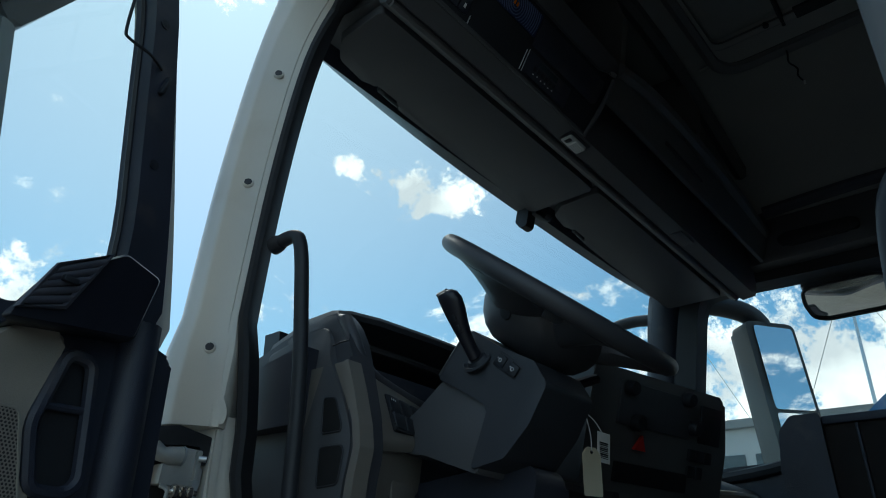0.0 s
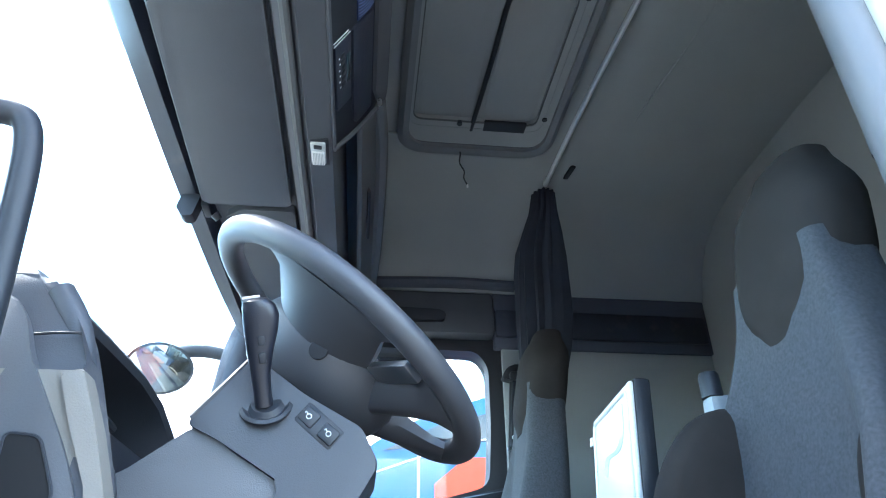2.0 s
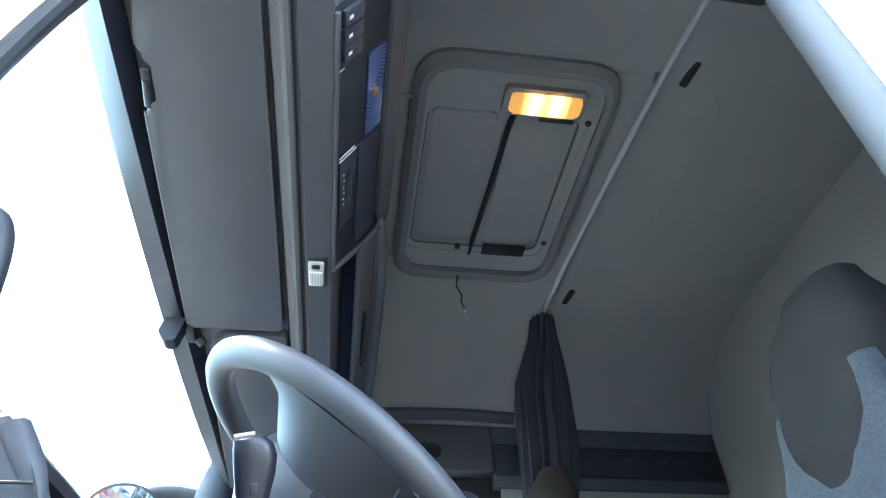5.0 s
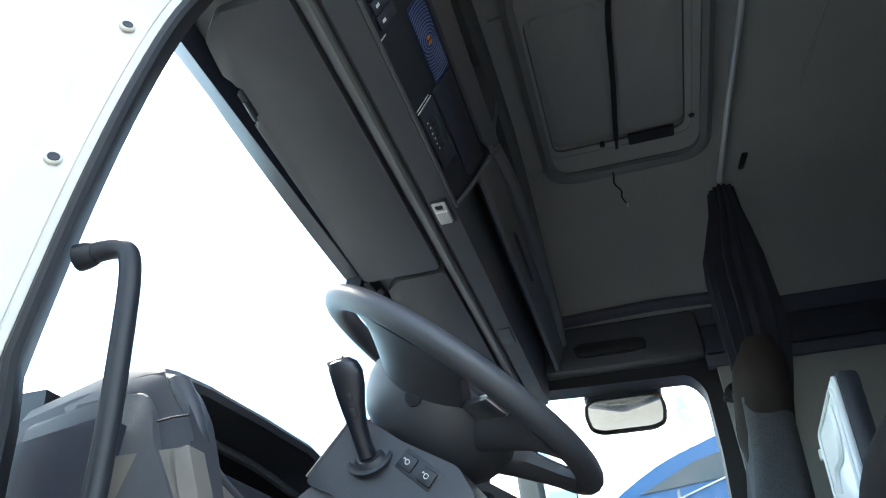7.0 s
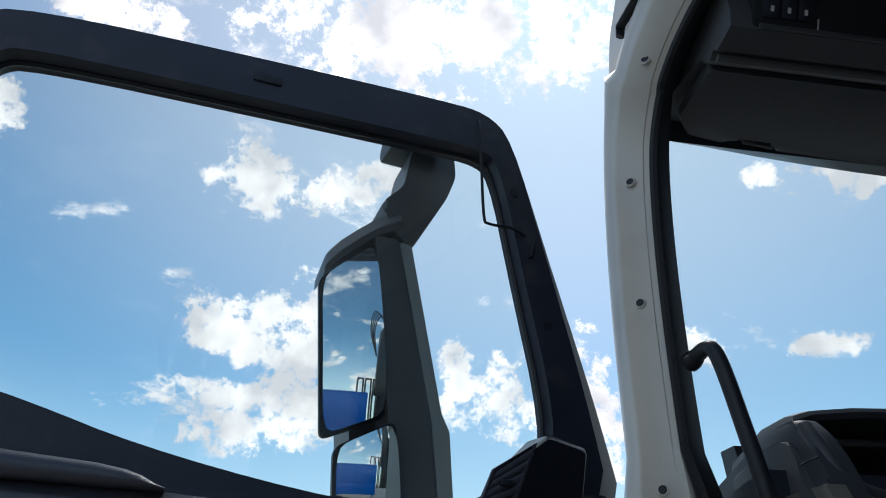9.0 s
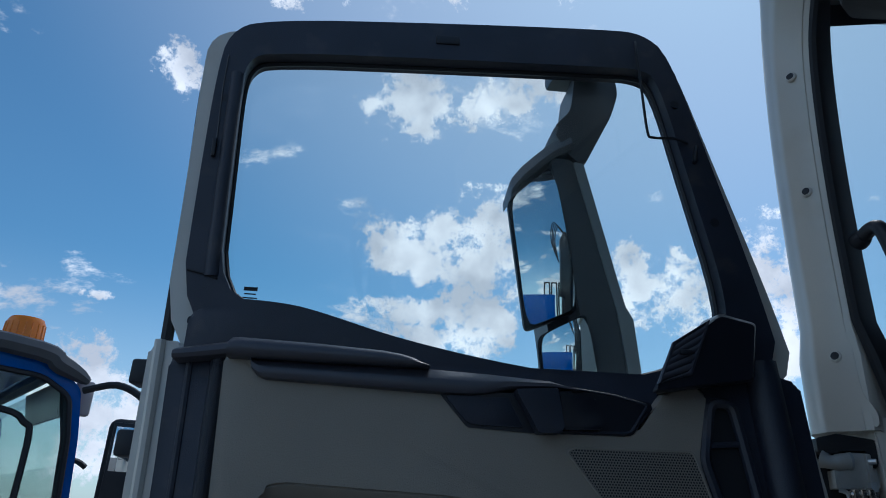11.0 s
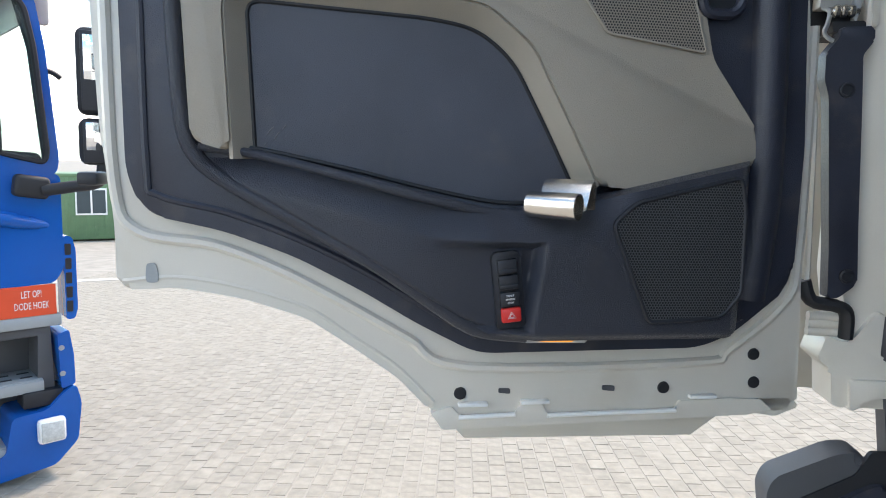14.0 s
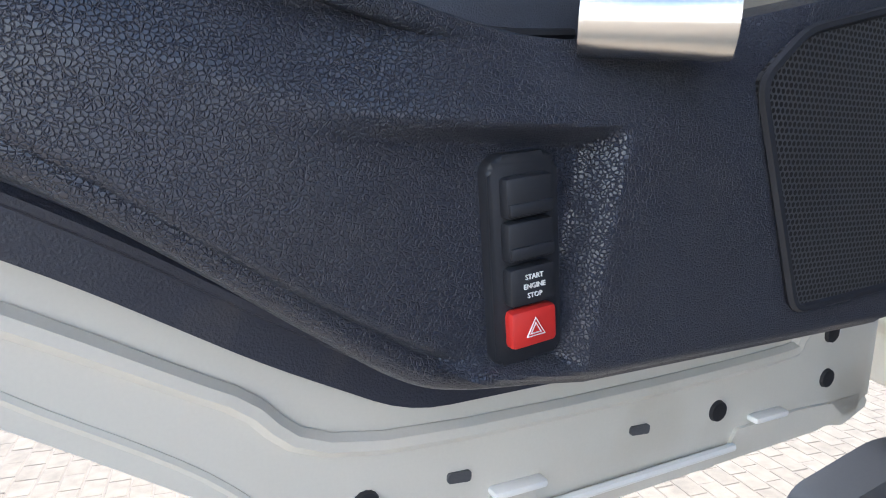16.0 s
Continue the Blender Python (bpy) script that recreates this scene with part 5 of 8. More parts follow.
    l = part("reading_lamp", box((-0.387, -0.332, 2.866), (0.075, 0.034, 0.010), 0.004), LAMPGLASS, c, "clear reading lamp")
    part("lens", box((-0.375, -0.332, 2.860), (0.046, 0.028, 0.006), 0.002), LABEL, l, "frosted lens")
    for k in range(7):
        part("lens_rib", box((-0.375, -0.342 + 0.0034 * k, 2.8566), (0.043, 0.0012, 0.001), 0.0), LAMPGLASS, l)
    part("rocker", box((-0.413, -0.332, 2.861), (0.012, 0.018, 0.006), 0.002), SMOOTH, l)
    part("lamp_seat", box((-0.387, -0.332, 2.8695), (0.092, 0.048, 0.006), 0.002), SMOOTH, l)
    part("blank_plate", box((0.28, -0.335, 2.868), (0.1, 0.04, 0.006), 0.002), DARKGREY, c)
    return c


def make_visor(x0, x1, label):
    v = thing("sun_visor", label, "sun visor", (x0, -0.25, 2.87), group="sun visors")
    out = [(x0, -0.258), (x1, -0.252), (x1, -0.034), (x0 + 0.5, -0.047), (x0 + 0.245, -0.058), (x0 + 0.235, -0.080), (x0 + 0.145, -0.084), (x0 + 0.13, -0.064), (x0 + 0.04, -0.080), (x0, -0.125)]
    part("panel", prism(fillet(out, 0.012), 2.897, 2.874, "z", bevel=0.006), DARKGREY, v)
    part("hem", tube(curve([(x0 + 0.25, -0.057, 2.878), (x0 + 0.5, -0.0465, 2.878), (x1 - 0.01, -0.034, 2.878)], 4), 0.0022, 6), MIDGREY, v, "pale hem")
    part("end_clip", box((x0 + 0.2, -0.07, 2.886), (0.06, 0.016, 0.016), 0.004), SMOOTH, v)
    part("pivot", tube([(x0 + 0.19, -0.07, 2.884), (x0 + 0.24, -0.066, 2.882)], 0.009, 10), SMOOTH, v)
    return v


make_console()
make_visor(-1.015, -0.145, "dark grey folded sun visor above the steering wheel")
make_visor(-0.125, 0.84, "dark grey folded sun visor above the passenger side")
s = thing("camera_sensor", "small black sensor housing hanging from the windscreen header", "sensor", (-0.12, 0.0, 2.88))
part("housing", prism(fillet([(-0.025, 2.90), (0.022, 2.90), (0.03, 2.86), (0.012, 2.835), (-0.012, 2.838)], 0.006), -0.145, -0.105, "x", bevel=0.004), SMOOTH, s)
part("bracket", box((-0.105, -0.035, 2.885), (0.06, 0.02, 0.022), 0.004), SMOOTH, s)
part("knob", lathe([(0.0, 0.0), (0.012, 0.0), (0.01, 0.018), (0.0, 0.02)], axis_turn((-0.085, -0.05, 2.882), (0.4, -0.6, -0.6)), 12), SMOOTH, s)


# ---- roof hatch, rail, lamp, curtain ----
HATCHGREY = material("grey moulded hatch plastic", (0.26, 0.265, 0.265), 0.7, vary=0.06, scale=4, bump=0.2, grain=600)
# darker than the headliner to carry the shadow along the hatch's outer edge
SURROUND_SHADE = material("hatch surround grey darkened for edge shade", (0.21, 0.213, 0.22), 0.7, vary=0.08, scale=5, bump=0.2, grain=600)


def make_hatch():
    h = thing("roof_hatch", "grey roof hatch with a dark handle bar, closed", "roof hatch", (-0.12, -0.8, 3.48))
    o = fillet([(-0.55, -0.55), (0.28, -0.55), (0.28, -1.07), (-0.55, -1.07)], 0.09, 6)
    i = fillet([(-0.40, -0.575), (0.165, -0.575), (0.165, -1.01), (-0.40, -1.01)], 0.04, 6)
    part("frame", ring(o, i, 3.50, 3.468, "z", 0.008), HEADLINER, h, "grey hatch frame")
    wide = fillet([(-0.575, -0.525), (0.345, -0.525), (0.345, -1.095), (-0.575, -1.095)], 0.12, 6)
    mid = fillet([(-0.535, -0.565), (0.285, -0.565), (0.285, -1.055), (-0.535, -1.055)], 0.09, 6)
    part("skirt", loft([[(x, y, 3.501) for x, y in wide], [(x, y, 3.470) for x, y in wide], [(0.5 * (x + a), 0.5 * (y + b), 3.452) for (x, y), (a, b) in zip(wide, mid)], [(x, y, 3.452) for x, y in mid], [(x, y, 3.470) for x, y in mid]], cap=False), SURROUND_SHADE, h, "raised hatch surround with edge shade in its grey")
    low = fillet([(-0.425, -0.56), (0.19, -0.56), (0.19, -1.03), (-0.425, -1.03)], 0.05, 6)
    part("lid_well", loft([[(x, y, 3.466) for x, y in low], [(x, y, 3.497) for x, y in i]], cap=False), HATCHGREY, h, "sloping edge of the well")
    part("groove", tube([(x, y, 3.470) for x, y in o], 0.004, 6, closed=True), MIDGREY, h, "grey rim groove")
    part("lid_groove", tube([(x, y, 3.474) for x, y in i], 0.004, 6, closed=True), MIDGREY, h)
    part("panel", prism(i, 3.512, 3.496, "z"), HEADLINER, h, "grey hatch lid")
    for y0, y1 in ((-0.59, -0.78), (-0.82, -0.99)):
        part("lid_pad", prism(fillet([(-0.385, y0), (0.15, y0), (0.15, y1), (-0.385, y1)], 0.03), 3.498, 3.488, "z", bevel=0.006), HEADLINER, h)
    part("handle_bar", tube(curve([(-0.395, -0.99, 3.472), (-0.40, -0.86, 3.474), (-0.39, -0.815, 3.474), (-0.1, -0.80, 3.472), (0.205, -0.785, 3.474)], 5), 0.0085, 8), SMOOTH, h, "dark handle bar")
    part("lock_plate", box((0.175, -0.9, 3.472), (0.05, 0.15, 0.012), 0.004), SMOOTH, h)
    for x, y in ((-0.39, -1.03), (0.12, -1.03), (0.17, -0.74)):
        part("bolt", lathe([(0.0, 0.0), (0.011, 0.0), (0.009, -0.012), (0.0, -0.013)], Matrix.Translation((x, y, 3.476)), 12), SMOOTH, h)
    for x in (-0.42, 0.25):
        part("front_rib", box((x, -0.53, 3.474), (0.01, 0.09, 0.012), 0.003), HEADLINER, h)
    return h


make_hatch()
struct("trim_ceiling_seam", tube(curve([(-0.55, -1.06, 3.492), (-0.562, -1.18, 3.494), (-0.552, -1.30, 3.494), (-0.477, -1.385, 3.495), (-0.364, -1.408, 3.497), (-0.1, -1.39, 3.500), (0.19, -1.355, 3.500)], 6), 0.005, 8), HEADLINER, "moulded seam in the headliner behind the curtain rail", "seam")
l = thing("ceiling_light", "lit warm rectangular cab light beside the roof hatch", "ceiling light", (-0.453, -0.885, 3.45))
part("frame", prism(fillet([(-0.498, -0.772), (-0.410, -0.772), (-0.410, -1.0), (-0.498, -1.0)], 0.016), 3.475, 3.446, "z", bevel=0.008, seg=3), HATCHGREY, l, "grey lamp housing")
part("lens", prism(fillet([(-0.485, -0.788), (-0.422, -0.788), (-0.422, -0.985), (-0.485, -0.985)], 0.012), 3.455, 3.436, "z", bevel=0.008, seg=3), GLOW, l, "glowing ribbed lens")
for k in range(22):
    part("lens_rib", box((-0.4535, -0.794 - 0.0088 * k, 3.4362), (0.052, 0.0022, 0.0016), 0.0006), GLOW, l)
part("lamp_switch", box((-0.404, -0.93, 3.447), (0.014, 0.10, 0.008), 0.003), SMOOTH, l)
s = thing("antenna_slot", "dark cable slot in the headliner beside the hatch", "slot", (0.3, -0.85, 3.48))
part("plate", box((0.303, -0.852, 3.478), (0.03, 0.205, 0.014), 0.004), RUBBER, s)
w = thing("loose_wire", "thin loose black wire hanging from the headliner", "wire", (0.305, -0.755, 3.47))
part("cord", tube(curve([(0.305, -0.757, 3.47), (0.306, -0.760, 3.44), (0.309, -0.757, 3.405), (0.318, -0.775, 3.375), (0.316, -0.772, 3.345), (0.32, -0.785, 3.315)], 5), 0.0028, 6), RUBBER, w)
part("plug", box((0.32, -0.785, 3.312), (0.006, 0.006, 0.014), 0.001), PRINT, w)
r = thing("curtain_rail", "slim aluminium curtain rail across the headliner", "curtain rail", (0, -1.15, 3.46))
part("rail", tube(curve([(-1.0, -1.2, 3.40), (-0.62, -1.183, 3.462), (0.0, -1.147, 3.47), (0.49, -1.125, 3.462)], 6), 0.0095, 8), PALE_RAIL, r)
for x in (-0.55, 0.48):
    part("bracket", box((x, -1.128 - (0.05 if x < 0 else 0), 3.476), (0.03, 0.02, 0.026), 0.004), RAIL, r)
for x, y in ((0.43, -1.208), (-0.57, -1.262)):
    k = thing("headliner_clip", "small dark clip in the headliner behind the curtain rail", "clip", (x, y, 3.485))
    part("body", box((x, y, 3.487), (0.085, 0.022, 0.016), 0.006, (0, 0, 8)), SMOOTH, k)
c = thing("curtain", "dark gathered curtain tied beside the far seat", "curtain", (0.55, -1.1, 2.6))
loops = []
for i in range(15):
    s = i / 14
    z = 3.455 - 1.25 * s
    wx, wy = 0.045 + 0.012 * s, 0.040 + 0.048 * ease(0.0, 0.25, s) - 0.045 * ease(0.4, 0.85, s)
    cx, cy = 0.545 + 0.10 * s, -1.130 + 0.03 * ease(0.0, 0.3, s) + 0.06 * ease(0.35, 1.0, s)
    ln = []
    for j in range(56):
        a = 2 * math.pi * j / 56
        f = 1 + (0.16 + 0.06 * math.sin(3 * s)) * math.cos(13 * a + 1.2 * math.sin(4 * s)) + 0.05 * math.sin(5 * a + 7 * s)
        ln.append((cx + wx * f * math.cos(a), cy + wy * f * math.sin(a), z))
    loops.append(ln)
part("cloth", loft(loops), CURTAIN, c)
k = thing("overhead_locker", "dark grey locker with a pull handle above the far window", "locker", (0.85, -0.66, 2.98))
part("body", box((0.925, -0.665, 3.07), (0.13, 0.61, 0.19), 0.02), DARKGREY, k)
h = part("pull_handle", prism(fillet([(-0.77, 3.058), (-0.74, 3.072), (-0.52, 3.078), (-0.485, 3.06), (-0.50, 3.022), (-0.76, 3.022)], 0.01), 0.866, 0.845, "x", bevel=0.006), SMOOTH, k, "black pull handle")
part("pull_recess", box((0.862, -0.625, 3.03), (0.01, 0.2, 0.022), 0.003), RUBBER, k)
struct("trim_side_band", span((0.862, -1.88, 2.97), (0.89, -0.972, 3.09), 0.01), BLACK, "dark band along the side wall above the bunk", "trim")
struct("trim_side_roll", tube(curve([(0.86, -0.46, 3.19), (0.855, -0.8, 3.2), (0.87, -1.06, 3.2)], 5), 0.025, 8), SHADED_LINING, "padded roll above the locker", "trim")


# ---- steering wheel, column, dashboard ----
WHEEL = Matrix.Translation((-0.660, -0.428, 2.299)) @ Matrix.Rotation(0.667, 4, "X")


def make_wheel():
    w = thing("steering_wheel", "dark grey truck steering wheel with broad spokes", "steering wheel", m=WHEEL)
    R = 0.224
    rim = [(R * math.cos(a), R * math.sin(a), 0.0) for a in [2 * math.pi * j / 72 for j in range(72)]]
    part("rim", tube(rim, 0.0175, 14, closed=True, flat=1.15, up=(0, 0, 1)), SMOOTH_GREY, w, "soft grey rim", m=WHEEL)
    hub = [(0.0, 0.004), (0.07, 0.002), (0.10, -0.006), (0.116, -0.02), (0.121, -0.036), (0.118, -0.056), (0.108, -0.08), (0.092, -0.10), (0.072, -0.112), (0.0, -0.115)]
    part("hub", lathe(hub, WHEEL @ Matrix.Diagonal((1.06, 1.0, 1, 1)), 48), SMOOTH_GREY, w, "grey padded hub")
    for mid, half_in, half_out in ((178, 50, 25), (2, 50, 25), (240, 20, 12), (300, 20, 12)):
        rows = []
        for k in range(14):
            s = k / 13
            r = 0.075 + (R - 0.078) * s
            half = radians(half_in + (half_out - half_in) * math.sin(s * math.pi / 2) + 7 * ease(0.75, 1, s))
            drop = -0.030 * (1 - s) ** 1.2 - 0.003
            thick = 0.052 - 0.036 * s ** 0.8
            lo, n = [], 15
            for j in range(n):
                a = radians(mid) - half + 2 * half * j / (n - 1)
                crown = 1 - 0.5 * (2 * j / (n - 1) - 1) ** 2
                lo.append((r * math.cos(a), r * math.sin(a), drop + thick * 0.4 * crown))
            for j in reversed(range(n)):
                a = radians(mid) - half + 2 * half * j / (n - 1)
                crown = 1 - 0.7 * (2 * j / (n - 1) - 1) ** 2
                lo.append((r * math.cos(a), r * math.sin(a), drop - thick * crown))
            rows.append(lo)
        part("spoke", loft(rows), SMOOTH_GREY, w, m=WHEEL)
    part("hub_screw", lathe([(0.0, 0.003), (0.012, 0.002), (0.013, 0.0), (0.0, 0.0)], WHEEL @ axis_turn((-0.124, -0.014, -0.058), (-1, -0.1, -0.45)), 14), SMOOTH, w)
    part("trim_insert", box((-0.122, -0.105, -0.02), (0.075, 0.034, 0.012), 0.004, (0, 12, 40)), RAIL, w, "silver trim insert", m=WHEEL)
    part("trim_insert", box((0.122, -0.105, -0.02), (0.075, 0.034, 0.012), 0.004, (0, -12, -40)), RAIL, w, "silver trim insert", m=WHEEL)
    return w


SMOOTH_GREY = material("soft dark grey wheel foam", (0.046, 0.048, 0.056), 0.48, vary=0.06, scale=6, bump=0.15, grain=900)
make_wheel()


def make_column():
    c = thing("steering_column", "dark grey steering column shroud with two switches", "steering column", (-0.66, -0.3, 1.6))
    side = [(-0.262, 2.146), (-0.275, 2.163), (-0.318, 2.222), (-0.334, 2.226), (-0.391, 2.185), (-0.462, 2.147), (-0.484, 2.106), (-0.450, 2.046), (-0.404, 1.998), (-0.34, 1.985), (-0.375, 2.082), (-0.300, 2.128)]
    part("upper_shroud", prism(fillet(side, 0.008), -0.645, lambda p: -0.797 + 0.09 * max(0.0, -0.36 - p[0]) + 0.05 * max(0.0, p[1] - 2.15), "x", bevel=0.010, seg=3), SHROUD, c, "charcoal upper shroud")
    low = [(-0.165, 2.075), (-0.206, 2.096), (-0.262, 2.138), (-0.281, 2.148), (-0.314, 2.118), (-0.380, 2.078), (-0.350, 1.978), (-0.232, 2.018), (-0.15, 2.03)]
    part("lower_shroud", prism(fillet(low, 0.006), -0.645, -0.790, "x", bevel=0.010, seg=3), DASHLOW, c, "mid grey lower shroud")
    part("column_skirt", prism(fillet([(-0.42, 2.0), (-0.3, 2.0), (-0.12, 1.98), (0.0, 1.36), (-0.3, 1.36)], 0.03), -0.72, -0.62, "x", bevel=0.02), BLACK, c)
    part("gap_strip", tube([(-0.795, -0.266, 2.152), (-0.79, -0.322, 2.224)], 0.004, 6), SMOOTH, c)
    plate = part("switch_plate", box((-0.7885, -0.412, 2.147), (0.008, 0.058, 0.030), 0.004, (39, 0, 4)), SMOOTH, c, "black double switch")
    for y, z in ((-0.400, 2.157), (-0.424, 2.137)):
        part("switch", box((-0.7925, y, z), (0.006, 0.022, 0.02), 0.003, (39, 0, 0)), SMOOTH, plate)
        part("lock_mark", tube([(-0.7958, y + 0.003 * math.cos(a), z + 0.003 * math.sin(a)) for a in [2 * math.pi * j / 10 for j in range(10)]], 0.0005, 4, closed=True), PRINT, plate)
        part("lock_bow", tube([(-0.7958, y + 0.002, z + 0.003), (-0.7958, y + 0.003, z + 0.006), (-0.7958, y + 0.005, z + 0.0045)], 0.0005, 4), PRINT, plate)
    a0, a1 = Vector((-0.795, -0.347, 2.170)), Vector((-0.868, -0.326, 2.272))
    ax = (a1 - a0).normalized()
    wide = (Vector((0.12, -1, 0.1)) - ax * Vector((0.12, -1, 0.1)).dot(ax)).normalized()
    flat = ax.cross(wide)
    rows = []
    for q, w, f, lean in ((0, 0.014, 0.013, 0), (0.1, 0.0135, 0.0125, 0), (0.3, 0.015, 0.0125, 0.001), (0.5, 0.020, 0.0135, 0.004), (0.68, 0.0255, 0.0145, 0.008), (0.82, 0.0275, 0.0145, 0.010), (0.92, 0.025, 0.013, 0.009), (0.98, 0.019, 0.010, 0.006), (1.0, 0.010, 0.005, 0.004)):
        c0 = a0 + (a1 - a0) * q + wide * lean
        rows.append([c0 + wide * (0.76 * w * math.copysign(abs(math.cos(t)) ** 0.8, math.cos(t))) + flat * (f * math.copysign(abs(math.sin(t)) ** 0.8, math.sin(t))) for t in [2 * math.pi * j / 20 for j in range(20)]])
    st = part("shift_stalk", loft(rows), GLOSSBLACK, c, "black paddle-shaped gear selector stalk")
    for q, l in ((0.46, 0.016), (0.62, 0.014)):
        part("stalk_key", box((0, 0, 0), (0.008, l * 0.8, 0.005), 0.0015), SMOOTH, st, m=Matrix.Translation(a0 + (a1 - a0) * q + wide * (0.002 + 0.008 * q) + flat * (0.013 if flat.x < 0 else -0.013)) @ Matrix([wide, ax, wide.cross(ax)]).transposed().to_4x4())
    part("stalk_cap", tube([a0 + (a1 - a0) * 0.985 + wide * e for e in (-0.008, -0.002, 0.005, 0.012)], 0.0065, 8, flat=0.7), DARKGREY, st, "dark grey cap of the stalk")
    M0 = axis_turn((-0.789, -0.349, 2.168), (-0.86, 0.05, 0.5))
    part("stalk_socket", lathe([(0.0, 0.0), (0.030, 0.0), (0.031, 0.004), (0.027, 0.006), (0.022, 0.003), (0.017, 0.008), (0.0, 0.008)], M0, 24), SMOOTH, st)
    part("right_stalk", tube(curve([(-0.53, -0.35, 2.17), (-0.47, -0.36, 2.20), (-0.42, -0.37, 2.22)], 4), 0.011, 8), SMOOTH, c)
    return c


make_column()


def make_dash():
    d = thing("dashboard", "dark grey truck dashboard with switches, open vents and radio panel", "dashboard", (0, 0.0, 1.4))
    end = [(0.2, 2.1), (0.12, 2.20), (0.0, 2.243), (-0.09, 2.262), (-0.135, 2.262), (-0.165, 2.232), (-0.188, 2.195), (-0.205, 2.15), (-0.236, 2.06), (-0.246, 2.003), (-0.237, 1.955), (-0.205, 1.5), (0.2, 1.5)]
    lean = lambda p: -0.955 + 0.26 * max(0.0, p[1] - 2.16)
    part("end_cheek", prism(fillet(end, 0.012), -0.90, lean, "x", bevel=0.009, seg=3), DASH, d, "dark grey end panel")
    inner = [(0.05, 2.208), (-0.06, 2.232), (-0.112, 2.234), (-0.136, 2.205), (-0.152, 2.168), (-0.178, 2.125), (-0.205, 2.08), (-0.227, 2.035), (-0.233, 2.003), (-0.223, 1.955), (-0.188, 1.5), (0.05, 1.5)]
    part("end_panel", prism(fillet(inner, 0.014), -0.93, lambda p: lean(p) - 0.004, "x", bevel=0.003), DASHLOW, d, "slate side panel")
    for lp in ([(-0.155, 2.091), (-0.185, 2.088), (-0.207, 2.042), (-0.207, 2.031), (-0.159, 2.031)], [(-0.159, 2.009), (-0.213, 2.009), (-0.219, 1.999), (-0.212, 1.95), (-0.161, 1.947)]):
        o = part("side_opening", prism(fillet(lp, 0.008), -0.95, -0.9605, "x"), VOID, d, "dark opening")
        part("opening_rim", tube([(-0.960, y, z) for y, z in fillet(lp, 0.008)], 0.0016, 6, closed=True), SMOOTH, o)
    part("cap_joint", tube([(-0.9495, -0.148, 2.187), (-0.9515, -0.170, 2.1885), (-0.948, -0.190, 2.190)], 0.0014, 6), RUBBER, d)
    strip = [(-0.186, 2.146), (-0.205, 2.151), (-0.228, 2.098), (-0.249, 2.04), (-0.256, 2.003), (-0.248, 1.955), (-0.215, 1.5), (-0.198, 1.5), (-0.230, 1.957), (-0.240, 2.003), (-0.231, 2.046), (-0.203, 2.104)]
    part("grey_strip", prism(fillet(strip, 0.003), -0.93, -0.9595, "x", bevel=0.0025), DASHBEIGE, d, "grey-beige trim strip")
    # switch block and lower trim, turned a little to the driver
    def slab(a, b):
        rows = []
        for i in range(9):
            q = i / 8
            x = -0.953 + 0.236 * q
            rows.append([(x, y0 + (y1 - y0) * q, z0 + (z1 - z0) * q) for (y0, z0), (y1, z1) in zip(a, b)])
        return loft(rows)
    sw = part("light_switch_block", slab([(-0.10, 2.151), (-0.198, 2.151), (-0.204, 2.147), (-0.251, 2.018), (-0.252, 2.008), (-0.246, 1.998), (-0.10, 1.998)], [(-0.07, 2.128), (-0.148, 2.128), (-0.154, 2.123), (-0.187, 2.058), (-0.188, 2.048), (-0.182, 2.038), (-0.07, 2.038)]), DASHBEIGE, d, "grey-beige switch block")
    part("lower_trim", slab([(-0.10, 2.0), (-0.242, 2.0), (-0.236, 1.93), (-0.208, 1.5), (-0.10, 1.5)], [(-0.06, 2.04), (-0.160, 2.04), (-0.150, 1.93), (-0.135, 1.5), (-0.06, 1.5)]), DASHBEIGE, d, "grey-beige lower trim")
    DRAW = Matrix.Translation((-0.782, -0.1775, 1.89)) @ Matrix.Rotation(radians(20.5), 4, "Z") @ Matrix.Rotation(radians(-3.5), 4, "X")
    part("drawer", prism(fillet([(-0.047, -0.10), (0.047, -0.10), (0.047, 0.085), (-0.047, 0.085)], 0.006), 0.02, -0.006, bevel=0.003), DASHBEIGE, d, m=DRAW)
    part("drawer_gap", tube([(x, 0.0, z) for x, z in fillet([(-0.049, -0.10), (0.049, -0.10), (0.049, 0.087), (-0.049, 0.087)], 0.006)], 0.0018, 6, closed=True), RUBBER, d, m=DRAW)
    FACE = Matrix.Translation((-0.798, -0.1925, 2.083)) @ Matrix.Rotation(radians(15.5), 4, "Z") @ Matrix.Rotation(radians(-25), 4, "X")
    part("switch_bed", prism(fillet([(-0.062, -0.036), (0.064, -0.030), (0.064, 0.036), (-0.060, 0.036)], 0.004), 0.02, -0.0015), RUBBER, sw, "black switch bed", m=FACE)
    for i in range(2):
        for j in range(3):
            part("switch", box((-0.040 + 0.0405 * j, -0.001, 0.018 - 0.0335 * i), (0.0375, 0.009, 0.030), 0.003, (8, 0, 0)), SMOOTH, sw, m=FACE)
    for j in range(3):
        part("switch_mark", box((-0.052 + 0.006 * j, -0.0062, 0.024), (0.0022, 0.001, 0.004), 0), PRINT, sw, m=FACE)
    # rounded lip of the instrument bay and its felt lining
    lip = curve([(-0.928, -0.150, 2.243), (-0.930, -0.176, 2.205), (-0.918, -0.186, 2.168), (-0.880, -0.178, 2.146), (-0.80, -0.160, 2.135), (-0.70, -0.140, 2.128)], 5)
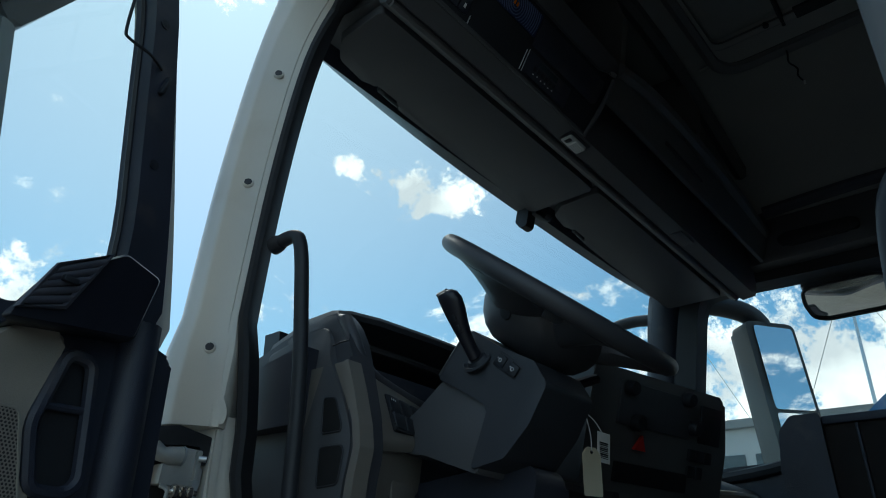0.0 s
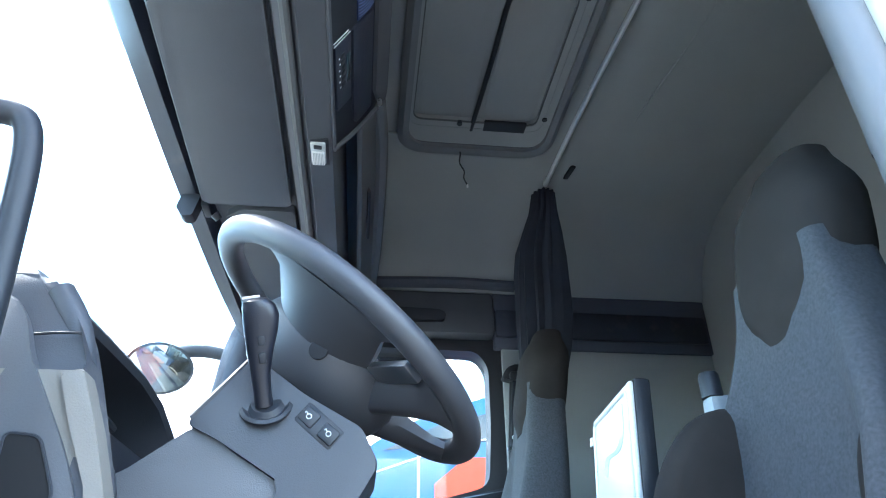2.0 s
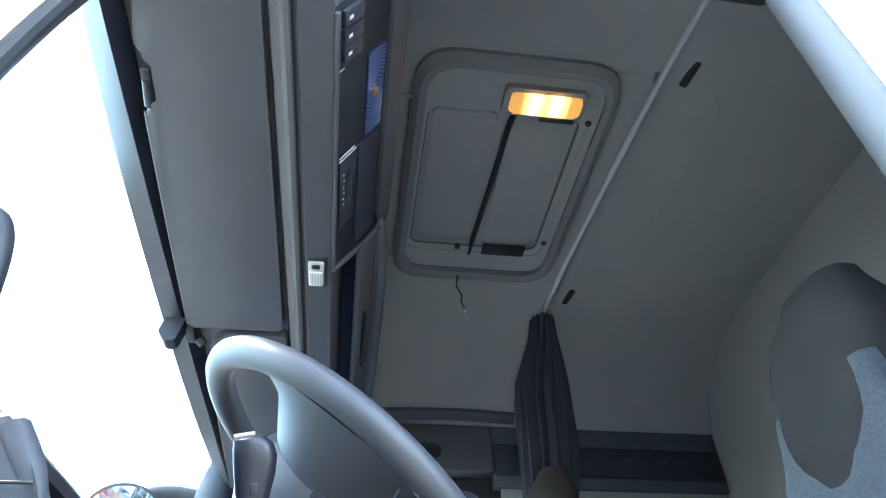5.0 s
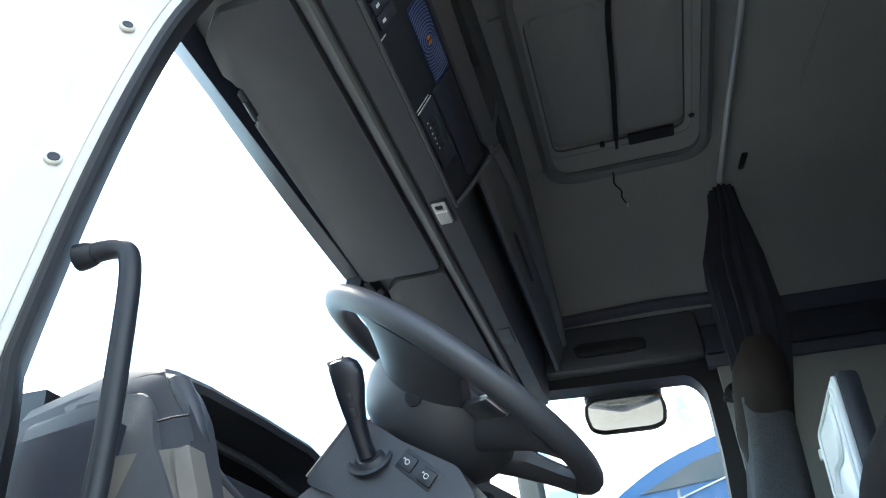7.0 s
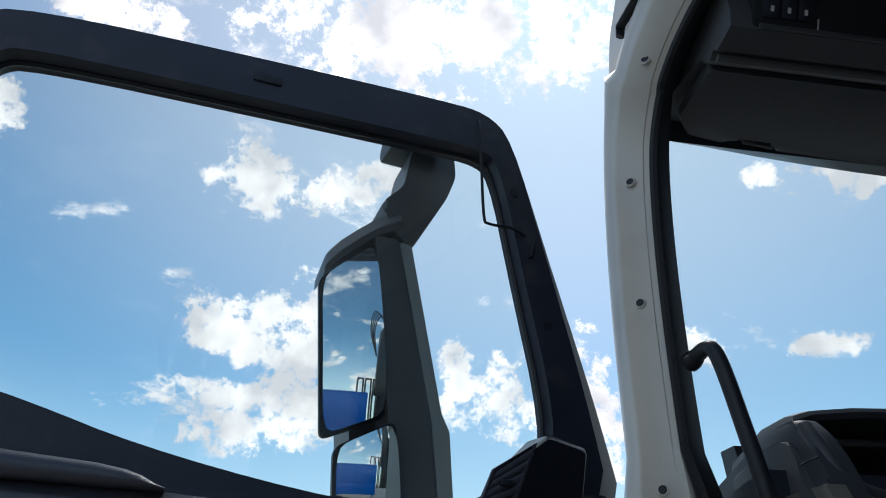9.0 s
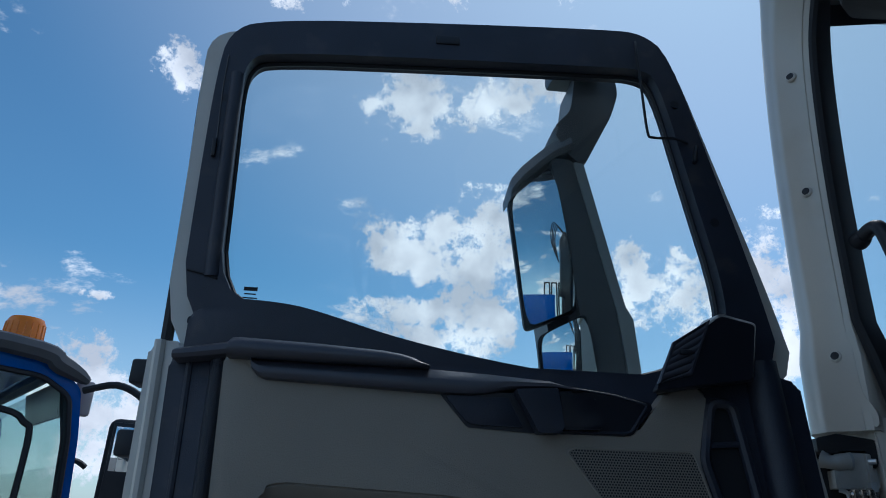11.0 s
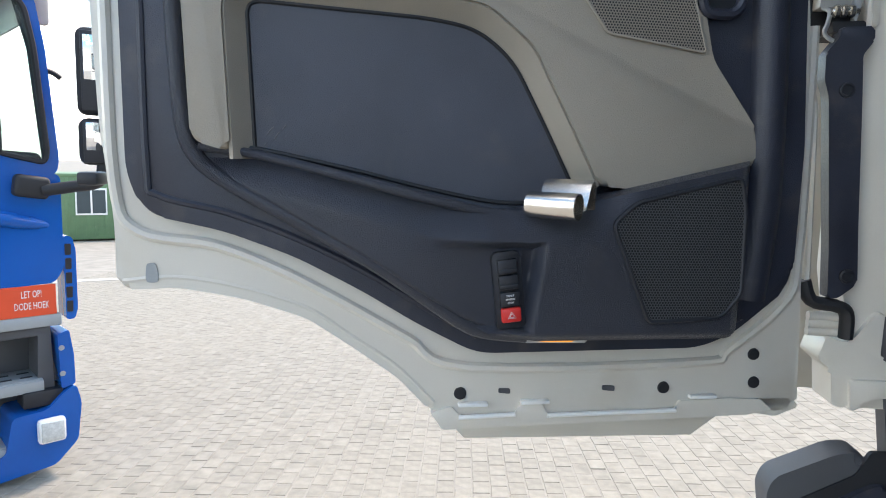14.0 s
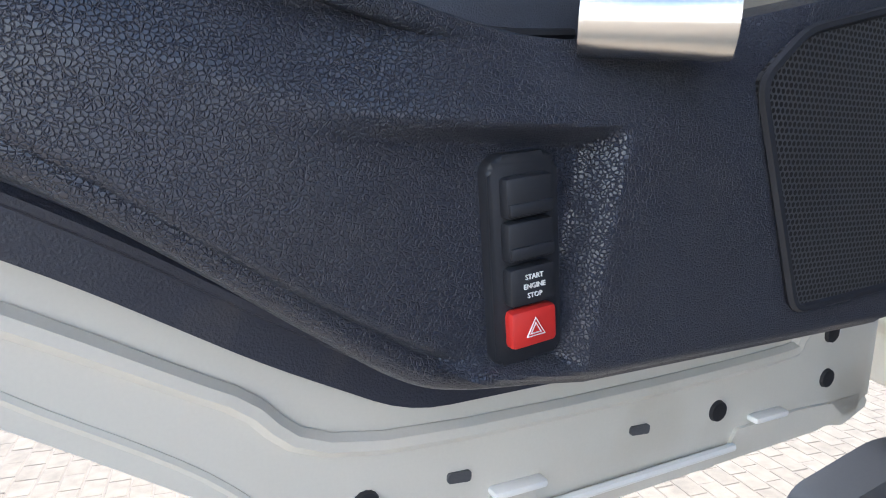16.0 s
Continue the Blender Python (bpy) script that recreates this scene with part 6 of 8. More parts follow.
    part("bay_lip", tube(lip, 0.013, 10), DASH, d, "dark rounded lip")
    part("felt_wall", loft([[(p.x, p.y, p.z + 0.006) for p in lip], [(p.x + 0.015, p.y + 0.05, p.z + 0.008) for p in lip], [(p.x + 0.05, p.y + 0.16, p.z - 0.05) for p in lip]], closed=False), MIDGREY, d, "grey felt lining")
    part("bay_vent", box((-0.90, -0.155, 2.185), (0.018, 0.04, 0.022), 0.004, (30, 0, 20)), SMOOTH, d)
    part("cluster_floor", span((-0.90, -0.14, 1.95), (-0.3, 0.14, 2.05), 0.01), BLACK, d)
    part("lower_panel", prism(fillet([(-0.13, 2.04), (-0.18, 1.9), (-0.14, 1.5), (0.1, 1.5), (0.1, 2.04)], 0.02), -0.73, -0.32, "x", bevel=0.01), BLACK, d)
    # instrument hood
    hood = []
    for x, y, z in ((-0.935, -0.135, 2.246), (-0.92, -0.115, 2.272), (-0.88, -0.104, 2.286), (-0.80, -0.10, 2.297), (-0.65, -0.10, 2.304), (-0.5, -0.105, 2.304), (-0.42, -0.115, 2.285), (-0.36, -0.13, 2.24), (-0.33, -0.14, 2.19)):
        hood.append([(x, y + dy, z + dz) for dy, dz in ((0.0, 0.0), (-0.006, -0.008), (0.0, -0.017), (0.09, -0.03), (0.19, -0.06), (0.24, -0.09), (0.20, -0.03), (0.09, 0.002), (0.02, 0.004))])
    part("instrument_hood", loft(hood), DASH, d, "dark grey instrument hood")
    part("hood_ledge", tube(curve([(-0.89, -0.03, 2.252), (-0.75, -0.025, 2.26), (-0.55, -0.025, 2.262), (-0.40, -0.04, 2.24)], 5), 0.008, 8), DARKGREY, d)
    part("cluster_face", prism([(0.07, 2.27), (0.02, 2.02), (0.09, 2.02), (0.12, 2.27)], -0.92, -0.34, "x"), SMOOTH, d, "black instrument face")
    for x in (-0.78, -0.52):
        part("gauge_ring", tube([Vector((x, 0.038, 2.145)) + 0.055 * (math.cos(a) * Vector((1, 0, 0)) + math.sin(a) * Vector((0, 0.19, 0.98))) for a in [2 * math.pi * j / 24 for j in range(24)]], 0.004, 6, closed=True), DARKGREY, d)
    for x, z in ((-0.87, 2.10), (-0.855, 2.085), (-0.84, 2.075)):
        part("bay_button", box((x, -0.06, z), (0.011, 0.008, 0.011), 0.003, (-30, 0, 0)), DARKGREY, d)
    part("dash_top", prism([(-0.1, 2.19), (0.26, 2.13), (0.26, 2.05), (-0.1, 2.05)], -0.98, 0.96, "x"), BLACK, d, "black dash top")
    # centre panel, turned to the driver
    C = Matrix.Translation((-0.09, -0.33, 2.185)) @ Matrix.Rotation(radians(-13), 4, "Z") @ Matrix.Rotation(radians(16), 4, "X")
    panel = part("centre_panel", prism(fillet([(-0.25, -0.16), (0.255, -0.16), (0.265, -0.02), (0.24, 0.115), (-0.25, 0.115)], 0.02), 0.15, -0.03, "y", bevel=0.01), MIDGREY, d, "dark grey centre panel", m=C)
    part("display", box((0.185, -0.032, 0.035), (0.085, 0.008, 0.095), 0.003), SMOOTH, panel, m=C)
    part("radio", box((-0.03, -0.032, 0.04), (0.26, 0.01, 0.1), 0.004), DARKGREY, panel, "dark grey radio", m=C)
    for x, z in ((-0.135, 0.075), (0.075, 0.085), (-0.1, 0.0), (0.11, 0.02)):
        part("knob", lathe([(0.0, 0.024), (0.015, 0.024), (0.018, 0.02), (0.019, 0.0), (0.0, 0.0)], C @ axis_turn((x, -0.034, z), (0, -1, 0)), 16), SMOOTH, panel)
    for k in range(5):
        part("key", box((0.12 + 0.032 * (k % 3), -0.034, -0.045 - 0.04 * (k // 3)), (0.028, 0.008, 0.03), 0.003), SMOOTH, panel, m=C)
    part("hazard_key", prism([(-0.095, -0.06), (-0.055, -0.06), (-0.07, -0.025)], -0.028, -0.038), RED, panel, "red triangular hazard key", m=C)
    part("slot_tray", box((-0.02, -0.03, -0.115), (0.26, 0.014, 0.045), 0.004), RUBBER, panel, m=C)
    part("passenger_dash", prism(fillet([(-0.28, 2.09), (-0.24, 2.16), (0.1, 2.2), (0.1, 1.6), (-0.22, 1.6)], 0.03), 0.16, 0.93, "x", bevel=0.012), MIDGREY, d, "grey passenger side dash")
    part("grab_lip", tube(curve([(0.2, -0.3, 2.06), (0.3, -0.36, 2.07), (0.5, -0.36, 2.08), (0.6, -0.3, 2.08)], 5), 0.014, 8), GREIGE, d)
    return d


make_dash()

k = thing("key_tag", "cream card tag hanging from the ignition key", "tag", (-0.53, -0.41, 2.02))
KEY = Matrix.Translation((-0.53, -0.41, 2.015)) @ Matrix.Rotation(radians(-25), 4, "Z")
part("card", prism(fillet([(-0.02, -0.043), (0.02, -0.043), (0.02, 0.03), (0.01, 0.043), (-0.01, 0.043), (-0.02, 0.03)], 0.003), 0.0007, -0.0007), PAPER, k, "cream card", m=KEY)
part("eyelet", lathe([(0.0, 0.001), (0.003, 0.001), (0.003, 0.0), (0.0, 0.0)], KEY @ axis_turn((0, -0.0008, 0.034), (0, -1, 0)), 10), INK, k)
part("string", tube(curve([(-0.53, -0.411, 2.049), (-0.528, -0.41, 2.08), (-0.53, -0.405, 2.11), (-0.535, -0.40, 2.135)], 5), 0.0012, 5), PRINT, k)
b = thing("barcode_tag", "white paper label with a printed bar code", "label", (-0.5, -0.41, 2.05))
part("paper", box((-0.497, -0.418, 2.062), (0.03, 0.0012, 0.056), 0, (0, 6, -20)), LABEL, b, "white paper")
for i in range(9):
    part("bar", box((-0.500 + 0.0004 * i, -0.4192, 2.042 + 0.0035 * i), (0.02, 0.0006, 0.0012 + 0.0008 * (i % 3)), 0, (0, 6, -20)), INK, b)
part("loop", tube(curve([(-0.495, -0.416, 2.09), (-0.51, -0.41, 2.11), (-0.525, -0.40, 2.125)], 4), 0.0012, 5), PRINT, b)


# ---- seats and what stands between them ----
def seat_back(cx, w, y0, z0, y1, z1, th):
    """A padded back rest: a row of rounded sections from the cushion to the shoulders."""
    rows = []
    for i in range(17):
        s = i / 16
        half = w * (0.5 + 0.06 * math.sin(math.pi * min(1, s * 1.6)) - 0.20 * ease(0.5, 1.0, s))
        y, z = y0 + (y1 - y0) * s - 0.02 * math.sin(math.pi * s), z0 + (z1 - z0) * s
        wing = 0.075 * (1 - ease(0.3, 0.9, s)) + 0.02
        ln = []
        for j in range(40):
            a = 2 * math.pi * j / 40
            c, sn = math.cos(a), math.sin(a)
            px = half * math.copysign(abs(c) ** 0.6, c)
            edge = ease(0.55, 1.0, abs(px) / half)
            py = th / 2 * math.copysign(abs(sn) ** 0.7, sn) + (wing * edge if sn >= 0 else 0.0)
            ln.append((cx + px, y + py, z))
        rows.append(ln)
    return rows


def make_seat(cx, w, dy, label, armrest, top=2.68):
    s = thing("truck_seat", label, "truck seat", (cx, dy - 0.9, 1.36), group="cab seats")
    bk = part("backrest", loft(seat_back(cx, w * 0.94, dy - 1.075, 1.80, dy - 1.20, top - 0.20, 0.14)), SEATCLOTH, s, "grey woven backrest")
    line = [(-1.0, 1.80), (-0.955, 1.92), (-0.94, 2.05), (-0.965, 2.16), (-1.03, 2.25), (-1.11, 2.278), (-1.175, 2.24), (-1.19, 2.1), (-1.15, 1.92), (-1.08, 1.80)]
    for sx in (-1, 1):
        rows = []
        for i in range(11):
            a = math.pi * i / 10
            f, off = (0.72 + 0.28 * math.sin(a) ** 0.6) * (0.86 if sx < 0 else 1.0), 0.045 * math.cos(a)
            rows.append([(cx + sx * (w * 0.41 + off), dy - 1.07 - (0.09 if sx < 0 else 0) + (q.x + 1.07) * f, 2.04 + (q.y - 2.04) * f) for q in curve([(y, z, 0) for y, z in line], 4, True)])
        part("side_bolster", loft(rows), SEATSIDE, bk, "dark side bolster")
    rows = []
    for i in range(15):
        t = i / 14
        z = top - 0.35 + 0.35 * t
        half = 0.14 * (0.42 + 0.58 * ease(-0.1, 0.4, t)) * (1 - 0.42 * ease(0.6, 1.05, t))
        yc, th = dy - 1.175 - 0.06 * t, 0.080 * (0.75 + 0.25 * ease(0, 0.2, t)) * (1 - 0.4 * ease(0.75, 1, t))
        rows.append([(cx + half * math.copysign(abs(math.cos(a)) ** 0.7, math.cos(a)), yc + th * math.copysign(abs(math.sin(a)) ** 0.8, math.sin(a)), z) for a in [2 * math.pi * j / 32 for j in range(32)]])
    part("headrest", loft(rows), SEATSIDE, s, "dark cloth headrest")
    cush = [[(cx + x * f, y + dy, z) for x, z in ((-w / 2, 1.68), (-w / 2, 1.76), (-w * 0.4, 1.80), (-w * 0.25, 1.78), (0, 1.775), (w * 0.25, 1.78), (w * 0.4, 1.80), (w / 2, 1.76), (w / 2, 1.68), (0, 1.66))] for y, f in ((-1.1, 0.95), (-0.95, 1.0), (-0.75, 1.0), (-0.6, 0.97), (-0.55, 0.85))]
    part("cushion", loft(cush), SEATCLOTH, s, "grey woven seat cushion")
    part("base", span((cx - 0.2, dy - 1.05, 1.36), (cx + 0.2, dy - 0.62, 1.68), 0.03), SMOOTH, s, "black seat base")
    if armrest:
        r = part("folded_armrest", box((-0.385, dy - 1.15, 2.21), (0.045, 0.06, 0.24), 0.012), HALL, s, "pale folded armrest")
        part("adjust_knob", lathe([(0.0, 0.05), (0.017, 0.05), (0.02, 0.044), (0.021, 0.0), (0.0, 0.0)], Matrix.Translation((-0.388, dy - 1.135, 2.325)), 16), SMOOTH, r)
        part("rest_bolt", lathe([(0.0, 0.002), (0.008, 0.002), (0.009, 0.0), (0.0, 0.0)], axis_turn((-0.4085, dy - 1.135, 2.28), (-1, 0, 0)), 12), SMOOTH, r)
    return s


make_seat(-0.655, 0.46, 0.0, "driver's seat in grey woven cloth with dark side bolsters", True)
make_seat(0.56, 0.42, 0.15, "passenger seat in grey woven cloth with dark side bolsters", False, 2.84)
t = thing("middle_console", "dark folded middle seat back with a steel latch strip", "console", (-0.1, -0.85, 1.36))
part("body", span((-0.15, -1.12, 1.36), (0.22, -0.70, 2.145), 0.012), SEATSIDE, t)
part("front_cap", prism(fillet([(-0.63, 2.05), (-0.64, 2.13), (-0.665, 2.158), (-0.72, 2.158), (-0.725, 1.9), (-0.64, 1.92)], 0.008), -0.165, -0.06, "x", bevel=0.006), BLACK, t, "black end cap")
part("top_lip", span((-0.16, -1.14, 2.135), (0.2, -0.72, 2.152), 0.004), BLACK, t)
for y in (-0.78, -0.88, -0.98, -1.08):
    part("rib", box((-0.152, y, 2.05), (0.008, 0.006, 0.17), 0.002), BLACK, t)
st = part("latch_strip", box((-0.158, -0.93, 2.0), (0.006, 0.22, 0.05), 0.002), STEEL, t, "bright steel latch strip")
part("strip_hole", lathe([(0.0, 0.0), (0.007, 0.0), (0.007, 0.003), (0.0, 0.003)], axis_turn((-0.1605, -0.865, 2.0), (-1, 0, 0)), 12), INK, st)
x = thing("cool_box_lid", "open lid of a cool box, white moulded inner side, standing upright", "lid", (0.0, -1.09, 2.15))
L = Matrix.Translation((-0.02, -1.055, 2.13)) @ Matrix.Rotation(radians(4), 4, "X") @ Matrix.Rotation(radians(-4), 4, "Z")
part("shell", box((0, -0.02, 0.15), (0.35, 0.04, 0.31), 0.01), SMOOTH, x, "dark lid shell", m=L)
part("liner", box((0, 0.004, 0.15), (0.335, 0.012, 0.295), 0.006), BOX_WHITE, x, "white moulded liner", m=L)
part("liner_rib", tube([(px, 0.012, pz) for px, pz in fillet([(-0.15, 0.02), (0.15, 0.02), (0.15, 0.28), (-0.15, 0.28)], 0.02)], 0.004, 6, closed=True), BOX_WHITE, x, m=L)
part("liner_relief", tube(curve([(-0.1, 0.011, 0.26), (-0.1, 0.011, 0.2), (-0.06, 0.011, 0.17), (0.03, 0.011, 0.17), (0.06, 0.011, 0.13)], 4), 0.008, 6), BOX_WHITE, x, m=L)
part("liner_tab", box((0.165, 0.014, 0.24), (0.018, 0.012, 0.024), 0.003), BOX_WHITE, x, m=L)
for nm, pts, lab in (("seat_belt", [(0.862, -1.05, 2.79), (0.85, -1.04, 2.6), (0.835, -1.03, 2.4), (0.8, -1.0, 2.1)], "grey seat belt hanging beside the far seat"), ("seat_belt", [(-0.985, -1.15, 2.34), (-0.955, -1.14, 2.26), (-0.945, -1.12, 2.1), (-0.95, -1.1, 1.7)], "grey seat belt hanging from the rear pillar guide")):
    bl = thing(nm, lab, "seat belt", pts[-1], group="seat belts")
    part("webbing", tube(curve(pts, 5), 0.024, 8, flat=0.07, up=(0.3, -1, 0)), CURTAIN, bl)
    g = part("guide", box((pts[0][0], pts[0][1], pts[0][2] + 0.01), (0.05, 0.075, 0.035), 0.012), SMOOTH, bl, "black belt guide")
    part("buckle_tongue", box((pts[1][0] - 0.01, pts[1][1] + 0.01, pts[1][2] - 0.04), (0.02, 0.045, 0.012), 0.003), RAIL, bl)
p = thing("belt_tower", "black height adjuster of the seat belt on the rear pillar", "belt adjuster", (-1.0, -1.12, 2.3))
part("housing", box((-1.0, -1.13, 2.36), (0.03, 0.06, 0.22), 0.01), SMOOTH, p)
part("cap", lathe([(0.0, 0.045), (0.02, 0.045), (0.023, 0.04), (0.024, 0.0), (0.0, 0.0)], Matrix.Translation((-0.985, -1.115, 2.46)), 16), SMOOTH, p, "ribbed black cap")
for z in (2.40, 2.43):
    part("bolt", lathe([(0.0, 0.004), (0.008, 0.003), (0.009, 0.0), (0.0, 0.0)], axis_turn((-1.0, -1.0995, z), (0, 1, 0)), 12), STEEL, p)

p = thing("belt_tower", "black belt pillar with a rounded guide beside the far window", "belt adjuster", (0.86, -1.05, 2.5))
part("housing", box((0.885, -1.05, 2.60), (0.05, 0.085, 0.50), 0.018, (4, 0, 0)), SMOOTH, p)
part("guide_arm", prism(fillet([(-1.115, 2.80), (-1.10, 2.835), (-1.05, 2.855), (-1.005, 2.835), (-0.985, 2.795), (-1.02, 2.785)], 0.012), 0.90, 0.855, "x", bevel=0.008), SMOOTH, p, "rounded belt guide")
part("belt_latch", tube([(0.85, -0.99, 2.52), (0.85, -1.05, 2.515), (0.852, -1.08, 2.52)], 0.006, 8), RAIL, p, "small bright latch")


# ---- mirrors on the far side ----
def make_far_mirror():
    m = thing("far_door_mirror", "dark grey truck mirror outside the far window, two glasses", "mirror", (1.2, -0.2, 2.3))
    part("arm", tube(curve([(1.04, -0.03, 2.95), (1.12, -0.1, 2.97), (1.22, -0.2, 2.95), (1.29, -0.25, 2.90), (1.30, -0.26, 2.8)], 5), 0.045, 10), DARKGREY, m)
    G = Matrix(((0.831, 0.556, 0.0, 1.28), (-0.556, 0.831, 0.08, -0.3155), (0.0, -0.066, 0.997, 2.69), (0, 0, 0, 1)))
    part("housing", prism(fillet([(-0.13, 0.20), (0.118, 0.21), (0.12, -0.36), (0.09, -0.42), (-0.125, -0.44)], 0.035, 5), 0.004, 0.11, "y", bevel=0.02, seg=3), MIDGREY, m, m=G)
    part("main_glass", prism(fillet([(-0.097, 0.18), (0.097, 0.185), (0.097, -0.175), (-0.097, -0.185)], 0.016), 0.004, -0.003, "y"), MIRROR, m, "mirror glass", m=G)
    part("wide_glass", prism(fillet([(-0.097, -0.20), (0.097, -0.19), (0.09, -0.36), (-0.097, -0.40)], 0.016), 0.004, -0.003, "y"), MIRROR, m, "wide-angle mirror glass", m=G)
    k = thing("kerb_mirror", "rounded kerb mirror hanging outside the far window", "mirror", (1.1, -0.66, 2.9))
    part("bracket", tube([(1.07, -0.64, 3.01), (1.1, -0.64, 2.95)], 0.035, 10), SMOOTH, k)
    rim = [(-0.78, 2.985), (-0.50, 2.985), (-0.48, 2.935), (-0.52, 2.89), (-0.60, 2.88), (-0.68, 2.88), (-0.76, 2.89), (-0.80, 2.935)]
    part("shell", prism(fillet(rim, 0.02), 1.14, 1.06, "x", bevel=0.02), SMOOTH, k, "black mirror shell")
    G = Matrix.Translation((1.115, -0.64, 2.91)) @ Matrix.Rotation(radians(-58), 4, "Y")
    pane = [(-0.155, 0.0), (-0.145, -0.07), (-0.10, -0.092), (0.10, -0.092), (0.145, -0.07), (0.155, 0.0), (0.145, 0.06), (0.11, 0.078), (-0.11, 0.078), (-0.145, 0.06)]
    rows = []
    for i in range(9):
        r = i / 8
        rows.append([(-0.046 - 0.012 * (1 - r * r), y * r, z * r) for y, z in fillet(pane, 0.02)] if i else [(-0.058, y * 0.01, z * 0.01) for y, z in fillet(pane, 0.02)])
    part("glass", loft(rows), MIRROR, k, "domed mirror glass", m=G)
    part("glass_rim", tube([(-0.05, y, z) for y, z in fillet(pane, 0.02)], 0.007, 6, closed=True), SMOOTH, k, m=G)


make_far_mirror()
f = thing("front_mirror", "dark front mirror on a bent arm outside the windscreen corner", "mirror", (0.88, 0.3, 2.8))
AIM = axis_turn((0.87, 0.31, 2.80), (-0.75, -0.35, -0.55)) @ Matrix.Diagonal((1, 0.8, 1, 1))
part("arm", tube(curve([(1.06, 0.13, 2.93), (1.03, 0.2, 2.93), (0.97, 0.27, 2.90), (0.92, 0.31, 2.85)], 5), 0.026, 10), DARKGREY, f)
part("shell", lathe([(0.0, -0.05), (0.07, -0.045), (0.118, -0.01), (0.124, 0.015), (0.0, 0.02)], AIM, 24), DARKGREY, f)
part("glass", lathe([(0.0, 0.03), (0.07, 0.026), (0.112, 0.016), (0.0, 0.012)], AIM, 24), MIRROR, f, "round mirror glass")


# ---- hinges and step beside the door ----
h = thing("hinge_block", "grey steel upper hinge in a dark recess of the jamb", "hinge", (-1.1, 0.0, 1.9), group="jamb hinges")
part("recess", prism(fillet([(-1.156, 2.022), (-1.060, 2.022), (-1.060, 1.90), (-1.150, 1.90)], 0.006), 0.10, 0.03), RUBBER, h, "dark recess")
part("rubber_cap", prism(fillet([(-1.160, 2.024), (-1.125, 2.032), (-1.062, 2.022), (-1.066, 1.979), (-1.073, 1.975), (-1.082, 1.979), (-1.080, 2.004), (-1.118, 2.003), (-1.135, 1.998), (-1.160, 2.0)], 0.004), 0.03, -0.004, bevel=0.002), RUBBER, h, "black rubber cap")
part("leaf", prism(fillet([(-1.107, 2.0), (-1.079, 1.999), (-1.077, 1.974), (-1.070, 1.972), (-1.069, 1.943), (-1.139, 1.940), (-1.138, 1.971), (-1.108, 1.973)], 0.002), 0.04, -0.002, bevel=0.003), HINGEGREY, h, "pale cast hinge leaf")
part("leaf_rib", prism(fillet([(-1.087, 1.998), (-1.079, 1.998), (-1.078, 1.952), (-1.086, 1.950)], 0.002), 0.0, -0.010, bevel=0.002), HINGEGREY, h)
part("side_tab", prism(fillet([(-1.072, 1.976), (-1.062, 1.975), (-1.061, 1.944), (-1.072, 1.942)], 0.002), 0.045, 0.012, bevel=0.002), HINGEGREY, h)
part("knuckle", tube(curve([(-1.156, 0.004, 1.990), (-1.142, -0.002, 1.984), (-1.128, -0.003, 1.984), (-1.111, -0.003, 1.986)], 4), [0.016, 0.0155, 0.014, 0.0125, 0.012, 0.012, 0.013, 0.014, 0.014, 0.014, 0.014, 0.0145, 0.0145][:13], 14), HINGEGREY, h, "pale cast knuckle")
part("knuckle_ring", tube([(-1.113, -0.003, 1.986), (-1.109, -0.003, 1.986)], 0.0155, 14), HALL, h)
part("pin", tube([(-1.084, -0.010, 1.985), (-1.074, -0.016, 1.985)], 0.005, 10), RAIL, h, "bright hinge pin")
part("roller_shaft", tube([(-1.126, -0.012, 1.931), (-1.080, -0.012, 1.932)], 0.006, 10), STEEL, h)
for x in (-1.117, -1.105, -1.093):
    part("roller", lathe([(0.0, -0.005), (0.0085, -0.0052), (0.0108, -0.003), (0.0108, 0.003), (0.0085, 0.0052), (0.0, 0.005)], axis_turn((x, -0.014, 1.9315), (1, 0, 0.02)), 14), STEEL, h, "bright steel roller ring")
part("roller_fork", prism(fillet([(-1.090, 1.951), (-1.078, 1.952), (-1.080, 1.936), (-1.084, 1.914), (-1.089, 1.918)], 0.002), -0.004, -0.016, bevel=0.002), HALL, h, "worn steel fork")
part("hook", tube(curve([(-1.138, -0.006, 1.938), (-1.126, -0.010, 1.932), (-1.128, -0.012, 1.912), (-1.132, -0.012, 1.896), (-1.118, -0.012, 1.884), (-1.10, -0.012, 1.880)], 4), 0.005, 8, flat=0.6), HINGEGREY, h, "thin pale hook")
part("tongue", prism(fillet([(-1.124, 1.914), (-1.070, 1.916), (-1.068, 1.900), (-1.120, 1.896)], 0.003), 0.03, -0.018, bevel=0.003), RUBBER, h)
part("guide_strip", prism(fillet([(-1.064, 2.036), (-1.056, 2.038), (-1.050, 2.03), (-1.047, 1.91), (-1.056, 1.905), (-1.062, 1.97)], 0.004), 0.03, -0.014, bevel=0.003), WHITE, h, "white guide strip")
h = thing("hinge_block", "white painted lower hinge bracket with a black check strap", "hinge", (-1.05, 0.0, 1.35), group="jamb hinges")
part("bracket", prism(fillet([(-1.078, 1.372), (-1.05, 1.362), (-1.035, 1.365), (-1.0, 1.418), (-0.985, 1.418), (-0.985, 1.335), (-0.94, 1.318), (-0.94, 1.295), (-1.0, 1.29), (-1.035, 1.24), (-1.058, 1.245), (-1.065, 1.31), (-1.09, 1.33)], 0.006), 0.06, -0.018, bevel=0.005), WHITE, h, "white cast bracket")
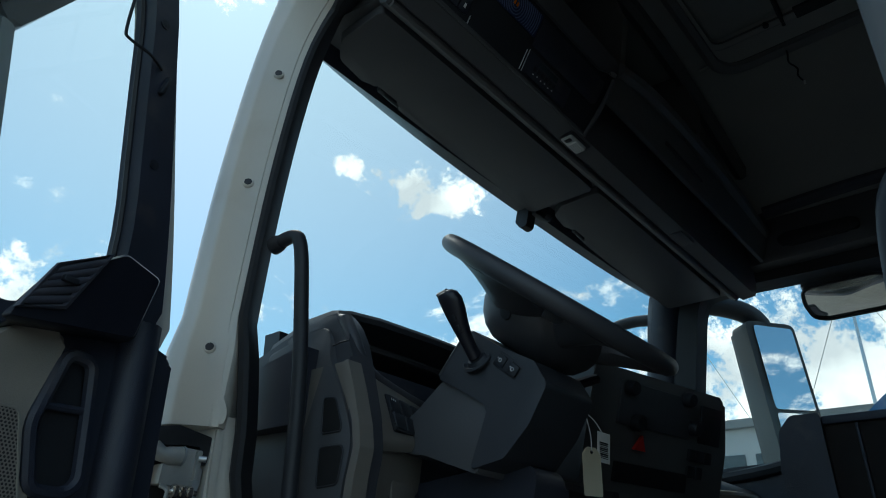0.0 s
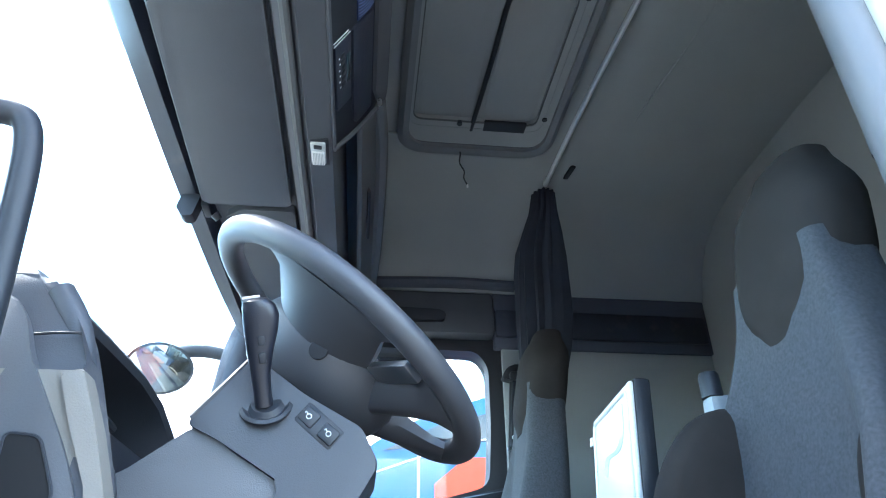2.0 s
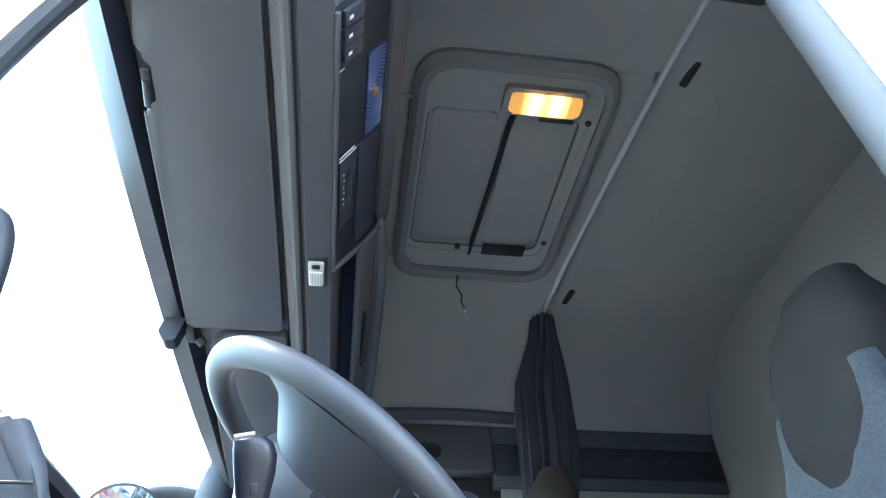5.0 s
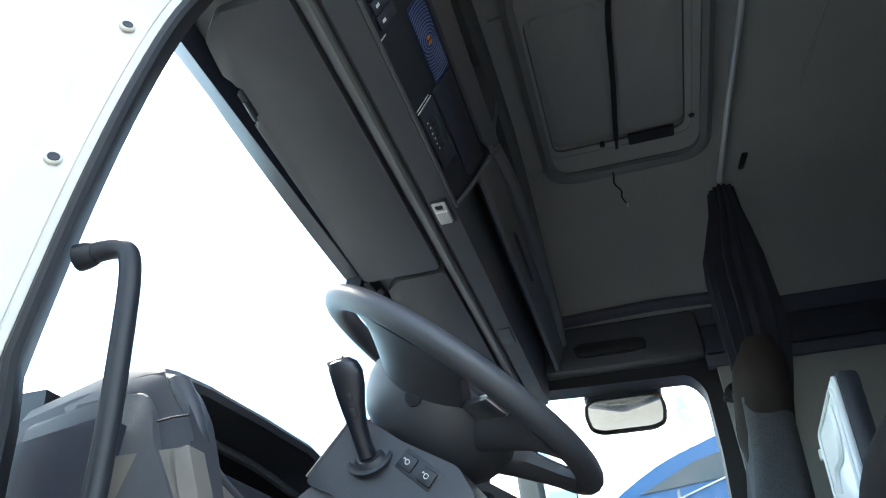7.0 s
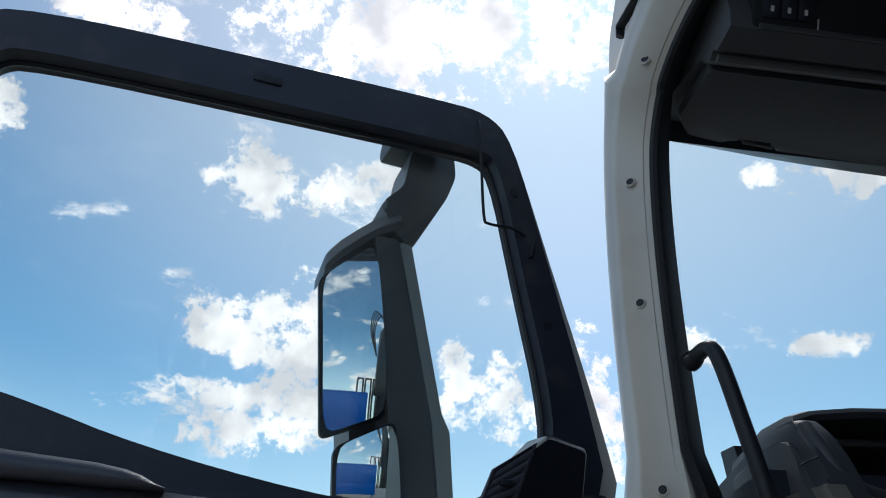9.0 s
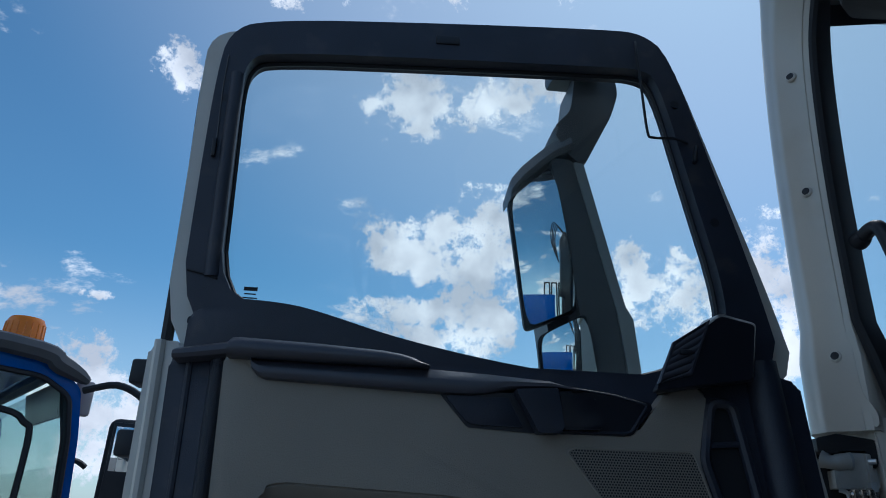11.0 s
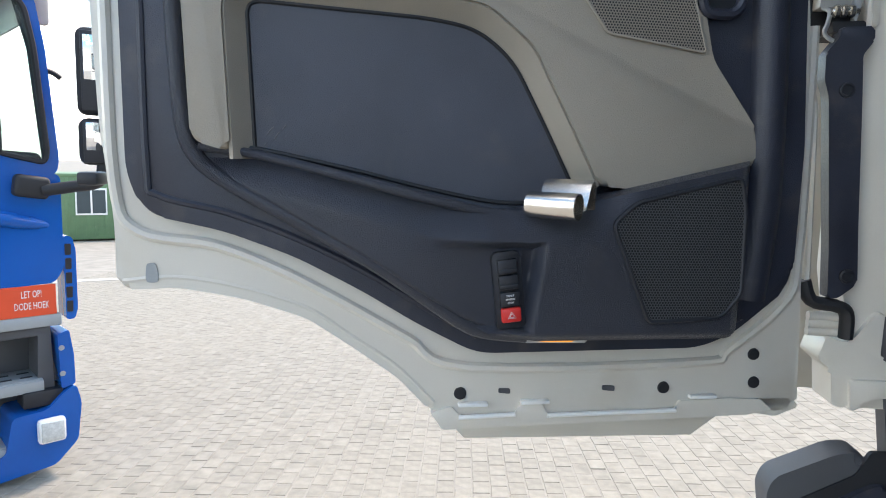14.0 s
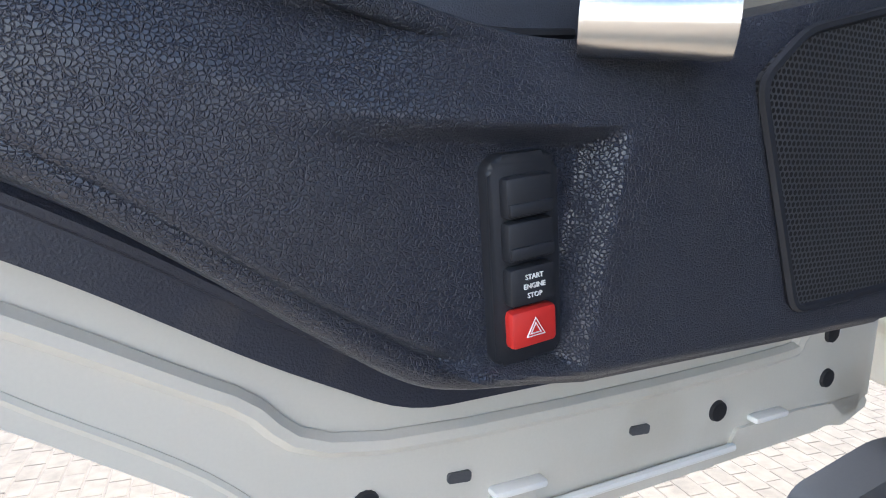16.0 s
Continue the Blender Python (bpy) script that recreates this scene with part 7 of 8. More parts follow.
part("foot_rib", prism(fillet([(-1.035, 1.296), (-0.955, 1.298), (-0.957, 1.268), (-1.005, 1.262), (-1.02, 1.24), (-1.03, 1.24)], 0.006), 0.0, -0.028, bevel=0.005), WHITE, h)
for z in (1.377, 1.391, 1.405):
    part("spool_ring", tube([(-1.108, -0.004, z), (-1.052, -0.004, z)], 0.0085, 10), WHITE, h)
part("check_strap", tube(curve([(-1.125, -0.012, 1.47), (-1.11, -0.015, 1.435), (-1.07, -0.018, 1.428), (-1.05, -0.018, 1.415), (-1.046, -0.016, 1.37)], 5), 0.015, 10, flat=0.8, up=(0, 1, 0)), RUBBER, h, "black check strap")
COVER = [(-1.090, 1.442), (-1.072, 1.444), (-1.054, 1.460), (-1.043, 1.471), (-1.052, 1.574), (-1.067, 1.775), (-1.074, 1.858), (-1.058, 1.882), (-1.060, 1.905), (-1.112, 1.903), (-1.114, 1.886), (-1.133, 1.860), (-1.131, 1.815), (-1.122, 1.79), (-1.096, 1.528)]
c = thing("jamb_cover", "black plastic cover strip on the door jamb", "cover strip", (-1.07, 0.0, 1.4))
part("strip", prism(fillet(COVER, 0.006), 0.0, -0.03, bevel=0.006), BLACK, c)
part("edge_strip", tube(curve([(-1.118, -0.012, 1.45), (-1.126, -0.012, 1.62), (-1.135, -0.012, 1.77), (-1.146, -0.012, 1.81), (-1.146, -0.012, 1.86)], 4), 0.005, 6), WHITE, c, "white flange edge")
for x, z in ((-1.094, 1.800), (-1.062, 1.483)):
    part("screw", lathe([(0.0, 0.001), (0.008, 0.001), (0.0095, 0.004), (0.0125, 0.003), (0.013, 0.0), (0.0, 0.0)], axis_turn((x, -0.0298, z), (0, -1, 0)), 18), SMOOTH, c)
m = thing("step_cover", "dark grey plastic step cover below the door opening", "step cover", (-1.05, 0.0, 0.9))
LOWER = Matrix.Translation((0.012, 0.0, -0.012))
shell = [(-1.11, 0.55), (-1.150, 0.913), (-1.178, 1.095), (-1.165, 1.125), (-1.06, 1.178), (-1.02, 1.182), (-1.0, 1.15), (-0.80, 1.16), (-0.80, 0.55)]
part("shell", prism(fillet(shell, 0.03, 6), 0.015, -0.045, "y", bevel=0.03, seg=4), DARKGREY, m, "weathered grey plastic shell", m=LOWER)
part("gap", prism(fillet([(-1.10, 0.55), (-1.138, 1.078), (-1.03, 1.142), (-1.01, 1.186), (-0.80, 1.19), (-0.80, 0.55)], 0.008), -0.04, -0.050, "y"), RUBBER, m, "black gap", m=LOWER)
part("inner", prism(fillet([(-1.08, 0.55), (-1.11, 1.066), (-1.005, 1.128), (-0.985, 1.13), (-0.965, 1.03), (-0.96, 0.55)], 0.010), -0.045, -0.062, "y", bevel=0.008, seg=3), BLACK, m, "smooth dark inner panel", m=LOWER)
part("low_bulge", prism(fillet([(-1.03, 0.55), (-1.03, 0.92), (-0.985, 0.955), (-0.80, 1.0), (-0.80, 0.55)], 0.03, 5), -0.05, -0.11, "y", bevel=0.025, seg=3), BLACK, m, m=LOWER)
part("shell_bolt", lathe([(0.0, 0.001), (0.007, 0.001), (0.009, 0.003), (0.011, 0.0), (0.0, 0.0)], axis_turn((-1.148, -0.045, 1.02), (0, -1, 0)), 16), SMOOTH, m, m=LOWER)
b = thing("cab_corner", "dark grey body panel behind the step", "body panel", (-0.9, 0.05, 1.2))
part("panel", prism(fillet([(-0.988, 1.40), (-0.975, 1.415), (-0.8, 1.42), (-0.8, 1.12), (-0.946, 1.12)], 0.006), 0.02, -0.012, "y", bevel=0.005), DARKGREY, b)

# ---- chassis under the cab ----
z0 = ground_z(0.0, -1.35)
v = thing("chassis", "black steel chassis with two front wheels under the cab", "chassis", (0.0, -1.35, z0))
for x in (-0.42, 0.42):
    part("frame_rail", span((x - 0.045, -2.3, 0.80), (x + 0.045, 0.1, 1.08), 0.008), SMOOTH, v)
    part("cab_mount", span((x - 0.07, -0.35, 1.06), (x + 0.07, -0.15, 1.31), 0.02), RUBBER, v)
    part("cab_mount", span((x - 0.07, -1.85, 1.06), (x + 0.07, -1.65, 1.31), 0.02), RUBBER, v)
part("axle", tube([(-0.8, -1.35, z0 + 0.5), (0.8, -1.35, z0 + 0.5)], 0.06, 12), SMOOTH, v)
for x in (-0.42, 0.42):
    part("leaf_spring", tube(curve([(x, -2.0, 0.80), (x, -1.35, z0 + 0.58), (x, -0.7, 0.80)], 5), 0.04, 8, flat=0.6), SMOOTH, v)
for x in (-0.84, 0.84):
    w = part("wheel", lathe([(0.33, -0.15), (0.44, -0.155), (0.505, -0.12), (0.51, 0.0), (0.505, 0.12), (0.44, 0.155), (0.33, 0.15)], axis_turn((x, -1.35, z0 + 0.51), (1, 0, 0)), 36), RUBBER, v, "black tyre")
    part("rim", lathe([(0.0, -0.05), (0.12, -0.06), (0.16, 0.0), (0.28, 0.04), (0.33, 0.12), (0.335, -0.12), (0.0, -0.12)], axis_turn((x, -1.35, z0 + 0.51), (1 if x > 0 else -1, 0, 0)), 30), RAIL, w)

# ---- the yard ----
BLOCK_L, BLOCK_W, GAP = 0.145, 0.1, 0.0026
TURN = radians(4.5)
YARD = Matrix(((math.cos(TURN), -math.sin(TURN), 0, -1.7), (math.sin(TURN), math.cos(TURN), 0, 1.5), (0, 0, 1, 0), (0, 0, 0, 1)))


def ground_sheet():
    bm = bmesh.new()
    xs = [-400, -120, -40, -14, -8, -4, -1, 2, 8, 20, 60, 150, 400]
    ys = [-400, -100, -30, -8, -3, 0, 3, 8, 16, 30, 60, 150, 400]
    flat = lambda x, y: ground_z(max(-40, min(40, x)), max(-8, min(60, y))) - 0.003
    V = [[bm.verts.new((x, y, flat(x, y))) for x in xs] for y in ys]
    for i in range(len(ys) - 1):
        for j in range(len(xs) - 1):
            bm.faces.new((V[i][j], V[i][j + 1], V[i + 1][j + 1], V[i + 1][j]))
    return struct("ground", bm, SAND, "paved yard in grey concrete blocks falling gently away", "ground")


GROUND = ground_sheet()

# ---- outside things ----
SIDE = Matrix.Translation((-4.16, 2.2, 0)) @ Matrix.Rotation(radians(50), 4, "Z")


def make_blue_truck():
    """A blue lorry cab facing along +x of its own space; its near side is y = 0."""
    z0 = ground_z(-4.5, 2.5) + 0.12
    M = SIDE @ Matrix.Translation((0, 0, z0))
    t = thing("blue_lorry", "blue lorry cab with grey bumper steps, parked in the yard", "lorry", m=M)
    K = dict(m=M)
    low = [(-2.2, 1.0), (-0.62, 1.0), (-0.05, 1.02), (0.0, 1.1), (0.0, 1.62), (-0.06, 1.64), (-2.2, 1.64)]
    part("cab_body", prism(fillet(low, 0.03), 0.0, 2.3, "y", bevel=0.0), BLUE, t, "glossy blue cab body", **K)
    win = [(-1.2, 1.87), (-0.47, 1.80), (-0.25, 1.73), (-0.075, 1.69), (-0.06, 1.75), (-0.10, 2.3), (-0.14, 2.52), (-0.3, 2.61), (-1.2, 2.66)]
    upper = [(-2.2, 1.64), (-0.6, 1.64), (-0.25, 1.64), (-0.02, 1.62), (0.0, 1.70), (-0.045, 2.3), (-0.09, 2.58), (-0.3, 2.70), (-2.2, 2.76)]
    for y in (0.0, 2.25):
        part("cab_side", ring(fillet(upper, 0.05), fillet(win, 0.05), y, y + 0.05, "y", 0.004), BLUE, t, "blue side panel round the window", **K)
    part("cab_roof", prism([(-2.2, 2.70), (-0.32, 2.64), (-0.3, 2.70), (-2.2, 2.76)], 0.03, 2.27, "y"), BLUE, t, "blue cab roof", **K)
    part("cab_rear", span((-2.2, 0.03, 1.6), (-2.1, 2.27, 2.74), 0.01), BLUE, t, "blue rear wall", **K)
    for y in (0.05, 2.2):
        part("screen_pillar", tube([(-0.035, y, 1.66), (-0.085, y + 0.01, 2.3), (-0.16, y + 0.02, 2.62)], 0.035, 8), DARKGREY, t, **K)
    part("screen_header", tube([(-0.24, 0.05, 2.66), (-0.22, 1.15, 2.67), (-0.24, 2.25, 2.66)], 0.05, 8), DARKGREY, t, **K)
    scr = part("screen_glass", prism([(-0.03, 1.64), (-0.02, 1.64), (-0.15, 2.62), (-0.16, 2.62)], 0.06, 2.24, "y"), PANE, t, "clear windscreen", **K)
    scr.visible_shadow = False
    part("cabin_shelf", prism(fillet([(-0.05, 1.60), (-0.08, 1.74), (-0.42, 1.76), (-0.48, 1.60)], 0.03), 0.06, 2.24, "y"), DARKGREY, t, "grey dashboard", **K)
    hoop = [(-0.52 + 0.09 * math.sin(a), 0.55 + 0.22 * math.cos(a), 1.88 + 0.20 * math.sin(a)) for a in [2 * math.pi * j / 24 for j in range(24)]]
    part("cabin_hoop", tube(hoop, 0.016, 6, closed=True), MIDGREY, t, "grey steering wheel", **K)
    for y in (0.5, 1.75):
        st = part("cabin_bench", box((-1.25, y, 1.95), (0.16, 0.5, 0.75), 0.06, (0, -8, 0), 3), SEATCLOTH, t, "grey seat", **K)
        part("bench_pad", box((-1.30, y, 2.42), (0.1, 0.28, 0.2), 0.04), SEATCLOTH, st, **K)
    part("sun_blind", prism(fillet([(-0.14, 2.42), (-0.125, 2.42), (-0.165, 2.62), (-0.18, 2.62)], 0.003), 0.12, 1.0, "y"), GLASSY, t, "pale sun blind", **K)
    w = part("side_window", prism(fillet(win, 0.05), 0.012, 0.018), LORRYGLASS, t, "clear side window", **K)
    w.visible_shadow = False
    f = part("side_window", prism(fillet(win, 0.05), 2.272, 2.278), LORRYGLASS, t, "clear side window", **K)
    f.visible_shadow = False
    part("window_rubber", tube([(x, -0.01, z) for x, z in fillet(win, 0.05)], 0.015, 6, closed=True), RUBBER, w, **K)
    part("quarter_bar", tube(curve([(-0.285, -0.014, 1.75), (-0.285, -0.014, 2.0), (-0.29, -0.014, 2.3), (-0.33, -0.014, 2.36), (-0.47, -0.014, 2.42), (-1.2, -0.014, 2.5)], 4), 0.017, 6), RUBBER, w, **K)
    part("roof_edge", tube(curve([(-2.2, 0.0, 2.82), (-0.5, -0.03, 2.755), (-0.22, -0.03, 2.68), (-0.06, 0.0, 2.615)], 5), [0.055] * 11 + [0.05, 0.045, 0.04, 0.03, 0.02], 8), DARKGREY, t, "dark sun shade edge", **K)
    part("belt_crease", tube(curve([(-2.2, 0.0, 1.42), (-0.5, 0.0, 1.40), (-0.2, 0.0, 1.37), (-0.05, 0.02, 1.34)], 4), [0.045] * 8 + [0.04, 0.035, 0.028, 0.02, 0.01], 10), BLUE, t, **K)
    part("louvre_panel", prism(fillet([(0.0, 0.80), (0.045, 0.80), (0.062, 0.86), (0.062, 1.20), (0.045, 1.275), (0.0, 1.285)], 0.018, 4), 0.0, 0.16, "y", bevel=0.012), BLUE, t, "blue air guide column", **K)
    for k in range(5):
        part("louvre", prism(fillet([(0.006, 0.845 + 0.082 * k), (0.036, 0.845 + 0.082 * k), (0.038, 0.908 + 0.082 * k), (0.006, 0.908 + 0.082 * k)], 0.006), -0.004, 0.012, "y"), RUBBER, t, "dark louvre opening", **K)
    part("sticker_band", box((-0.9, -0.004, 0.93), (1.7, 0.01, 0.17), 0.0), ORANGE, t, "orange-red warning sticker", **K)
    TM = Matrix.Translation((0, -0.0105, 0)) @ Matrix(((1, 0, 0, 0), (0, 0, -1, 0), (0, 1, 0, 0), (0, 0, 0, 1)))
    for wd, z in (("LET OP!", 0.967), ("DODE HOEK", 0.902)):
        part("print", text(wd, 0.056, M @ Matrix.Translation((-0.17, 0, z)) @ TM @ Matrix.Diagonal((0.52, 1, 1, 1))), PRINT, t, "white lettering")
    for x in (-0.60, -0.48, -0.36):
        part("sign_mark", tube([(x + 0.03 * math.cos(a), -0.0105, 0.90 + 0.03 * math.sin(a)) for a in [2 * math.pi * j / 12 for j in range(12)]], 0.006, 5, closed=True), PRINT, t, **K)
    part("sill_strip", box((-0.9, 0.01, 0.81), (1.75, 0.04, 0.07), 0.01), HALL, t, "pale sill strip", **K)
    part("step_well", span((-1.4, 0.24, 0.12), (-0.08, 0.30, 0.80), 0.01), DARKGREY, t, "dark grey step well", **K)
    part("well_end", prism(fillet([(-0.14, 0.78), (-0.08, 0.78), (-0.07, 0.30), (-0.11, 0.24), (-0.16, 0.26)], 0.015), 0.02, 0.28, "y", bevel=0.008), DARKGREY, t, "dark grey well end", **K)
    part("well_top", span((-1.4, 0.02, 0.72), (-0.08, 0.28, 0.78), 0.01), DARKGREY, t, **K)
    for z, y in ((0.46, 0.0), (0.12, -0.03)):
        st = part("step", span((-1.35, y, z - 0.025), (-0.13, y + 0.24, z + 0.02), 0.008), HALL, t, "grey perforated tread", **K)
        for i in range(7):
            for j in range(2):
                part("tread_hole", box((-0.20 - 0.1 * i, y + 0.07 + 0.09 * j, z + 0.0205), (0.06, 0.022, 0.003), 0.0008), RUBBER, st, **K)
        part("step_nose", span((-1.35, y - 0.012, z - 0.05), (-0.13, y + 0.004, z + 0.012), 0.005), HALL, st, "pale step edge", **K)
    part("bumper_end", prism(fillet([(-0.06, 0.73), (0.0, 0.75), (0.02, 0.6), (0.022, 0.43), (-0.05, 0.41)], 0.015, 4), -0.04, 0.4, "y", bevel=0.02, seg=3), BLUE, t, "blue corner piece", **K)
    for z in (0.65, 0.50):
        part("corner_bolt", lathe([(0.0, 0.006), (0.014, 0.004), (0.016, 0.0), (0.0, 0.0)], M @ axis_turn((-0.042, -0.041, z), (0, -1, 0)), 12), HALL, t)
    part("corner_gap", box((-0.14, 0.05, 0.37), (0.2, 0.16, 0.09), 0.01), RUBBER, t, "dark gap", **K)
    part("bumper_low", prism(fillet([(-0.05, 0.39), (0.02, 0.43), (0.045, 0.32), (0.02, 0.10), (-0.10, -0.02), (-1.3, -0.14), (-1.3, 0.02), (-0.34, 0.09), (-0.30, 0.30), (-0.13, 0.31)], 0.03, 4), -0.06, 0.5, "y", bevel=0.025, seg=3), BLUE, t, "blue lower bumper", **K)
    lm = part("work_lamp", box((-0.12, -0.085, 0.20), (0.14, 0.06, 0.14), 0.02), BOX_WHITE, t, "white framed work lamp", **K)
    part("lamp_lens", box((-0.12, -0.117, 0.20), (0.112, 0.01, 0.112), 0.006), LAMPGLASS, lm, **K)
    be = part("beacon", lathe([(0.0, 0.2), (0.085, 0.2), (0.1, 0.17), (0.105, 0.0), (0.0, 0.0)], M @ Matrix.Translation((-0.42, 0.12, 2.73)), 18), AMBER, t, "amber beacon")
    part("beacon_foot", lathe([(0.0, 0.03), (0.1, 0.03), (0.11, 0.0), (0.0, 0.0)], M @ Matrix.Translation((-0.42, 0.12, 2.71)), 18), RUBBER, be)
    for j in range(18):
        a = 2 * math.pi * j / 18
        part("beacon_rib", tube([(-0.42 + 0.1045 * math.cos(a), 0.12 + 0.1045 * math.sin(a), 2.735), (-0.42 + 0.0985 * math.cos(a), 0.12 + 0.0985 * math.sin(a), 2.895)], 0.005, 5), AMBER, be, **K)
    part("wheel", lathe([(0.0, -0.14), (0.4, -0.14), (0.5, -0.1), (0.5, 0.1), (0.4, 0.14), (0.0, 0.14)], M @ axis_turn((-1.75, 0.25, 0.38), (0, 1, 0)), 28), RUBBER, t, "black tyre")
    # mirror frame
    mr = part("mirror_arm", tube(curve([(-0.08, -0.02, 2.56), (0.06, -0.12, 2.60), (0.18, -0.2, 2.54), (0.2, -0.21, 2.46), (0.18, -0.21, 2.1), (0.16, -0.2, 1.72)], 5), 0.02, 8), RUBBER, t, "black mirror bracket", **K)
    part("lower_arm", tube(curve([(0.165, -0.2, 1.74), (0.16, -0.2, 1.64), (0.13, -0.18, 1.585), (0.04, -0.12, 1.565), (-0.10, -0.06, 1.54)], 5), 0.032, 10), RUBBER, t, "black lower mirror arm", **K)
    part("arm_foot", box((-0.15, -0.03, 1.56), (0.17, 0.09, 0.12), 0.025, (0, 8, 0), 3), RUBBER, t, "black mirror foot", **K)
    for z, a, b in ((2.18, 0.215, 0.46), (1.81, 0.215, 0.25)):
        hs = part("mirror_shell", box((0.16, -0.2, z), (a, 0.12, b), 0.045, (0, 0, -10), 3), RUBBER, t, "black mirror shell", **K)
        part("mirror_rim", box((0.1495, -0.2594, z), (a * 0.86, 0.012, b * 0.9), 0.006, (0, 0, -10)), SMOOTH, hs, **K)
        part("mirror_glass", box((0.1484, -0.2657, z), (a * 0.74, 0.004, b * 0.8), 0.0018, (3, 0, -10)), MIRROR, hs, "mirror glass", **K)
    part("near_mirror", box((-0.05, 0.08, 2.53), (0.1, 0.05, 0.2), 0.02), GLASSY, t, **K)
    part("far_arm", tube(curve([(-0.08, 0.1, 2.2), (0.0, 0.1, 2.19), (0.05, 0.1, 2.16)], 4), 0.015, 6), RUBBER, t, **K)
    return t


LORRYGLASS = glass("pale tinted glass", (0.82, 0.88, 0.87))
GLASSY = material("pale mirror back", (0.5, 0.42, 0.4), 0.3, vary=0.1)
LORRY = make_blue_truck()
BEHIND = copy_thing(LORRY, Matrix.Translation((-2.55, -10.8, 0.60)) @ Matrix.Rotation(radians(-91), 4, "Z"))
tagged(BEHIND, "blue lorry cab parked behind the truck, facing away", "lorry")


def make_crane():
    """A folded loader crane behind the truck."""
    x, y = 0.35, -9.0
    z = ground_z(x, y)
    c = thing("loader_crane", "black folded loader crane with hoses standing behind the truck", "crane", (x, y, z))
    part("base_frame", span((x - 0.7, y - 0.3, z), (x + 0.6, y + 0.3, z + 1.5), 0.03), HALL, c, "grey base frame")
    part("column", prism(fillet([(x - 0.24, z + 1.4), (x + 0.24, z + 1.4), (x + 0.2, 5.2), (x - 0.14, 5.4)], 0.04), y - 0.2, y + 0.2, "y", bevel=0.02), SMOOTH, c)
    part("boom", prism(fillet([(x - 0.36, 3.3), (x - 0.12, 3.2), (x + 0.06, 5.9), (x - 0.14, 6.2), (x - 0.3, 5.8)], 0.05), y + 0.22, y + 0.46, "y", bevel=0.02), SMOOTH, c, "black folded boom")
    part("cylinder", tube([(x + 0.16, y + 0.32, 3.0), (x + 0.2, y + 0.32, 5.6)], 0.06, 10), RAIL, c, "bright steel cylinder")
    for k in range(4):
        part("hose", tube(curve([(x - 0.1, y + 0.48, 5.9), (x - 0.36 - 0.06 * k, y + 0.48, 6.4 + 0.07 * k), (x - 0.52 - 0.05 * k, y + 0.48, 5.7), (x - 0.4, y + 0.48, 4.7)], 6), 0.022, 6), RUBBER, c)
    for k in range(3):
        x1 = x - 0.85 + 0.28 * k
        part("guard_hoop", tube(curve([(x1 - 0.1, y + 0.25, z + 1.4), (x1 - 0.1, y + 0.25, 3.7), (x1 - 0.06, y + 0.25, 3.85), (x1 + 0.06, y + 0.25, 3.85), (x1 + 0.1, y + 0.25, 3.7), (x1 + 0.1, y + 0.25, z + 1.4)], 4), 0.03, 8), RUBBER, c)


make_crane()


def make_container():
    cx, cy = -16.8, 20.5
    z = ground_z(cx, cy)
    M = Matrix.Translation((cx, cy, z)) @ Matrix.Rotation(radians(38), 4, "Z")
    c = thing("site_container", "green site office container with white framed windows", "container", m=M)
    K = dict(m=M)
    part("body", box((0, 1.2, 1.2), (6.0, 2.4, 2.3), 0.04), GREEN, c, "green painted steel body", **K)
    part("roof_rim", box((0, 1.2, 2.32), (6.05, 2.45, 0.12), 0.02), GREEN, c, **K)
    for k in range(20):
        part("wall_rib", box((-2.85 + 0.3 * k, -0.005, 1.2), (0.1, 0.03, 2.1), 0.008), GREEN, c, **K)
    for x in (-1.4, 0.3, 1.6):
        f = part("window", box((x, -0.03, 1.40), (1.0, 0.06, 0.95), 0.01), LABEL, c, "white framed window", **K)
        for dx in (-0.24, 0.24):
            part("pane", box((x + dx, -0.064, 1.40), (0.42, 0.01, 0.82), 0.0), HALLGLASS, f, **K)
    part("sign", box((1.25, -0.03, 0.95), (0.5, 0.02, 0.18), 0.0), ORANGE, c, **K)
    return c


make_container()
k = thing("concrete_kerb", "pale concrete strip laid flush in the yard", "kerb", (-9, 10, ground_z(-9, 10)))
kb = bmesh.new()
kv = [kb.verts.new((x, y, ground_z(x, y) + dz)) for dz in (-0.02, 0.006) for x, y in ((-12.0, 8.8), (-11.86, 8.44), (-4.86, 13.5), (-5.0, 13.86))]
for q in ((0, 1, 2, 3), (4, 5, 6, 7), (0, 1, 5, 4), (1, 2, 6, 5), (2, 3, 7, 6), (3, 0, 4, 7)):
    kb.faces.new([kv[i] for i in q])
part("strip", kb, KERB, k)


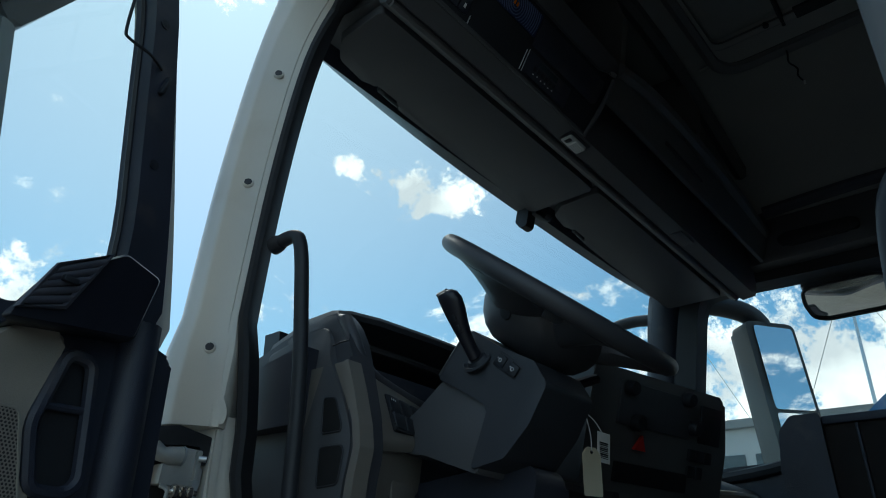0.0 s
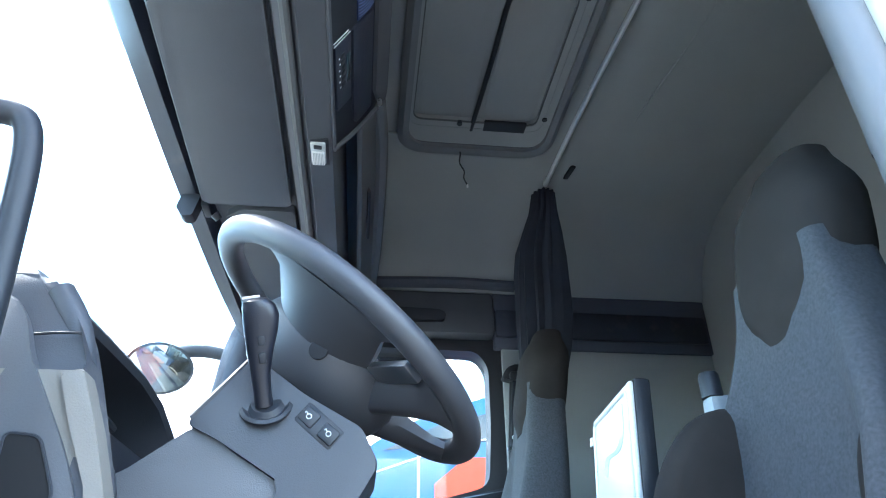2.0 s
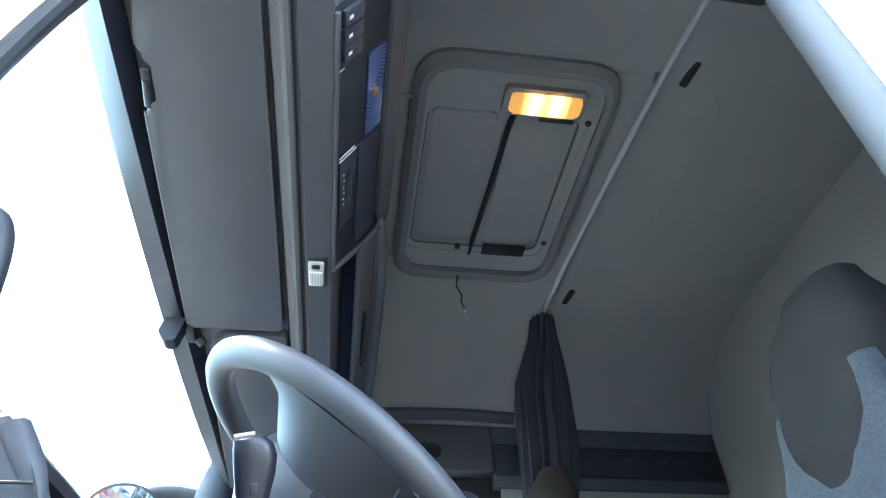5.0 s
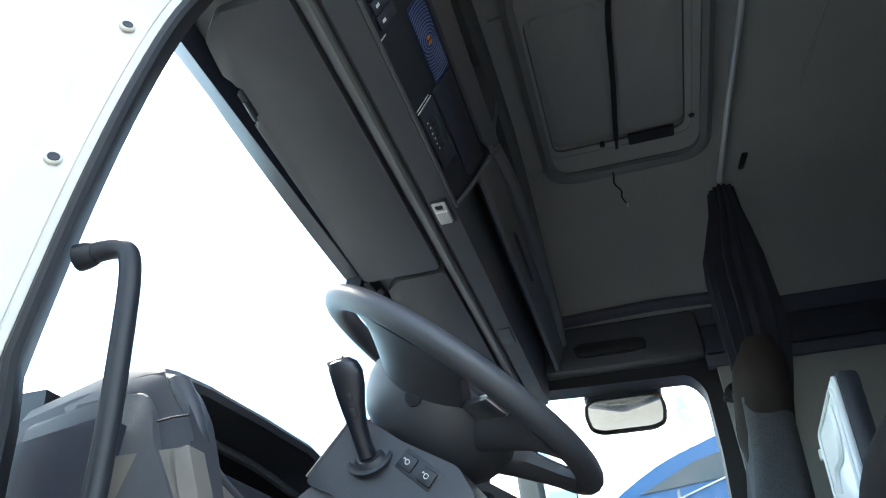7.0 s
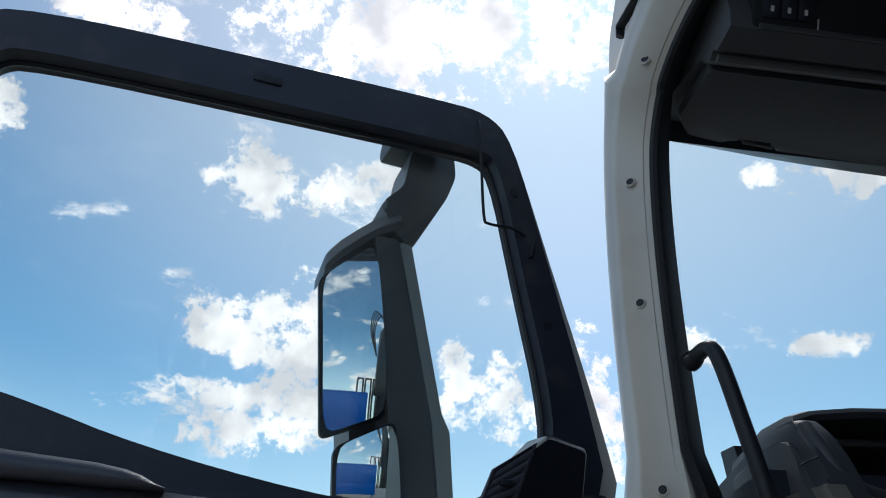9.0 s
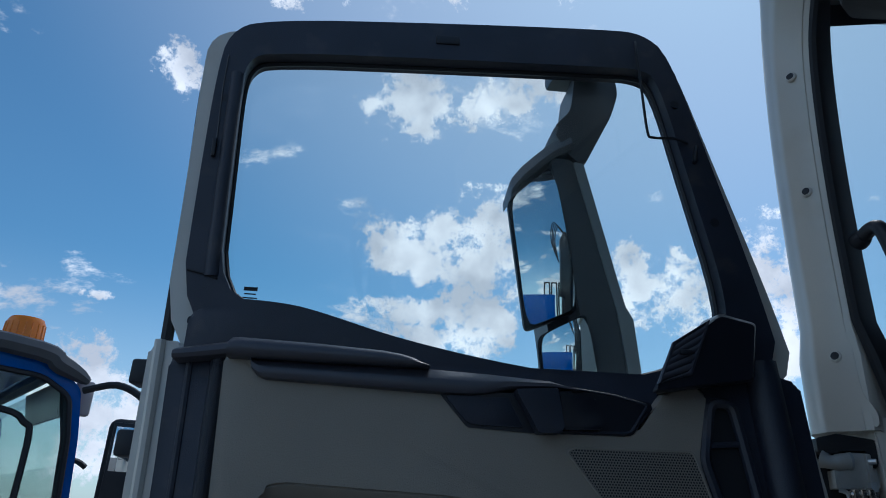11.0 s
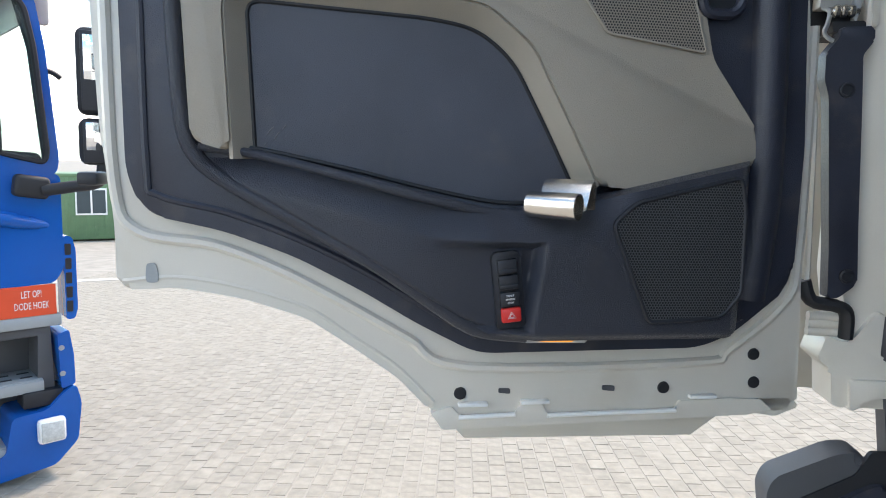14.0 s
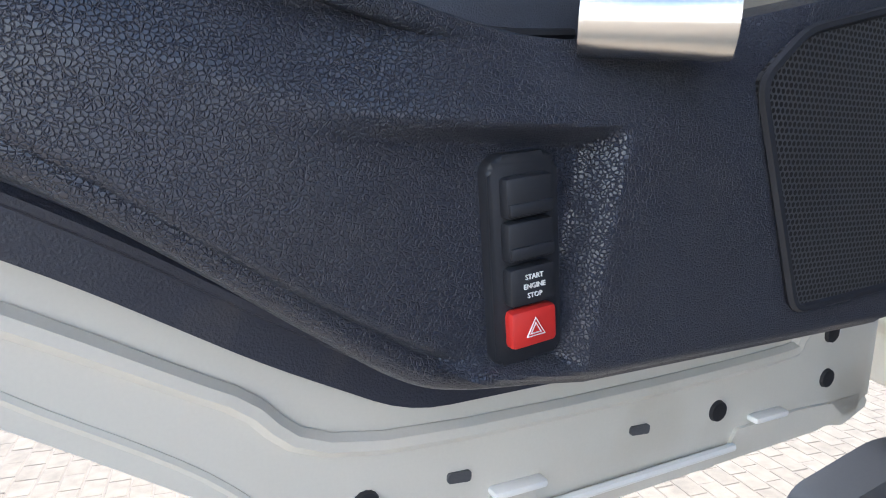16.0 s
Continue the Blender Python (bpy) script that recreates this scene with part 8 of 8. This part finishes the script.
def make_right_truck():
    """A bonneted blue vehicle parked beyond the far window, its nose pointing forward."""
    x0 = 3.3
    z0 = ground_z(4.2, -1)
    t = thing("blue_van", "blue and white truck nose with an orange corner, parked alongside", "truck", (x0, -1, z0))
    prof = [(0.75, 1.3), (0.55, 1.95), (0.3, 2.35), (0.05, 2.62), (-0.1, 2.77), (-0.27, 2.945), (-0.5, 3.12), (-0.8, 3.295), (-1.2, 3.44), (-1.7, 3.6), (-4.5, 3.9), (-4.5, 0.6), (0.7, 0.6)]
    part("body", prism(fillet(prof, 0.12), x0, x0 + 2.3, "x", bevel=0.12, seg=4), TRUCKBLUE, t, "glossy blue body")
    glass_lp = [(-0.6, 3.08), (-1.0, 3.27), (-1.9, 3.5), (-2.4, 3.55), (-2.4, 3.2), (-1.2, 3.15)]
    part("side_glass", prism(glass_lp, x0 - 0.012, x0 + 0.02, "x"), HALLGLASS, t, "dark side glass")
    part("upper_trim", tube([(x0 - 0.01, -0.1, 2.68), (x0 - 0.01, -0.5, 2.91), (x0 - 0.01, -1.22, 3.16), (x0 - 0.01, -3.0, 3.3)], 0.006, 6), PRINT, t)
    # two thin pale strips imitate upright reflections in the glossy paint
    part("reflection_stripe", prism([(-0.845, 2.0), (-0.865, 2.0), (-0.865, 3.1), (-0.845, 3.08)], x0 - 0.008, x0 + 0.01, "x"), HALL, t, "pale streak standing in for a reflection")
    part("reflection_band", prism([(-0.38, 2.0), (-0.40, 2.0), (-0.40, 2.80), (-0.38, 2.78)], x0 - 0.007, x0 + 0.01, "x"), HALL, t)
    part("pale_nose", prism(fillet([(0.7, 1.4), (0.54, 1.95), (0.29, 2.34), (0.04, 2.61), (-0.02, 2.4), (0.1, 1.5)], 0.05), x0 - 0.006, x0 + 0.02, "x"), LABEL, t, "white front corner")
    part("orange_corner", prism([(-0.97, 2.2), (-2.2, 2.2), (-2.2, 3.04), (-1.2, 3.04), (-0.97, 2.85)], x0 - 0.009, x0 + 0.01, "x"), ORANGE, t, "orange corner panel")
    part("nose_light", box((x0, 0.2, 2.25), (0.02, 0.16, 0.14), 0.006), LAMPGLASS, t)
    for y in (0.1, -3.4):
        part("wheel", lathe([(0.0, -0.15), (0.42, -0.15), (0.52, -0.1), (0.52, 0.1), (0.42, 0.15), (0.0, 0.15)], axis_turn((x0 + 0.2, y, z0 + 0.52), (1, 0, 0)), 28), RUBBER, t, "black tyre")
    return t


make_right_truck()


def make_hall():
    z = ground_z(27, 8)
    h = thing("industrial_hall", "long grey industrial hall with a glazed upper band", "hall", (27, 8, z))
    part("wall", span((26.0, -6, z), (46, 40, 7.9), 0), HALLWALL, h, "grey clad wall")
    part("roof", prism([(25.7, 7.9), (46.5, 8.3), (46.5, 8.6), (25.6, 8.2)], -6.5, 40.5, "y"), HALL, h, "grey roof edge")
    for k in range(14):
        part("window", span((25.94, -5 + 3.2 * k, 5.2), (26.02, -2.2 + 3.2 * k, 6.9), 0), HALLGLASS, h, "dark glazing")
    for k in range(3):
        part("low_door", span((25.95, 0.5 + 9 * k, z), (26.02, 4.5 + 9 * k, z + 4.2), 0), LABEL, h, "white roller door")
    for y in (2.95, 9.5, 16.0):
        m = thing("roof_mast", "tall thin steel mast with stay cables", "mast", (25, y, z), group="roof masts")
        part("pole", tube([(25.0, y, z), (25.0, y - 0.1, 13.6)], [0.09, 0.045], 8), RAIL, m)
        part("cross_arm", tube([(25.0, y - 0.5, 12.6), (25.0, y + 0.5, 12.65)], 0.03, 6), RAIL, m)
        for dy in (-2.2, 2.4):
            part("stay", tube([(25.0, y - 0.1, 12.9), (26.0, y + dy, 8.1)], 0.014, 5), RAIL, m)
    return h


make_hall()

# ---- paving blocks ----


def paver_mesh():
    bm = bmesh.new()
    l, w, c, d = BLOCK_W / 2 - GAP, BLOCK_L / 2 - GAP, 0.0042, 0.05
    lo = [bm.verts.new(v) for v in ((-l, -w, -d), (l, -w, -d), (l, w, -d), (-l, w, -d))]
    mi = [bm.verts.new(v) for v in ((-l, -w, -c), (l, -w, -c), (l, w, -c), (-l, w, -c))]
    hi = [bm.verts.new(v) for v in ((-l + c, -w + c, 0), (l - c, -w + c, 0), (l - c, w - c, 0), (-l + c, w - c, 0))]
    bm.faces.new(hi)
    for a, b in ((lo, mi), (mi, hi)):
        for i in range(4):
            bm.faces.new((a[i], a[(i + 1) % 4], b[(i + 1) % 4], b[i]))
    me = bpy.data.meshes.new("paver")
    bm.to_mesh(me)
    bm.free()
    me.materials.append(PAVER)
    return me


def lay_pavers():
    rng = np.random.default_rng(4)
    me = paver_mesh()
    base_v = np.array([v.co[:] for v in me.vertices])
    base_f = [tuple(p.vertices) for p in me.polygons]
    verts, faces, singles = [], [], 0
    tilt = np.array(YARD.to_3x3())
    for i in range(-75, 62):
        for j in range(-30, 97):
            u, v = i * BLOCK_W, j * BLOCK_L + (BLOCK_L / 2 if i % 2 else 0) + 0.02 * math.sin(i * 1.7)
            p = YARD @ Vector((u, v, 0))
            dz, ax, ay, az = rng.normal(0, 0.0009), rng.normal(0, 0.005), rng.normal(0, 0.005), rng.normal(0, 0.018)
            z = ground_z(p.x, p.y) + dz
            m = Matrix.Translation((p.x, p.y, z)) @ Matrix.Rotation(TURN + az, 4, "Z") @ Matrix.Rotation(-0.05 + ax, 4, "X") @ Matrix.Rotation(-0.03 + ay, 4, "Y")
            if -0.9 < u < 0.55 and -0.55 < v < 1.45 and singles < 300:
                ob = new("paver", me)
                ob.matrix_world = m
                ob.parent = GROUND
                singles += 1
                continue
            if p.x > 2.0 and p.y < 4:
                continue
            k = len(verts) * 12
            verts.append(base_v @ np.array(m.to_3x3()).T + np.array(m.translation))
            faces.extend(tuple(q + k for q in f) for f in base_f)
    all_me = bpy.data.meshes.new("pavers")
    all_me.from_pydata(np.concatenate(verts).tolist(), [], faces)
    all_me.materials.append(PAVER)
    ob = new("paving_blocks", all_me)
    ob.parent = GROUND
    tagged(ob, "grey concrete block paving", kind="stuff")


lay_pavers()
